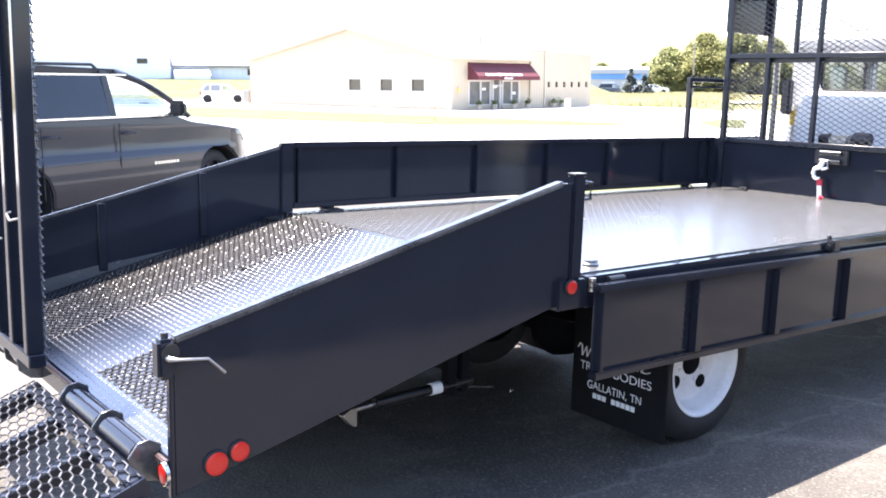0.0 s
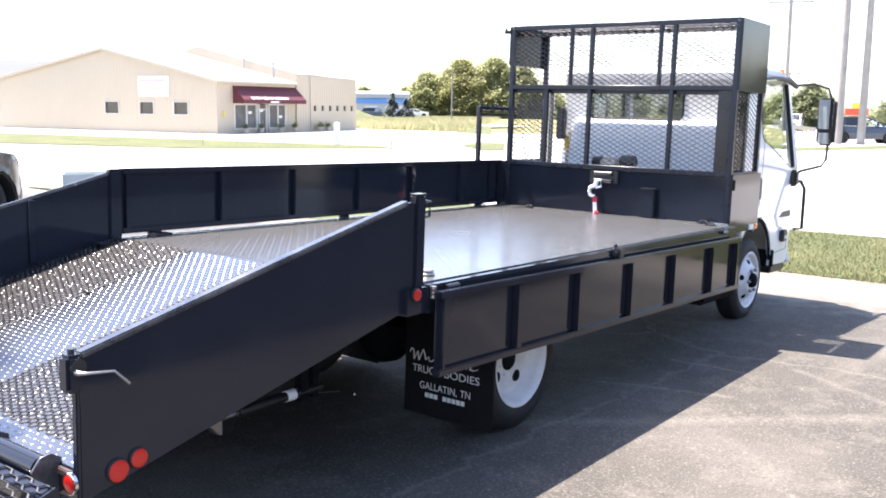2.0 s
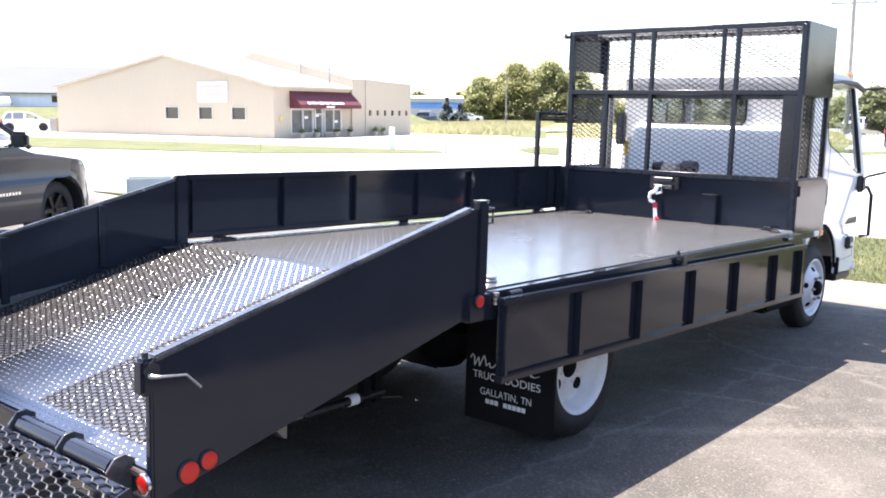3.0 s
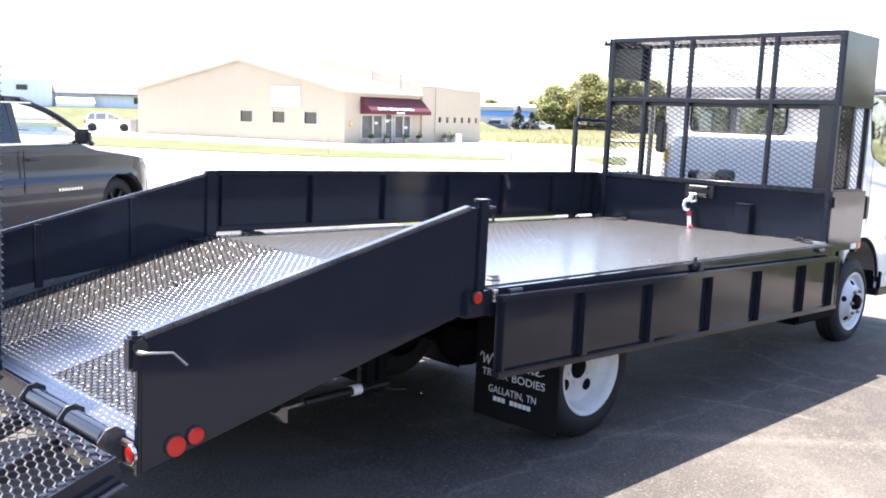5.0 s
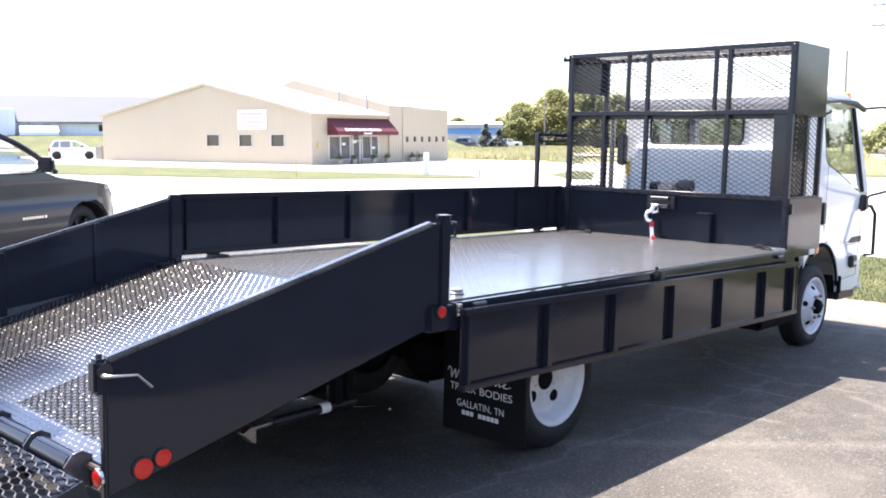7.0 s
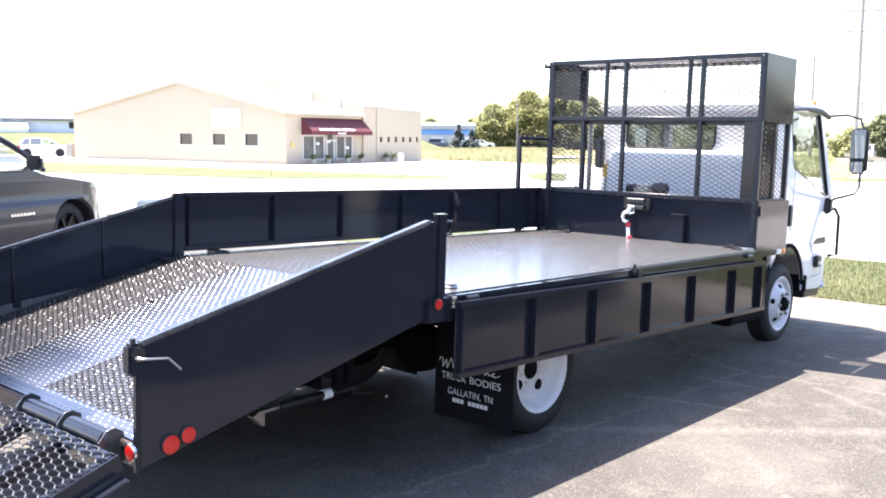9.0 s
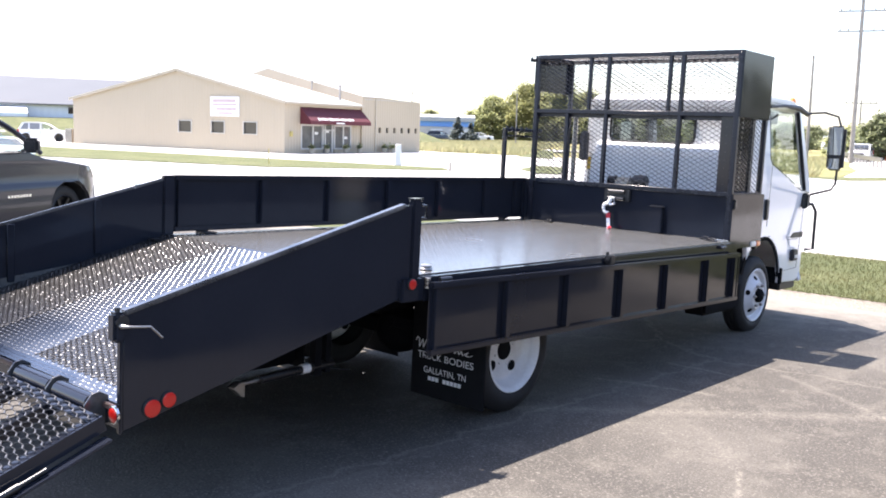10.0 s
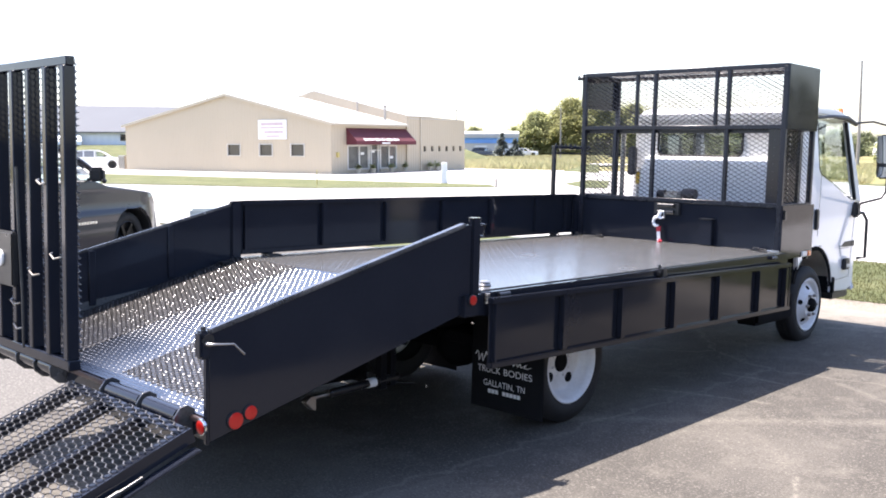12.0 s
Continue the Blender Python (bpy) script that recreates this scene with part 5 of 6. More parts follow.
def vehicle(name, label, category, paint, m, L, W, H, belt, nose, cowl, roof_front, roof_rear, tail, wheel_r, axles, clear=0.28, windows=(), badge=False, rails=False, tint=None):
    """A car in its own frame: nose at s = 0, length along +s (local -y), x across. Hollow above the belt."""
    root = thing(name, label, category, m)

    def Y(s):
        return -s

    hw = W / 2
    tread = hw - (0.12 if rails else 0.03)
    r = wheel_r + (0.085 if rails else 0.05)
    outline = [(0.0, nose[0] * 0.55), (0.02, clear + 0.05), (axles[0] - r, clear)]
    outline += arch_points(axles[0], r, wheel_r, 190, -10)
    outline += [(axles[1] - r, clear)] + arch_points(axles[1], r, wheel_r, 190, -10)
    outline += [(L - 0.06, clear + 0.06), (L, nose[0] * 0.6), (L - 0.02, tail), (L - 0.10, belt), (roof_rear + 0.2, belt + 0.01), (cowl[0] + 0.3, belt), (cowl[0], cowl[1]), (nose[1] + 0.25, nose[0] + (cowl[1] - nose[0]) * 0.55), (nose[1], nose[0]), (0.03, nose[0] - 0.16)]
    bm = bmesh.new()
    prism(bm, [(Y(s), z) for s, z in outline], 'x', -hw, hw)
    bmesh.ops.bisect_plane(bm, geom=bm.verts[:] + bm.edges[:] + bm.faces[:], plane_co=(hw * 0.62, 0, 0), plane_no=(1, 0, 0))
    bmesh.ops.bisect_plane(bm, geom=bm.verts[:] + bm.edges[:] + bm.faces[:], plane_co=(-hw * 0.62, 0, 0), plane_no=(1, 0, 0))
    for z in (0.36, 0.45, 0.54, 0.63, 0.72, 0.80, 0.88, 0.95):
        bmesh.ops.bisect_plane(bm, geom=bm.verts[:] + bm.edges[:] + bm.faces[:], plane_co=(0, 0, belt * z), plane_no=(0, 0, 1))
    for s in (0.12, 0.3, 0.5, 0.75):
        bmesh.ops.bisect_plane(bm, geom=bm.verts[:] + bm.edges[:] + bm.faces[:], plane_co=(0, -s, 0), plane_no=(0, 1, 0))
    bevel(bm, 0.05, 3, 55)
    for v in bm.verts:
        s = -v.co.y
        k = max(0.0, 0.75 - s) / 0.75
        q = max(0.0, s - (L - 0.5)) / 0.5
        v.co.x *= 1 - 0.17 * k * k - 0.08 * q * q
        h = v.co.z / belt
        if abs(v.co.x) > hw * 0.7:
            # sill tucked in, a waist above it and a shoulder below the glass
            v.co.x *= 1 - 0.10 * max(0.0, 0.42 - h) - 0.018 * math.exp(-((h - 0.60) / 0.07) ** 2) - 0.02 * max(0.0, h - 0.80) / 0.2 - (0.035 if h > 0.97 else 0.0)
            for c in axles:
                d = math.hypot(s - c, v.co.z - wheel_r)
                v.co.x *= 1 + 0.012 * math.exp(-((d - r - 0.03) / 0.12) ** 2)
        if abs(v.co.x) > hw * 0.8 and s < cowl[0] + 0.2 and v.co.z > nose[0] - 0.06:
            # crowned bonnet: its sides fall away
            v.co.z -= 0.045
            v.co.x *= 0.985
        if abs(v.co.x) > hw * 0.6 and s < 0.4:
            v.co.y -= 0.10 * (1 - s / 0.4)
    body = part("body", bm, paint, root, "", 75)
    top_w, belt_w = hw * 0.76, hw * 0.925

    def wide(z):
        return belt_w + (top_w - belt_w) * (z - belt) / (H - belt)

    bm = bmesh.new()
    prism(bm, [(Y(roof_front), H - 0.09), (Y(roof_front + 0.25), H - 0.03), (Y((roof_front + roof_rear) / 2), H), (Y(roof_rear), H - 0.03), (Y(roof_rear + 0.12), H - 0.10), (Y(roof_rear), H - 0.10), (Y(roof_front + 0.2), H - 0.10)], 'x', -top_w, top_w)
    bevel(bm, 0.03, 2, 50)
    part("roof", bm, paint, body)
    glaze = tint or DARKGLASS
    for sx in (1, -1):
        for a, b, w in (((roof_rear + 0.14, H - 0.08), (L - 0.12, belt), 0.16), *[((s0, belt), (s0, H - 0.05), 0.10) for s0 in windows]):
            bm = bmesh.new()
            beam(bm, (sx * (wide(a[1]) - 0.02), Y(a[0]), a[1]), (sx * (wide(b[1]) - 0.02), Y(b[0]), b[1]), 0.05, w, (0, 1, 0.01))
            part("pillar", bm, PLASTIC if rails else paint, body)
        # windscreen pillar: one bowed bar that runs into the roof
        bow = []
        for k in range(11):
            u = k / 10
            s0 = (1 - u) ** 2 * (cowl[0] + 0.02) + 2 * u * (1 - u) * (roof_front - 0.28) + u * u * (roof_front + 0.32)
            z0 = (1 - u) ** 2 * (belt - 0.02) + 2 * u * (1 - u) * (H - 0.16) + u * u * (H - 0.075)
            bow.append((s0, z0))
        bm = bmesh.new()
        tube(bm, [(sx * (wide(z0) - 0.025), Y(s0), z0) for s0, z0 in bow], 0.036, 8)
        part("pillar", bm, paint, body)
        if rails:
            bm = bmesh.new()
            tube(bm, [(sx * (wide(z0) + 0.004), Y(s0 + 0.05), z0 - 0.035) for s0, z0 in bow[2:]], 0.007, 6)
            part("window_seal", bm, PLASTIC, body)
        marks = [cowl[0] + 0.32, *windows, roof_rear + 0.42]
        for i, (a, b) in enumerate(zip(marks, marks[1:])):
            top_a = a + (roof_front - cowl[0]) * 0.95 if i == 0 else a + 0.04
            top_b = b - 0.04 if i < len(marks) - 2 else b - 0.25
            bm = bmesh.new()
            x0 = wide(belt)
            x1 = wide(H - 0.1)
            q = [(sx * x0, Y(a + 0.03), belt + 0.02), (sx * x0, Y(b - 0.04), belt + 0.02), (sx * x1, Y(top_b), H - 0.11), (sx * x1, Y(max(top_a, a + 0.05)), H - 0.11)]
            lo = [bm.verts.new(p) for p in q]
            hi = [bm.verts.new((p[0] - sx * 0.006, p[1], p[2])) for p in q]
            bm.faces.new(lo)
            bm.faces.new(hi[::-1])
            for k in range(4):
                bm.faces.new((lo[k], lo[(k + 1) % 4], hi[(k + 1) % 4], hi[k]))
            pane = part("side_window", bm, GLASS if i == 0 else glaze, body)
            pane.visible_shadow = False
        # mirror, handles, sill line, belt strip
        bm = bmesh.new()
        box(bm, sx * (hw + 0.12) - 0.12, sx * (hw + 0.12) + 0.12, Y(cowl[0] + 0.52), Y(cowl[0] + 0.40), belt + 0.0, belt + 0.2)
        bevel(bm, 0.04, 2)
        mirror = part("door_mirror", bm, PLASTIC, root, "black door mirror")
        bm = bmesh.new()
        beam(bm, (sx * (hw - 0.05), Y(cowl[0] + 0.44), belt + 0.02), (sx * (hw + 0.06), Y(cowl[0] + 0.46), belt + 0.05), 0.05, 0.04)
        part("mirror_foot", bm, PLASTIC, mirror)
        for s0 in windows[:2]:
            bm = bmesh.new()
            tube(bm, [(sx * (hw - 0.01), Y(s0 - 0.26), belt - 0.19), (sx * (hw + 0.025), Y(s0 - 0.23), belt - 0.18), (sx * (hw + 0.025), Y(s0 - 0.10), belt - 0.18), (sx * (hw - 0.01), Y(s0 - 0.07), belt - 0.19)], 0.014, 8)
            part("door_handle", bm, paint, body)
            bm = bmesh.new()
            beam(bm, (sx * (hw + 0.0005), Y(s0), belt - 0.06), (sx * (hw + 0.0005), Y(s0), clear + 0.12), 0.008, 0.012, (0, 1, 0))
            part("door_gap", bm, RUBBER, body)
        bm = bmesh.new()
        beam(bm, (sx * (belt_w + 0.006), Y(cowl[0] + 0.32), belt + 0.012), (sx * (belt_w + 0.006), Y(roof_rear + 0.4), belt + 0.012), 0.012, 0.024)
        if rails:
            beam(bm, (sx * (wide(H - 0.1) + 0.008), Y(roof_front + 0.16), H - 0.10), (sx * (wide(H - 0.1) + 0.008), Y(roof_rear + 0.1), H - 0.09), 0.012, 0.02)
        part("trim_strip", bm, CHROME, body, "bright window trim")
        if rails:
            bm = bmesh.new()
            tube(bm, [(sx * (top_w - 0.06), Y(roof_front + 0.55), H - 0.03), (sx * (top_w - 0.06), Y(roof_front + 0.62), H + 0.022), (sx * (top_w - 0.06), Y(roof_rear - 0.1), H + 0.022), (sx * (top_w - 0.06), Y(roof_rear), H - 0.03)], 0.02, 8)
            part("roof_rail", bm, PLASTIC, body)
        if badge:
            for i in range(8):
                boxed("badge", (sx * (hw + 0.003) - 0.003, sx * (hw + 0.003) + 0.003, Y(1.80 + i * 0.058), Y(1.76 + i * 0.058), 0.70, 0.735), CHROME, body, bev=0)
        bm = bmesh.new()
        box(bm, sx * hw * 0.66 - 0.16, sx * hw * 0.66 + 0.14, Y(0.24), Y(0.10), nose[0] - 0.15, nose[0] - 0.08)
        bevel(bm, 0.03, 2)
        part("headlamp", bm, CLEARL, root, "clear headlamp")
        bm = bmesh.new()
        box(bm, sx * hw * 0.86 - 0.09, sx * hw * 0.86 + 0.09, Y(L + 0.01), Y(L - 0.14), belt - 0.35, belt - 0.02)
        bevel(bm, 0.02, 2)
        part("tail_lamp", bm, RED, root, "red tail lamp")
        for s0 in axles:
            bm = bmesh.new()
            lathe(bm, [(-0.22, wheel_r * 0.6), (-0.22, wheel_r * 0.9), (-0.19, wheel_r), (-0.03, wheel_r), (0.0, wheel_r * 0.9), (0.0, wheel_r * 0.72), (-0.02, wheel_r * 0.66)], (sx * tread, Y(s0), wheel_r), 'x', 36, sx)
            wh = part("wheel", bm, RUBBER, root, "black tyre on an alloy wheel")
            bm = bmesh.new()
            lathe(bm, [(-0.02, wheel_r * 0.67), (-0.012, wheel_r * 0.63), (-0.06, wheel_r * 0.58), (-0.09, wheel_r * 0.2), (-0.06, 0.05), (-0.06, 0.0)], (sx * tread, Y(s0), wheel_r), 'x', 36, sx)
            for k in range(6):
                a = k * math.tau / 6
                beam(bm, (sx * (tread - 0.055), Y(s0) + 0.04 * math.cos(a), wheel_r + 0.04 * math.sin(a)), (sx * (tread - 0.03), Y(s0) + wheel_r * 0.6 * math.cos(a), wheel_r + wheel_r * 0.6 * math.sin(a)), 0.05, 0.03, (1, 0, 0))
            part("rim", bm, ALLOY, wh, "six-spoke alloy rim")
            bm = bmesh.new()
            lathe(bm, [(-0.30, r - 0.01), (-0.02, r - 0.01), (-0.02, r - 0.02), (-0.30, r - 0.02)], (sx * (hw - 0.02), Y(s0), wheel_r), 'x', 28, sx)
            part("arch_liner", bm, PLASTIC, root)
    for s0, s1, z0, z1, mat, nm in ((cowl[0] + 0.05, roof_front + 0.06, cowl[1] + 0.02, H - 0.09, GLASS, "windscreen"), (L - 0.10, roof_rear + 0.14, belt + 0.02, H - 0.11, glaze, "rear_window")):
        bm = bmesh.new()
        q = [(-wide(z0) + 0.08, Y(s0), z0), (wide(z0) - 0.08, Y(s0), z0), (top_w - 0.04, Y(s1), z1), (-top_w + 0.04, Y(s1), z1)]
        lo = [bm.verts.new(p) for p in q]
        hi = [bm.verts.new((p[0], p[1] + 0.004, p[2] - 0.004)) for p in q]
        bm.faces.new(lo)
        bm.faces.new(hi[::-1])
        for k in range(4):
            bm.faces.new((lo[k], lo[(k + 1) % 4], hi[(k + 1) % 4], hi[k]))
        part(nm, bm, mat, body).visible_shadow = False
    bm = bmesh.new()
    prism(bm, [(Y(0.02), nose[0] - 0.5), (Y(-0.02), nose[0] - 0.45), (Y(-0.015), nose[0] - 0.16), (Y(0.03), nose[0] - 0.12)], 'x', -hw * 0.5, hw * 0.5)
    part("grille", bm, PLASTIC, root, "black grille")
    for sx in (1, -1):
        bm = bmesh.new()
        box(bm, sx * hw * 0.42 - 0.24, sx * hw * 0.42 + 0.24, Y(cowl[0] + 1.55), Y(cowl[0] + 1.42), belt - 0.3, belt + 0.28)
        bevel(bm, 0.05, 2)
        part("seat", bm, SEAT, body)
    return root


def facing(x, y, z, hx, hy):
    """A pose whose local +y points along (hx, hy)."""
    return pose(x, y, z, 0, 0, math.degrees(math.atan2(-hx, hy)))


vehicle("parked_suv", "dark grey metallic full-size SUV parked on the lot", "car", CARPAINT, facing(-9.56, 3.24, 0.2, -0.44, 0.90),
        5.7, 2.06, 1.92, 1.30, (0.96, 0.10), (1.40, 1.25), 2.25, 5.05, 1.1, 0.40, (0.90, 4.30), 0.30, (2.78, 3.95), True, True)
vehicle("white_hatchback", "small white hatchback parked beside the tan building", "car", WHITECAR, facing(-73.62, 36.2, 0.0, 0.50, 0.86),
        4.15, 1.78, 1.62, 0.99, (0.80, 0.10), (1.05, 1.00), 1.85, 3.55, 0.85, 0.33, (0.92, 3.52), 0.2, (2.35, 3.25), tint=GREYPANE_CAR)
vehicle("dark_crossover", "dark blue crossover on the far road", "car", DARKCAR, facing(-8.9, 59.1, -0.01, 0.86, 0.5),
        4.5, 1.8, 1.62, 1.02, (0.9, 0.10), (1.2, 1.05), 2.0, 3.9, 0.8, 0.34, (0.9, 3.6), 0.22, (2.5, 3.5))
vehicle("silver_suv", "pale silver SUV coming along the far road", "car", WHITECAR, facing(-23.4, 84.0, -0.01, 0.22, -0.97),
        4.6, 1.85, 1.6, 1.02, (0.9, 0.10), (1.2, 1.05), 2.0, 3.9, 0.8, 0.34, (0.9, 3.6), 0.22, (2.5, 3.5))
vehicle("white_sedan", "white saloon car parked far off before the trees", "car", WHITECAR, facing(-95.9, 123.0, 0.0, 0.80, 0.60),
        4.7, 1.8, 1.46, 0.95, (0.8, 0.10), (1.3, 0.98), 2.1, 3.4, 0.85, 0.32, (0.9, 3.7), 0.2, (2.6, 3.3))
vehicle("grey_estate", "dark car parked before the blue building", "car", DARKCAR, facing(-91.0, 107.5, 0.0, 0.76, 0.65),
        4.7, 1.8, 1.6, 1.0, (0.8, 0.10), (1.3, 1.02), 2.1, 4.0, 0.85, 0.33, (0.9, 3.7), 0.2, (2.6, 3.6))
vehicle("white_van", "white van standing on the far road", "van", WHITECAR, facing(-48.4, 147.0, 0.0, 0.3, -0.95),
        5.4, 2.0, 2.3, 1.3, (1.1, 0.10), (0.9, 1.35), 1.6, 5.0, 1.2, 0.36, (0.95, 4.3), 0.25, (2.4, 3.8))
vehicle("dark_pickup", "dark pickup standing beyond the poles", "car", DARKCAR, facing(-27.5, 137.0, 0.0, -0.96, -0.25),
        5.2, 1.9, 1.8, 1.1, (1.0, 0.10), (1.4, 1.15), 2.1, 3.2, 1.0, 0.38, (1.0, 4.1), 0.3, (2.9, 3.3))


# ---- the tan building across the road ----
def siding(name, color, second, pitch):
    m = material(name, color, 0.55, second=second, scale=0.25, fine=6)
    nt = m.node_tree
    co, wave, bp = nt.nodes.new("ShaderNodeTexCoord"), nt.nodes.new("ShaderNodeTexWave"), nt.nodes.new("ShaderNodeBump")
    sep, comb, add = nt.nodes.new("ShaderNodeSeparateXYZ"), nt.nodes.new("ShaderNodeCombineXYZ"), nt.nodes.new("ShaderNodeMath")
    nt.links.new(co.outputs["Object"], sep.inputs[0])
    nt.links.new(sep.outputs[0], add.inputs[0])
    nt.links.new(sep.outputs[1], add.inputs[1])
    nt.links.new(add.outputs[0], comb.inputs[0])
    wave.inputs["Scale"].default_value = 1.0 / pitch / math.tau * 2
    nt.links.new(comb.outputs[0], wave.inputs["Vector"])
    bp.inputs["Strength"].default_value, bp.inputs["Distance"].default_value = 0.6, 0.025
    nt.links.new(wave.outputs[1], bp.inputs["Height"])
    nt.links.new(bp.outputs[0], nt.nodes["Principled BSDF"].inputs["Normal"])
    return m


TAN = siding("tan_metal_siding", (0.452, 0.378, 0.276), (0.415, 0.348, 0.255), 0.3)
TANTRIM = material("tan_trim", (0.47, 0.41, 0.315), 0.5, second=(0.43, 0.37, 0.285), scale=2, fine=20)
ROOFWHITE = siding("white_metal_roof", (0.46, 0.46, 0.45), (0.40, 0.40, 0.385), 0.6)
MAROON = material("maroon_canvas", (0.10, 0.018, 0.026), 0.8, second=(0.075, 0.014, 0.02), scale=1.5, fine=30, bump=0.2)
FRAMEWHITE = material("white_window_frame", (0.56, 0.54, 0.50), 0.5, second=(0.49, 0.475, 0.44), scale=4, fine=30)
SIGNWHITE = material("white_sign_board", (0.78, 0.77, 0.75), 0.5, second=(0.7, 0.69, 0.67), scale=2, fine=20)
PALEYELLOW = material("faded_yellow_paint", (0.55, 0.44, 0.14), 0.6, second=(0.5, 0.4, 0.16), scale=8, fine=30)
BOXGREEN = material("faded_grey_green_paint", (0.44, 0.47, 0.44), 0.6, second=(0.38, 0.41, 0.38), scale=4, fine=30)
# shop and window panes: their grey reflection is put into the base colour
SHOPGLASS = material("mottled_grey_shop_glass", (0.15, 0.15, 0.145), 0.1, second=(0.07, 0.07, 0.07), scale=1.6, fine=5)
GREYPANE = material("grey_window_pane", (0.075, 0.07, 0.062), 0.12, second=(0.055, 0.052, 0.047), scale=1.0, fine=6)
SIGNINK = material("faded_sign_print", (0.50, 0.37, 0.39), 0.6, second=(0.58, 0.48, 0.49), scale=3, fine=20)
GREYROOF = siding("blue_grey_roof", (0.112, 0.119, 0.127), (0.100, 0.107, 0.115), 0.8)
GREYROOF.node_tree.nodes["Principled BSDF"].inputs["Specular IOR Level"].default_value = 0.08
GREYWALL = siding("pale_blue_siding", (0.70, 0.74, 0.79), (0.63, 0.67, 0.72), 0.8)
BLUE = material("bright_blue_cladding", (0.17, 0.37, 0.78), 0.5, second=(0.15, 0.33, 0.70), scale=1, fine=10)
POLE = material("weathered_pole", (0.30, 0.28, 0.25), 0.85, second=(0.20, 0.18, 0.16), scale=2, fine=40, bump=0.4)

# local frame of the building: x runs along the gable wall away from the corner, y runs back, z up
SHOP = Matrix.Translation((-46.1, 37.4, 0)) @ Matrix(((-0.990, -0.141, 0), (-0.141, 0.990, 0), (0, 0, 1))).to_4x4()
shop = thing("tan_building", "tan metal-sided building with white roof and maroon awning", "building", SHOP)
GW, EAVE, APEX, DEEP, TOP = 23.2, 3.42, 5.70, 8.3, 10.6
WIN = [(2.57, 3.89), (5.78, 7.13), (9.2, 10.6)]
bm = bmesh.new()
T = 0.25
prism(bm, [(0, 0), (GW, 0), (GW, 1.22), (0, 1.22)], 'y', 0, T)
edges_x = [0] + [v for w in WIN for v in w] + [GW]
for a, b in zip(edges_x[0::2], edges_x[1::2]):
    prism(bm, [(a, 1.22), (b, 1.22), (b, 2.07), (a, 2.07)], 'y', 0, T)
prism(bm, [(0, 2.07), (GW, 2.07), (GW, EAVE + 0.15), (TOP, APEX), (0, EAVE)], 'y', 0, T)
front = part("front_wall", bm, TAN, shop, "tan ribbed gable wall")
for a, b in WIN:
    bm = bmesh.new()
    for p, q in (((a, -0.02, 1.22), (b, -0.02, 1.22)), ((a, -0.02, 2.07), (b, -0.02, 2.07)), ((a, -0.02, 1.17), (a, -0.02, 2.12)), ((b, -0.02, 1.17), (b, -0.02, 2.12))):
        beam(bm, p, q, 0.06, 0.045)
    part("window_frame", bm, FRAMEWHITE, front, "pale window frame")
    bm = bmesh.new()
    box(bm, a, b, 0.08, 0.10, 1.22, 2.07)
    part("window_pane", bm, GREYPANE, front, "grey reflecting pane")
# side wall with the shop front
bm = bmesh.new()
FRONT_S = (1.67, 7.2)
prism(bm, [(T, 0), (FRONT_S[0], 0), (FRONT_S[0], 3.42), (T, 3.42)], 'x', 0, T)
prism(bm, [(FRONT_S[0], 2.0), (FRONT_S[1], 2.0), (FRONT_S[1], 3.42), (FRONT_S[0], 3.42)], 'x', 0, T)
prism(bm, [(FRONT_S[1], 0), (DEEP, 0), (DEEP, 3.42), (FRONT_S[1], 3.42)], 'x', 0, T)
prism(bm, [(FRONT_S[0], 0), (4.0, 0), (4.0, 0.25), (FRONT_S[0], 0.25)], 'x', 0, T)
prism(bm, [(5.3, 0), (FRONT_S[1], 0), (FRONT_S[1], 0.25), (5.3, 0.25)], 'x', 0, T)
side_wall = part("side_wall", bm, TAN, shop)
bm = bmesh.new()
for s in (1.72, 2.95, 4.0, 4.25, 5.05, 5.3, 6.3, 7.15):
    beam(bm, (0.06, s, 0.0 if 4.1 < s < 5.2 else 0.25), (0.06, s, 2.0), 0.12, 0.12)
for z in (0.3, 1.95):
    beam(bm, (0.06, 1.7, z), (0.06, 4.0, z), 0.1, 0.1)
    beam(bm, (0.06, 5.3, z), (0.06, 7.15, z), 0.1, 0.1)
beam(bm, (0.06, 4.0, 1.62), (0.06, 5.3, 1.62), 0.1, 0.1)
part("shopfront_frame", bm, FRAMEWHITE, side_wall, "white shopfront frames")
for a, b in ((1.78, 2.9), (3.0, 3.95), (4.3, 5.0), (5.35, 6.25), (6.35, 7.1)):
    bm = bmesh.new()
    box(bm, 0.10, 0.12, a, b, 0.1, 1.95)
    part("shop_window", bm, SHOPGLASS, side_wall, "grey reflecting shop glass")
for a, z0 in ((3.2, 1.3), (4.4, 1.45), (6.5, 1.0)):
    boxed("window_poster", (0.085, 0.098, a, a + 0.35, z0, z0 + 0.18), SIGNWHITE, side_wall, bev=0)
bm = bmesh.new()
prism(bm, [(-1.0, 2.02), (-1.0, 2.28), (0.0, 3.20), (0.0, 3.12), (-0.94, 2.24), (-0.94, 2.02)], 'y', 1.55, 8.3)
bm2_poly = [(0.0, 3.16), (-0.97, 2.26), (-0.97, 2.02), (0.0, 2.02)]
for s in (1.56, 8.26):
    prism(bm, bm2_poly, 'y', s, s + 0.03)
awning = part("awning", bm, MAROON, shop, "maroon canvas awning with pale lettering")
at_y = 2.45
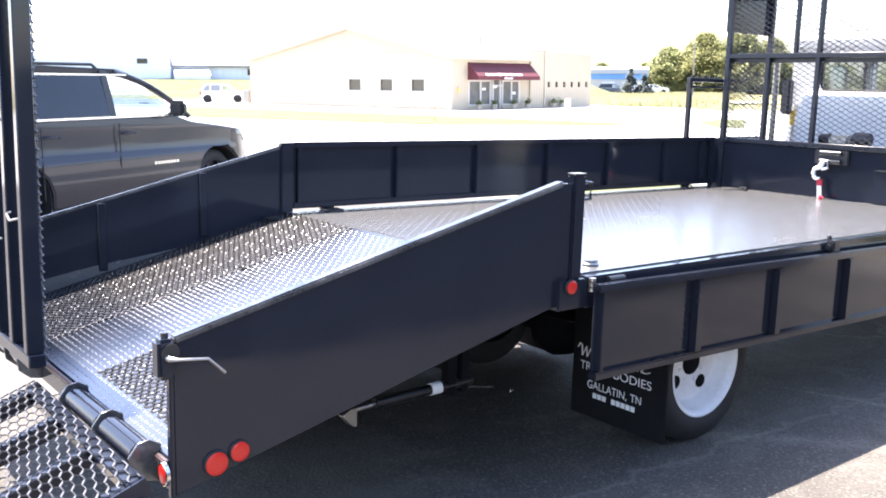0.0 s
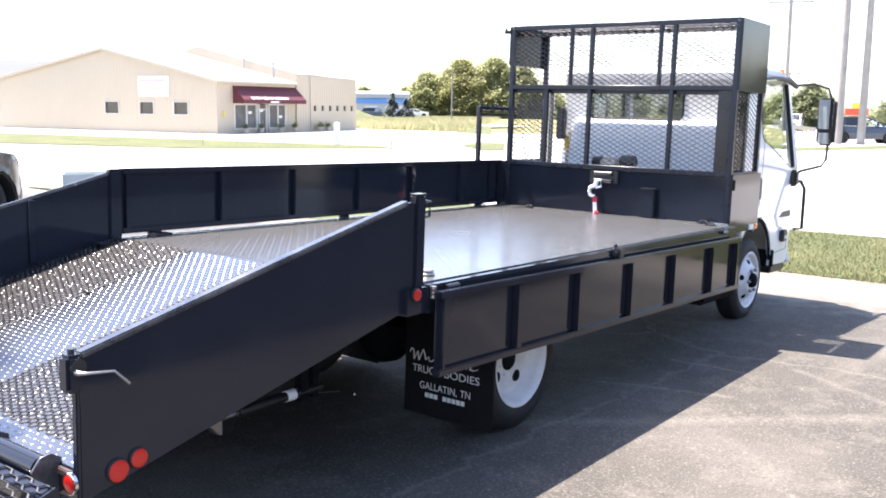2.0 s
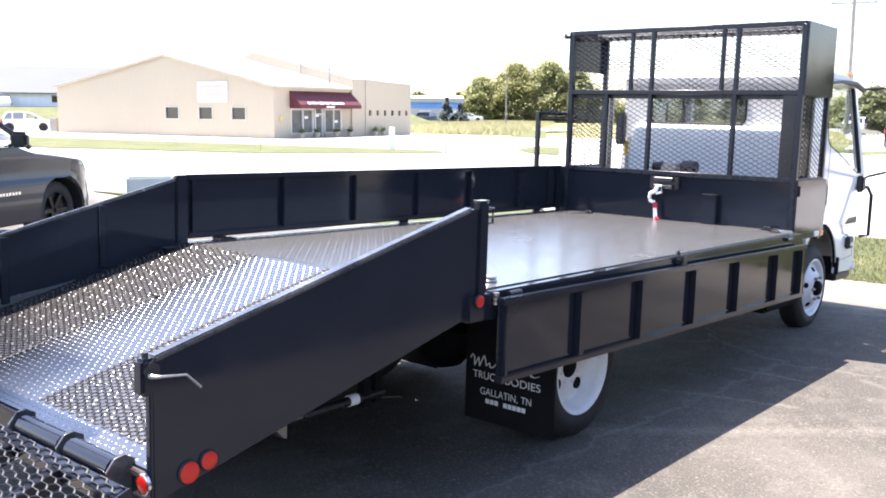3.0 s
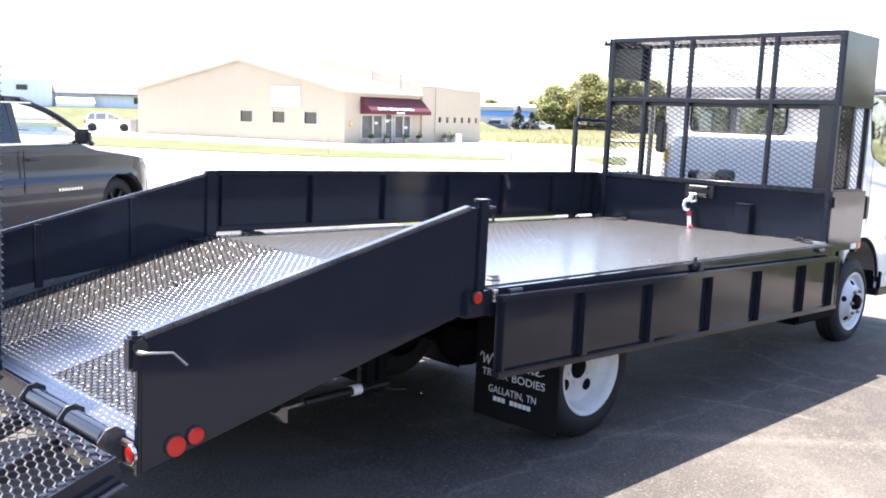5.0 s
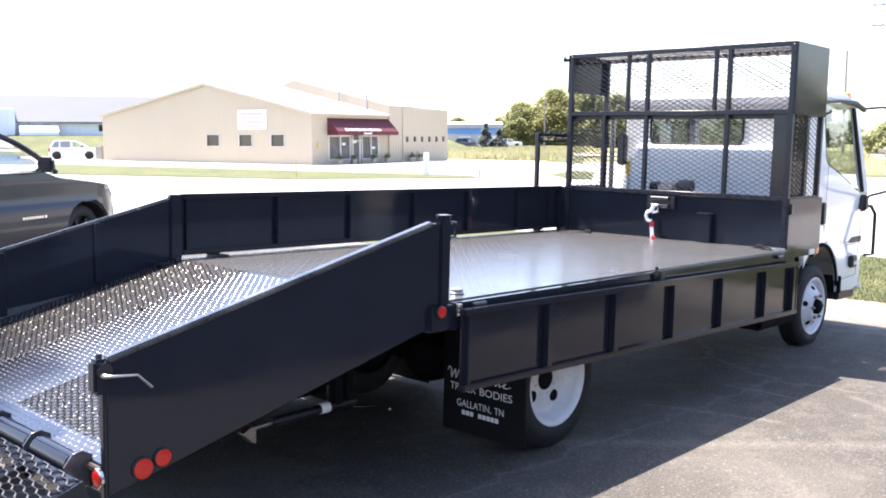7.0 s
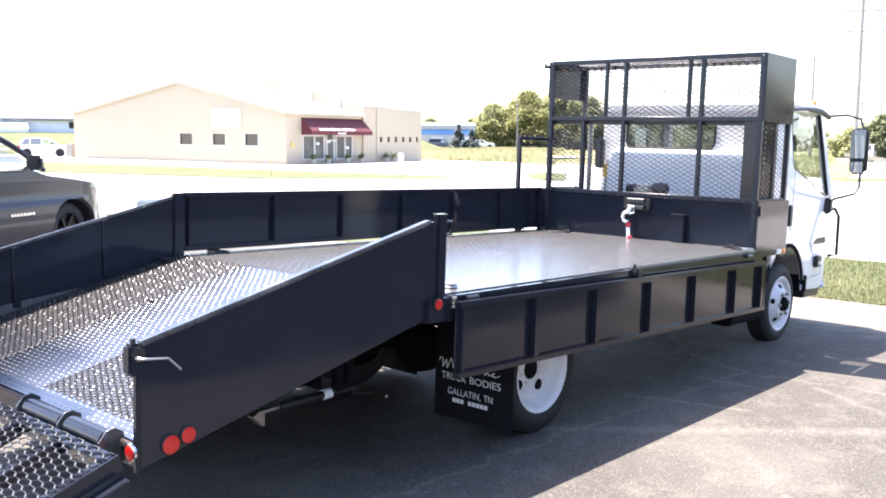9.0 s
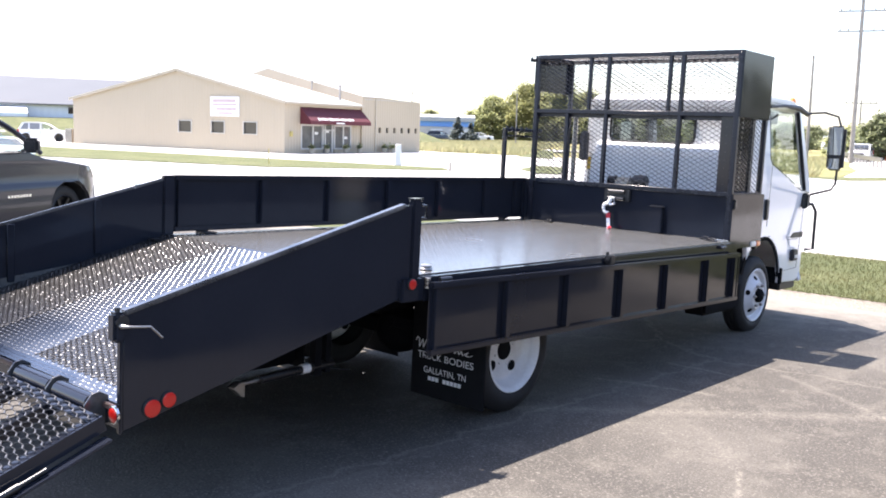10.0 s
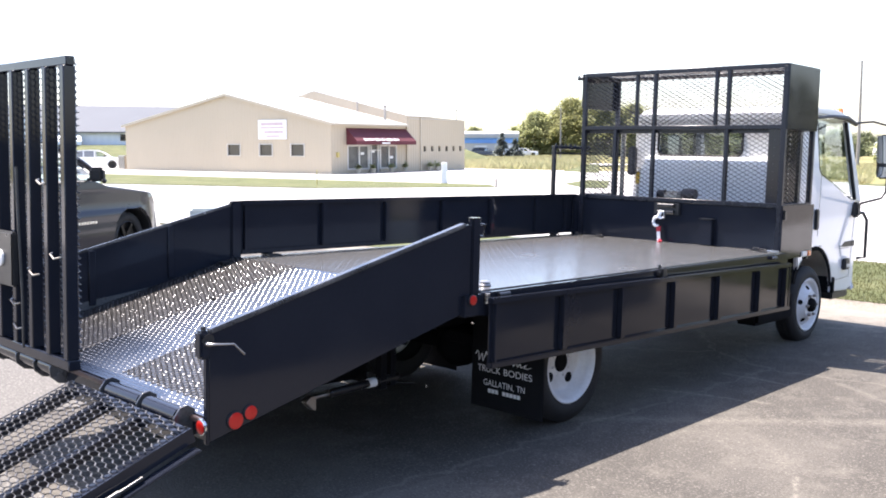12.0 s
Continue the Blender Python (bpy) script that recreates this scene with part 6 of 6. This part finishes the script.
for k in range(20):
    w, tall = (0.15, 0.11, 0.17, 0.13, 0.12)[k % 5], (0.25, 0.17, 0.17, 0.22, 0.17, 0.17, 0.25)[k % 7]
    bm = bmesh.new()
    beam(bm, (-0.90, at_y, 2.385), (-0.90, at_y + w, 2.385), 0.02, tall, (0.74, 0, 0.68))
    part("sign_bar", bm, SIGNWHITE, awning)
    at_y += w + (0.12 if k in (5, 11) else 0.055)
boxed("sign_bar", (-1.012, -1.0, 4.3, 5.2, 2.08, 2.18), SIGNWHITE, awning, bev=0)
boxed("sign_board", (4.25, 7.15, -0.08, -0.005, 2.42, 3.82), SIGNWHITE, front, "white sign board with faded print", 0.01)
for a, b, z0, z1 in ((4.6, 6.85, 3.42, 3.62), (4.5, 6.9, 3.20, 3.32), (4.55, 6.5, 2.86, 3.02), (4.9, 6.3, 2.58, 2.70)):
    boxed("print_bar", (a, b, -0.094, -0.084, z0, z1), SIGNINK, front, bev=0)
# roof of the front part
bm = bmesh.new()
for a, b in (((-0.25, EAVE - 0.02), (TOP, APEX + 0.03)), ((GW + 0.25, EAVE + 0.10), (TOP, APEX + 0.03))):
    prism(bm, [a, b, (b[0], b[1] + 0.12), (a[0], a[1] + 0.12)], 'y', -0.15, DEEP)
part("front_roof", bm, ROOFWHITE, shop, "white ribbed metal roof")
bm = bmesh.new()
beam(bm, (-0.27, -0.18, EAVE + 0.02), (TOP, -0.18, APEX + 0.07), 0.05, 0.2)
beam(bm, (GW + 0.27, -0.18, EAVE + 0.14), (TOP, -0.18, APEX + 0.07), 0.05, 0.2)
beam(bm, (-0.28, -0.1, EAVE + 0.02), (-0.28, DEEP, EAVE + 0.02), 0.1, 0.14)
part("fascia", bm, TANTRIM, shop)
bm = bmesh.new()
box(bm, GW - T, GW, T, DEEP, 0, EAVE + 0.1)
part("back_side_wall", bm, TAN, shop)
# taller rear part
bm = bmesh.new()
R0, R1 = DEEP, 15.95
prism(bm, [(-0.12, 0), (19, 0), (19, 4.2), (9.6, 6.36), (-0.12, 4.22)], 'y', R0, R0 + T)
prism(bm, [(-0.12, 0), (19, 0), (19, 4.0), (-0.12, 3.95)], 'y', R1 - T, R1)
part("rear_gable", bm, TAN, shop, "tan gable of the taller rear part")
bm = bmesh.new()
SW = [10.37 + 0.966 * i for i in range(6)]
cut = [R0 + T] + [v for s in SW for v in (s, s + 0.32)] + [R1 - T]
prism(bm, [(R0 + T, 0), (R1 - T, 0), (R1 - T, 1.5), (R0 + T, 1.5)], 'x', -0.12, T)
prism(bm, [(R0 + T, 1.9), (R1 - T, 1.9), (R1 - T, 4.0), (R0 + T, 4.22)], 'x', -0.12, T)
for a, b in zip(cut[0::2], cut[1::2]):
    prism(bm, [(a, 1.5), (b, 1.5), (b, 1.9), (a, 1.9)], 'x', -0.12, T)
rear_side = part("rear_side_wall", bm, TAN, shop)
for s in SW:
    bm = bmesh.new()
    box(bm, 0.0, 0.02, s, s + 0.32, 1.5, 1.9)
    part("small_window", bm, DARKGLASS, rear_side)
bm = bmesh.new()
box(bm, -0.20, -0.125, 9.9, 10.02, 0.0, 4.1)
part("downpipe", bm, TANTRIM, rear_side)
bm = bmesh.new()
for a, b in (((-0.2, 4.15), (9.6, 6.37)), ((19.1, 4.15), (9.6, 6.37))):
    prism(bm, [a, b, (b[0], b[1] + 0.06), (a[0], a[1] + 0.06)], 'y', R0 + 0.02, R1 - 1.5)
box(bm, -0.16, 19, R0 + 0.3, R1 + 0.02, 3.98, 4.02)
part("rear_roof", bm, ROOFWHITE, shop)
for px_, py_, z0, z1, rad in ((14.0, 1.0, 5.1, 6.0, 0.05), (1.3, 7.4, 3.5, 5.0, 0.09), (-0.1 + 0.3, 15.2, 4.0, 4.9, 0.05), (4.6, 8.0, 4.2, 5.4, 0.06)):
    bm = bmesh.new()
    tube(bm, [(px_, py_, z0), (px_, py_, z1 - 0.15), (px_, py_, z1 - 0.15), (px_, py_, z1)], [rad, rad, rad * 1.5, rad * 1.5], 10)
    part("vent_pipe", bm, DULL, shop)
boxed("meter_box", (-0.15, 0.0, 0.50, 0.70, 1.15, 1.5), PALEYELLOW, side_wall, "small yellow utility plate", 0.01)

# plants in pots by the shop front
def leaf_material(name, color, second):
    """Leaves: part of the light passes through them."""
    m = material(name, color, 0.65, second=second, scale=0.5, fine=4, per_object=0.15)
    nt = m.node_tree
    b = nt.nodes["Principled BSDF"]
    tr, mx = nt.nodes.new("ShaderNodeBsdfTranslucent"), nt.nodes.new("ShaderNodeMixShader")
    src = b.inputs["Base Color"].links[0].from_socket
    nt.links.new(src, tr.inputs[0])
    mx.inputs[0].default_value = 0.78
    nt.links.new(b.outputs[0], mx.inputs[1])
    nt.links.new(tr.outputs[0], mx.inputs[2])
    nt.links.new(mx.outputs[0], nt.nodes["Material Output"].inputs[0])
    return m


# LEAF, LEAFYELLOW and LEAFDARK are lightened to stand in for distant haze
LEAF = leaf_material("leaf_green", (0.33, 0.35, 0.175), (0.40, 0.41, 0.225))
LEAFDARK = leaf_material("dark_conifer_green", (0.16, 0.19, 0.175), (0.20, 0.23, 0.215))
LEAFDEEP = leaf_material("deep_leaf_green", (0.17, 0.195, 0.105), (0.22, 0.24, 0.14))
LEAFYELLOW = leaf_material("yellowing_leaf", (0.36, 0.37, 0.16), (0.42, 0.415, 0.21))
BARK = material("tree_bark", (0.10, 0.08, 0.06), 0.9, second=(0.06, 0.05, 0.04), scale=3, fine=30, bump=0.6, bump_dist=0.03)


def leaves(name, centers, radii, per, size, mat, parent, rng, flat_y=1.0):
    """Many small leaf faces round clump centres, denser towards each clump's skin."""
    verts, faces = [], []
    for c, r in zip(centers, radii):
        for _ in range(per):
            d = Vector((rng.gauss(0, 1), rng.gauss(0, 1), rng.gauss(0, 1)))
            d.normalize()
            p = Vector(c) + Vector((d.x, d.y, d.z * 0.8)) * r * (0.15 + abs(rng.gauss(0, 0.62)))
            n = (d * 0.3 + Vector((rng.gauss(0, 0.5), rng.gauss(0, 0.5), 0.8))).normalized()
            a = n.cross(Vector((rng.gauss(0, 1), rng.gauss(0, 1), rng.gauss(0, 1))))
            if a.length < 0.05:
                continue
            a.normalize()
            b = n.cross(a)
            s = size * (0.6 + 0.8 * rng.random())
            k = len(verts)
            verts += [p - a * s, p + b * s * 0.55, p + a * s, p - b * s * 0.55]
            faces.append((k, k + 1, k + 2, k + 3))
    me = bpy.data.meshes.new(name)
    me.from_pydata([tuple(v) for v in verts], [], faces)
    me.materials.append(mat)
    ob = new(name, me)
    ob.parent = parent
    return ob


def tree(x, y, tall, spread, mat, seed, label, trunk=0.3, z=0.0, clumps=34, per=70, leaf=0.33, low=0.22):
    rng = random.Random(seed)
    root = thing("tree", label, "tree", pose(x, y, z), group="far trees")
    bm = bmesh.new()
    tips = []
    tube(bm, [(0, 0, -0.1), (rng.uniform(-0.1, 0.1), 0.05, tall * 0.2), (rng.uniform(-0.3, 0.3), rng.uniform(-0.2, 0.2), tall * 0.5), (rng.uniform(-0.4, 0.4), 0, tall * 0.85)], [trunk, trunk * 0.8, trunk * 0.5, trunk * 0.12], 10)
    for k in range(9):
        a = k * 2.4 + rng.random()
        h = tall * (low + 0.06 + 0.055 * k)
        r = spread * (0.85 - 0.06 * k)
        e = (r * math.cos(a), r * math.sin(a), h + tall * 0.16)
        tube(bm, [(0, 0, h), (e[0] * 0.5, e[1] * 0.5, h + tall * 0.06), e], [trunk * 0.4, trunk * 0.25, trunk * 0.06], 6)
        tips.append(e)
    part("trunk", bm, BARK, root)
    cs, rs = [], []
    for k in range(clumps):
        u = rng.random()
        h = tall * (low + (1 - low) * u)
        w = spread * (0.55 + 0.6 * math.sin(math.pi * min(1, u * 0.8 + 0.15))) * math.sqrt(max(0.08, 1 - u ** 2.6))
        a = rng.random() * math.tau
        q = math.sqrt(rng.random())
        cs.append((w * q * math.cos(a), w * q * math.sin(a), h - tall * 0.06))
        rs.append(spread * rng.uniform(0.14, 0.38))
    leaves("crown", cs, rs, per, leaf, mat, root, rng)
    return root


for i, (s, r) in enumerate(((2.2, 0.35), (3.8, 0.3), (5.9, 0.32), (7.5, 0.35), (10.6, 0.45), (11.6, 0.4))):
    r *= 0.7
    root = thing("potted_plant", "small green potted plant at the shop wall", "plant", SHOP @ pose(-0.55, s, 0), group="potted plants")
    bm = bmesh.new()
    lathe(bm, [(0.0, 0.0), (0.0, 0.16), (0.32, 0.22), (0.34, 0.2), (0.30, 0.18), (0.28, 0.0)], (0, 0, 0), 'z', 14)
    part("pot", bm, TANTRIM, root)
    leaves("foliage", [(0, 0, 0.5), (0.15, 0.1, 0.42), (-0.12, -0.1, 0.45)], [r, r * 0.7, r * 0.7], 50, 0.09, LEAF, root, random.Random(40 + i))

# ---- the long shed behind, on a grass bank ----
bank_l, bank_r = Vector((-103.5, 8.0)), Vector((-82.0, 62.0))
along = (bank_r - bank_l).normalized()
back = Vector((-along.y, along.x))


def band(name, offs, mat, label):
    bm = bmesh.new()
    rows = [[bm.verts.new((*(p + back * o), z)) for o, z in offs] for p in (bank_l - along * 40, bank_l, (bank_l + bank_r) / 2, bank_r, bank_r + along * 25)]
    for u, w in zip(rows, rows[1:]):
        for k in range(len(offs) - 1):
            bm.faces.new((u[k], u[k + 1], w[k + 1], w[k]))
    return solid(name, bm, mat, label, "ground", kind="structure")


band("grass_bank", [(-6, -0.05), (0, 0.15), (6, 1.0), (12, 2.0), (60, 2.1)], LAWN, "green grass bank rising to the shed")
SHED = Matrix.Translation((*(bank_l + back * 17 - along * 30), 2.05)) @ Matrix(((along.x, back.x, 0), (along.y, back.y, 0), (0, 0, 1))).to_4x4()
shed = thing("long_shed", "long pale blue metal shed with grey roof", "building", SHED)
SL = 108.0
bm = bmesh.new()
box(bm, 0, SL, 0, 0.3, 0, 1.6)
box(bm, 0, SL, 23.7, 24, 0, 1.6)
prism(bm, [(0, 0), (24, 0), (24, 1.6), (12, 5.0), (0, 1.6)], 'x', -0.3, 0)
prism(bm, [(0, 0), (24, 0), (24, 1.6), (12, 5.0), (0, 1.6)], 'x', SL, SL + 0.3)
part("wall", bm, GREYWALL, shed, "pale blue metal wall")
bm = bmesh.new()
prism(bm, [(-0.6, 1.46), (12, 5.03), (12, 5.18), (-0.6, 1.6)], 'x', -0.5, SL + 0.5)
prism(bm, [(24.6, 1.46), (12, 5.03), (12, 5.18), (24.6, 1.6)], 'x', -0.5, SL + 0.5)
part("roof", bm, GREYROOF, shed, "blue-grey ribbed roof")
boxed("shed_window", (70.2, 71.0, -0.06, -0.01, 0.5, 1.3), DARKGLASS, shed, "dark shed window", 0)
bm = bmesh.new()
prism(bm, [(-3.0, 0.0), (0, 0.0), (0, 1.3), (-3.0, 0.45)], 'x', 61.4, 65.6)
part("lean_to", bm, GREYWALL, shed, "low pale lean-to")
bm = bmesh.new()
prism(bm, [(-2.9, 0.02), (-0.05, 0.02), (-0.05, 1.25), (-2.9, 0.42)], 'x', 65.6, 65.66)
part("lean_to_end", bm, DARKGLASS, shed, "dark triangular sheet over the lean-to's end")
bm = bmesh.new()
box(bm, 40.0, 61.0, -1.5, 7.0, 0.0, 3.1)
bevel(bm, 0.05)
annex = part("annex", bm, GREYWALL, shed, "pale flat-roofed annex")
boxed("louvre", (57.2, 58.4, -1.56, -1.5, 1.8, 2.4), DARKGLASS, annex, "dark wall louvre", 0)

# ---- the blue building, trees and poles in the distance ----
BLD = facing(-97.8, 105.5, 0.0, -0.66, 0.75)
blue = thing("blue_building", "low bright blue and white building far off", "building", BLD)
bm = bmesh.new()
box(bm, -1, 9, 0, 10, 0.0, 2.25)
part("wall", bm, FRAMEWHITE, blue, "pale lower wall")
bm = bmesh.new()
box(bm, -1.1, 9.1, -0.1, 10.1, 2.25, 3.1)
part("band", bm, BLUE, blue, "bright blue cladding band")
bm = bmesh.new()
box(bm, -1.3, 9.3, -0.4, 10.3, 3.1, 3.75)
prism(bm, [(-0.4, 3.75), (10.3, 3.75), (5, 4.2)], 'x', -1.3, 9.3)
part("roof", bm, ROOFWHITE, blue, "white roof band")
for a in (2.3, 6.2):
    boxed("garage_door", (a, a + 1.9, -0.06, 0.0, 0.0, 1.9), SIGNWHITE, blue, "white roller door", 0)

TREES = [(-101.0, 129.0, 7.9, 4.0, LEAF), (-96.5, 133.0, 10.2, 5.4, LEAFYELLOW), (-91.5, 136.0, 10.6, 5.2, LEAF), (-87.0, 138.0, 9.0, 4.4, LEAF), (-84.0, 143.0, 5.0, 4.4, LEAF), (-79.0, 146.0, 4.6, 4.4, LEAFYELLOW),
         (-104.5, 127.0, 5.2, 3.2, LEAF), (-72.0, 150.0, 4.4, 4.2, LEAF), (-110.0, 122.0, 5.2, 3.6, LEAF), (-118.0, 120.0, 6.0, 4.2, LEAF), (-124.0, 112.0, 6.2, 4.3, LEAF),
         (-24.2, 93.0, 4.4, 2.6, LEAFDEEP), (-16.5, 98.0, 4.6, 3.3, LEAFDEEP), (-27.0, 103.0, 4.0, 2.8, LEAFDEEP), (-33.5, 112.0, 3.2, 3.1, LEAF), (-14.0, 100.0, 4.5, 3.4, LEAFDEEP), (-8.0, 104.0, 5.2, 3.8, LEAFDEEP), (-60.0, 172.0, 4.0, 4.2, LEAFDEEP), (-50.0, 135.0, 3.5, 3.6, LEAFDEEP), (-60.0, 145.0, 3.9, 3.8, LEAFDEEP),
         # the last four stand out of view, added for the cage panel to reflect
         (6.0, 62.0, 4.6, 3.4, LEAFDEEP), (12.0, 58.0, 5.6, 3.8, LEAFDEEP), (18.5, 60.0, 5.0, 3.8, LEAFDEEP), (25.0, 57.0, 6.0, 4.2, LEAFDEEP)]
for i, (x, y, h, s, mat) in enumerate(TREES):
    tree(x, y, h, s, mat, 100 + i, "yellow-green leafy tree with a broad crown" if mat is LEAFYELLOW else "leafy green roadside tree with an uneven crown", clumps=230 if h > 7 else 90, per=130 if h > 7 else 90, leaf=0.20 if h > 7 else 0.17, low=0.06)
# conifers by the blue building
for i, (x, y, h, s) in enumerate(((-86.6, 102.6, 3.9, 1.5), (-85.2, 103.9, 2.9, 1.5))):
    root = thing("conifer", "dark blue-green conifer before the blue building", "tree", pose(x, y, 0), group="conifers")
    bm = bmesh.new()
    tube(bm, [(0, 0, -0.1), (0, 0, h * 0.9)], [0.14, 0.03], 8)
    part("trunk", bm, BARK, root)
    rng = random.Random(7 + i)
    cs, rs = [], []
    for k in range(60):
        u = rng.random() ** 1.4
        a = rng.random() * math.tau
        cs.append((s * (1 - u) * 0.75 * math.cos(a), s * (1 - u) * 0.75 * math.sin(a), h * (0.06 + 0.9 * u)))
        rs.append(s * (0.30 - 0.18 * u))
    leaves("crown", cs, rs, 34, 0.2, LEAFDARK, root, rng)


def utility_pole(x, y, tall, r, arms=(), label="tall weathered wooden utility pole"):
    root = thing("utility_pole", label, "pole", pose(x, y, -0.01), group="utility poles")
    bm = bmesh.new()
    tube(bm, [(0, 0, 0), (0.02, 0, tall * 0.5), (0, 0, tall)], [r, r * 0.86, r * 0.66], 14)
    part("shaft", bm, POLE, root)
    for z in arms:
        bm = bmesh.new()
        beam(bm, (-1.7, -0.6, z), (1.7, 0.6, z), 0.12, 0.12)
        arm = part("crossarm", bm, POLE, root)
        for q in (-1.5, -0.9, 0.9, 1.5):
            bm = bmesh.new()
            tube(bm, [(q, q * 0.35, z + 0.05), (q, q * 0.35, z + 0.14), (q, q * 0.35, z + 0.25)], [0.04, 0.07, 0.03], 8)
            part("insulator", bm, DULL, arm)


utility_pole(-11.35, 54.7, 14.0, 0.24)
utility_pole(-10.15, 55.0, 14.0, 0.23)
utility_pole(-21.7, 77.0, 14.9, 0.19, (10.7, 12.3, 14.2))
utility_pole(-26.7, 80.5, 9.2, 0.15)
utility_pole(-31.9, 110.0, 6.5, 0.12, (6.1,))
utility_pole(-67.8, 92.0, 6.6, 0.10, label="slim pale lamp post before the trees")

# small posts, sign, guard rail, red building far right
bm = bmesh.new()
prism(bm, [(-0.17, 0), (0.17, 0), (0.14, 1.1), (-0.12, 1.1)], 'y', -0.12, 0.12)
bevel(bm, 0.02)
solid("marker_post", bm, SIGNWHITE, "white roadside marker post on the forecourt", "post", pose(-29.5, 31.5, 0, 0, 0, 40))
ac = thing("air_conditioner", "grey outdoor air-conditioning unit by the tan building", "machine", SHOP @ pose(GW + 1.0, 0.6, 0))
boxed("casing", (-0.45, 0.45, -0.4, 0.4, 0.0, 1.15), DULL, ac, bev=0.03, seg=2)
for k in range(7):
    boxed("slat", (-0.40, 0.40, -0.42, -0.403, 0.16 + k * 0.13, 0.20 + k * 0.13), PLASTIC, ac, bev=0)
bm = bmesh.new()
tube(bm, [(0, 0, 0), (0, 0, 0.42)], 0.06, 10)
solid("bollard", bm, DULL, "short grey metal bollard by the road", "post", pose(-24.1, 29.45, 0))
bm = bmesh.new()
tube(bm, [(0, 0, 0), (0, 0, 0.75)], 0.025, 8)
solid("survey_stake", bm, PALEYELLOW, "thin yellow stake in the grass strip", "post", pose(-32.2, 25.2, 0.02))
bm = bmesh.new()
box(bm, -0.42, 0.42, -0.35, 0.35, 0, 0.60)
bevel(bm, 0.04, 2)
solid("utility_box", bm, BOXGREEN, "pale grey-green utility box on the lot", "box", facing(-11.25, 6.1, 0.19, -0.87, 0.5))
guard = thing("guard_rail", "grey metal guard rail along the far road", "rail", facing(-15.6, 64.5, 0, -0.41, 0.91))
bm = bmesh.new()
box(bm, -0.03, 0.03, 0, 26, 0.45, 0.75)
part("beam", bm, DULL, guard)
for k in range(14):
    boxed("post", (0.03, 0.13, k * 2.0, k * 2.0 + 0.12, 0, 0.75), DULL, guard, bev=0)
REDWALL = material("orange_red_paint", (0.55, 0.07, 0.03), 0.6, second=(0.45, 0.05, 0.02), scale=1, fine=10)
diner = thing("red_kiosk", "low red and yellow roadside building far off", "building", facing(-19.3, 89.0, 0, -0.3, 0.95))
boxed("wall", (-0.5, 1.2, 0, 2, 0, 1.5), TAN, diner, bev=0)
boxed("roof_band", (-0.6, 1.3, -0.3, 2.3, 1.5, 2.1), REDWALL, diner, "orange-red roof band", 0)
boxed("sign", (-0.1, 0.8, -0.36, -0.3, 2.1, 2.6), YELLOW, diner, bev=0)


# ---- grass blades ----
def blades(name, count, spot, tall, wide, mat, label, seed):
    rng = random.Random(seed)
    verts, faces = [], []
    while len(faces) < count:
        p = spot(rng)
        if p is None:
            continue
        a = rng.random() * math.tau
        h = tall * (0.5 + rng.random())
        lean = (rng.gauss(0, 0.35) * h, rng.gauss(0, 0.35) * h)
        k = len(verts)
        dx, dy = math.cos(a) * wide, math.sin(a) * wide
        verts += [(p[0] - dx, p[1] - dy, p[2]), (p[0] + dx, p[1] + dy, p[2]), (p[0] + lean[0], p[1] + lean[1], p[2] + h)]
        faces.append((k, k + 1, k + 2))
    me = bpy.data.meshes.new(name)
    me.from_pydata(verts, [], faces)
    me.materials.append(mat)
    return tagged(new(name, me), label, "grass", kind="stuff")


GRASS = leaf_material("grass_blades", (0.080, 0.090, 0.035), (0.19, 0.160, 0.080))
STRAW = leaf_material("dry_grass", (0.38, 0.34, 0.20), (0.25, 0.29, 0.12))
blades("verge_grass", 60000, lambda g: (g.uniform(-5.5, 8.5), 8.1 + 4.25 * g.random() ** 1.2, 0.02), 0.045, 0.005, GRASS, "short mown grass with dry straw tips", 3)


def meadow_spot(g):
    x, y = g.uniform(-92, -34), g.uniform(55.5, 120)
    if y < 55.5 or x < -0.92 * y or x > -0.62 * y - 5:
        return None
    return x, y, -0.06


blades("meadow_grass", 60000, meadow_spot, 0.36, 0.05, STRAW, "tall dry meadow grass, tan and green", 5)


def island_spot(g):
    y = g.uniform(45, 92)
    return g.uniform(-12.0 - 0.36 * (y - 44) - 12 * min(1, (y - 44) / 12), -12.4 - 0.33 * (y - 44)), y, 0.01


blades("island_grass", 12000, island_spot, 0.22, 0.04, STRAW, "dry tan grass beside the far road", 9)
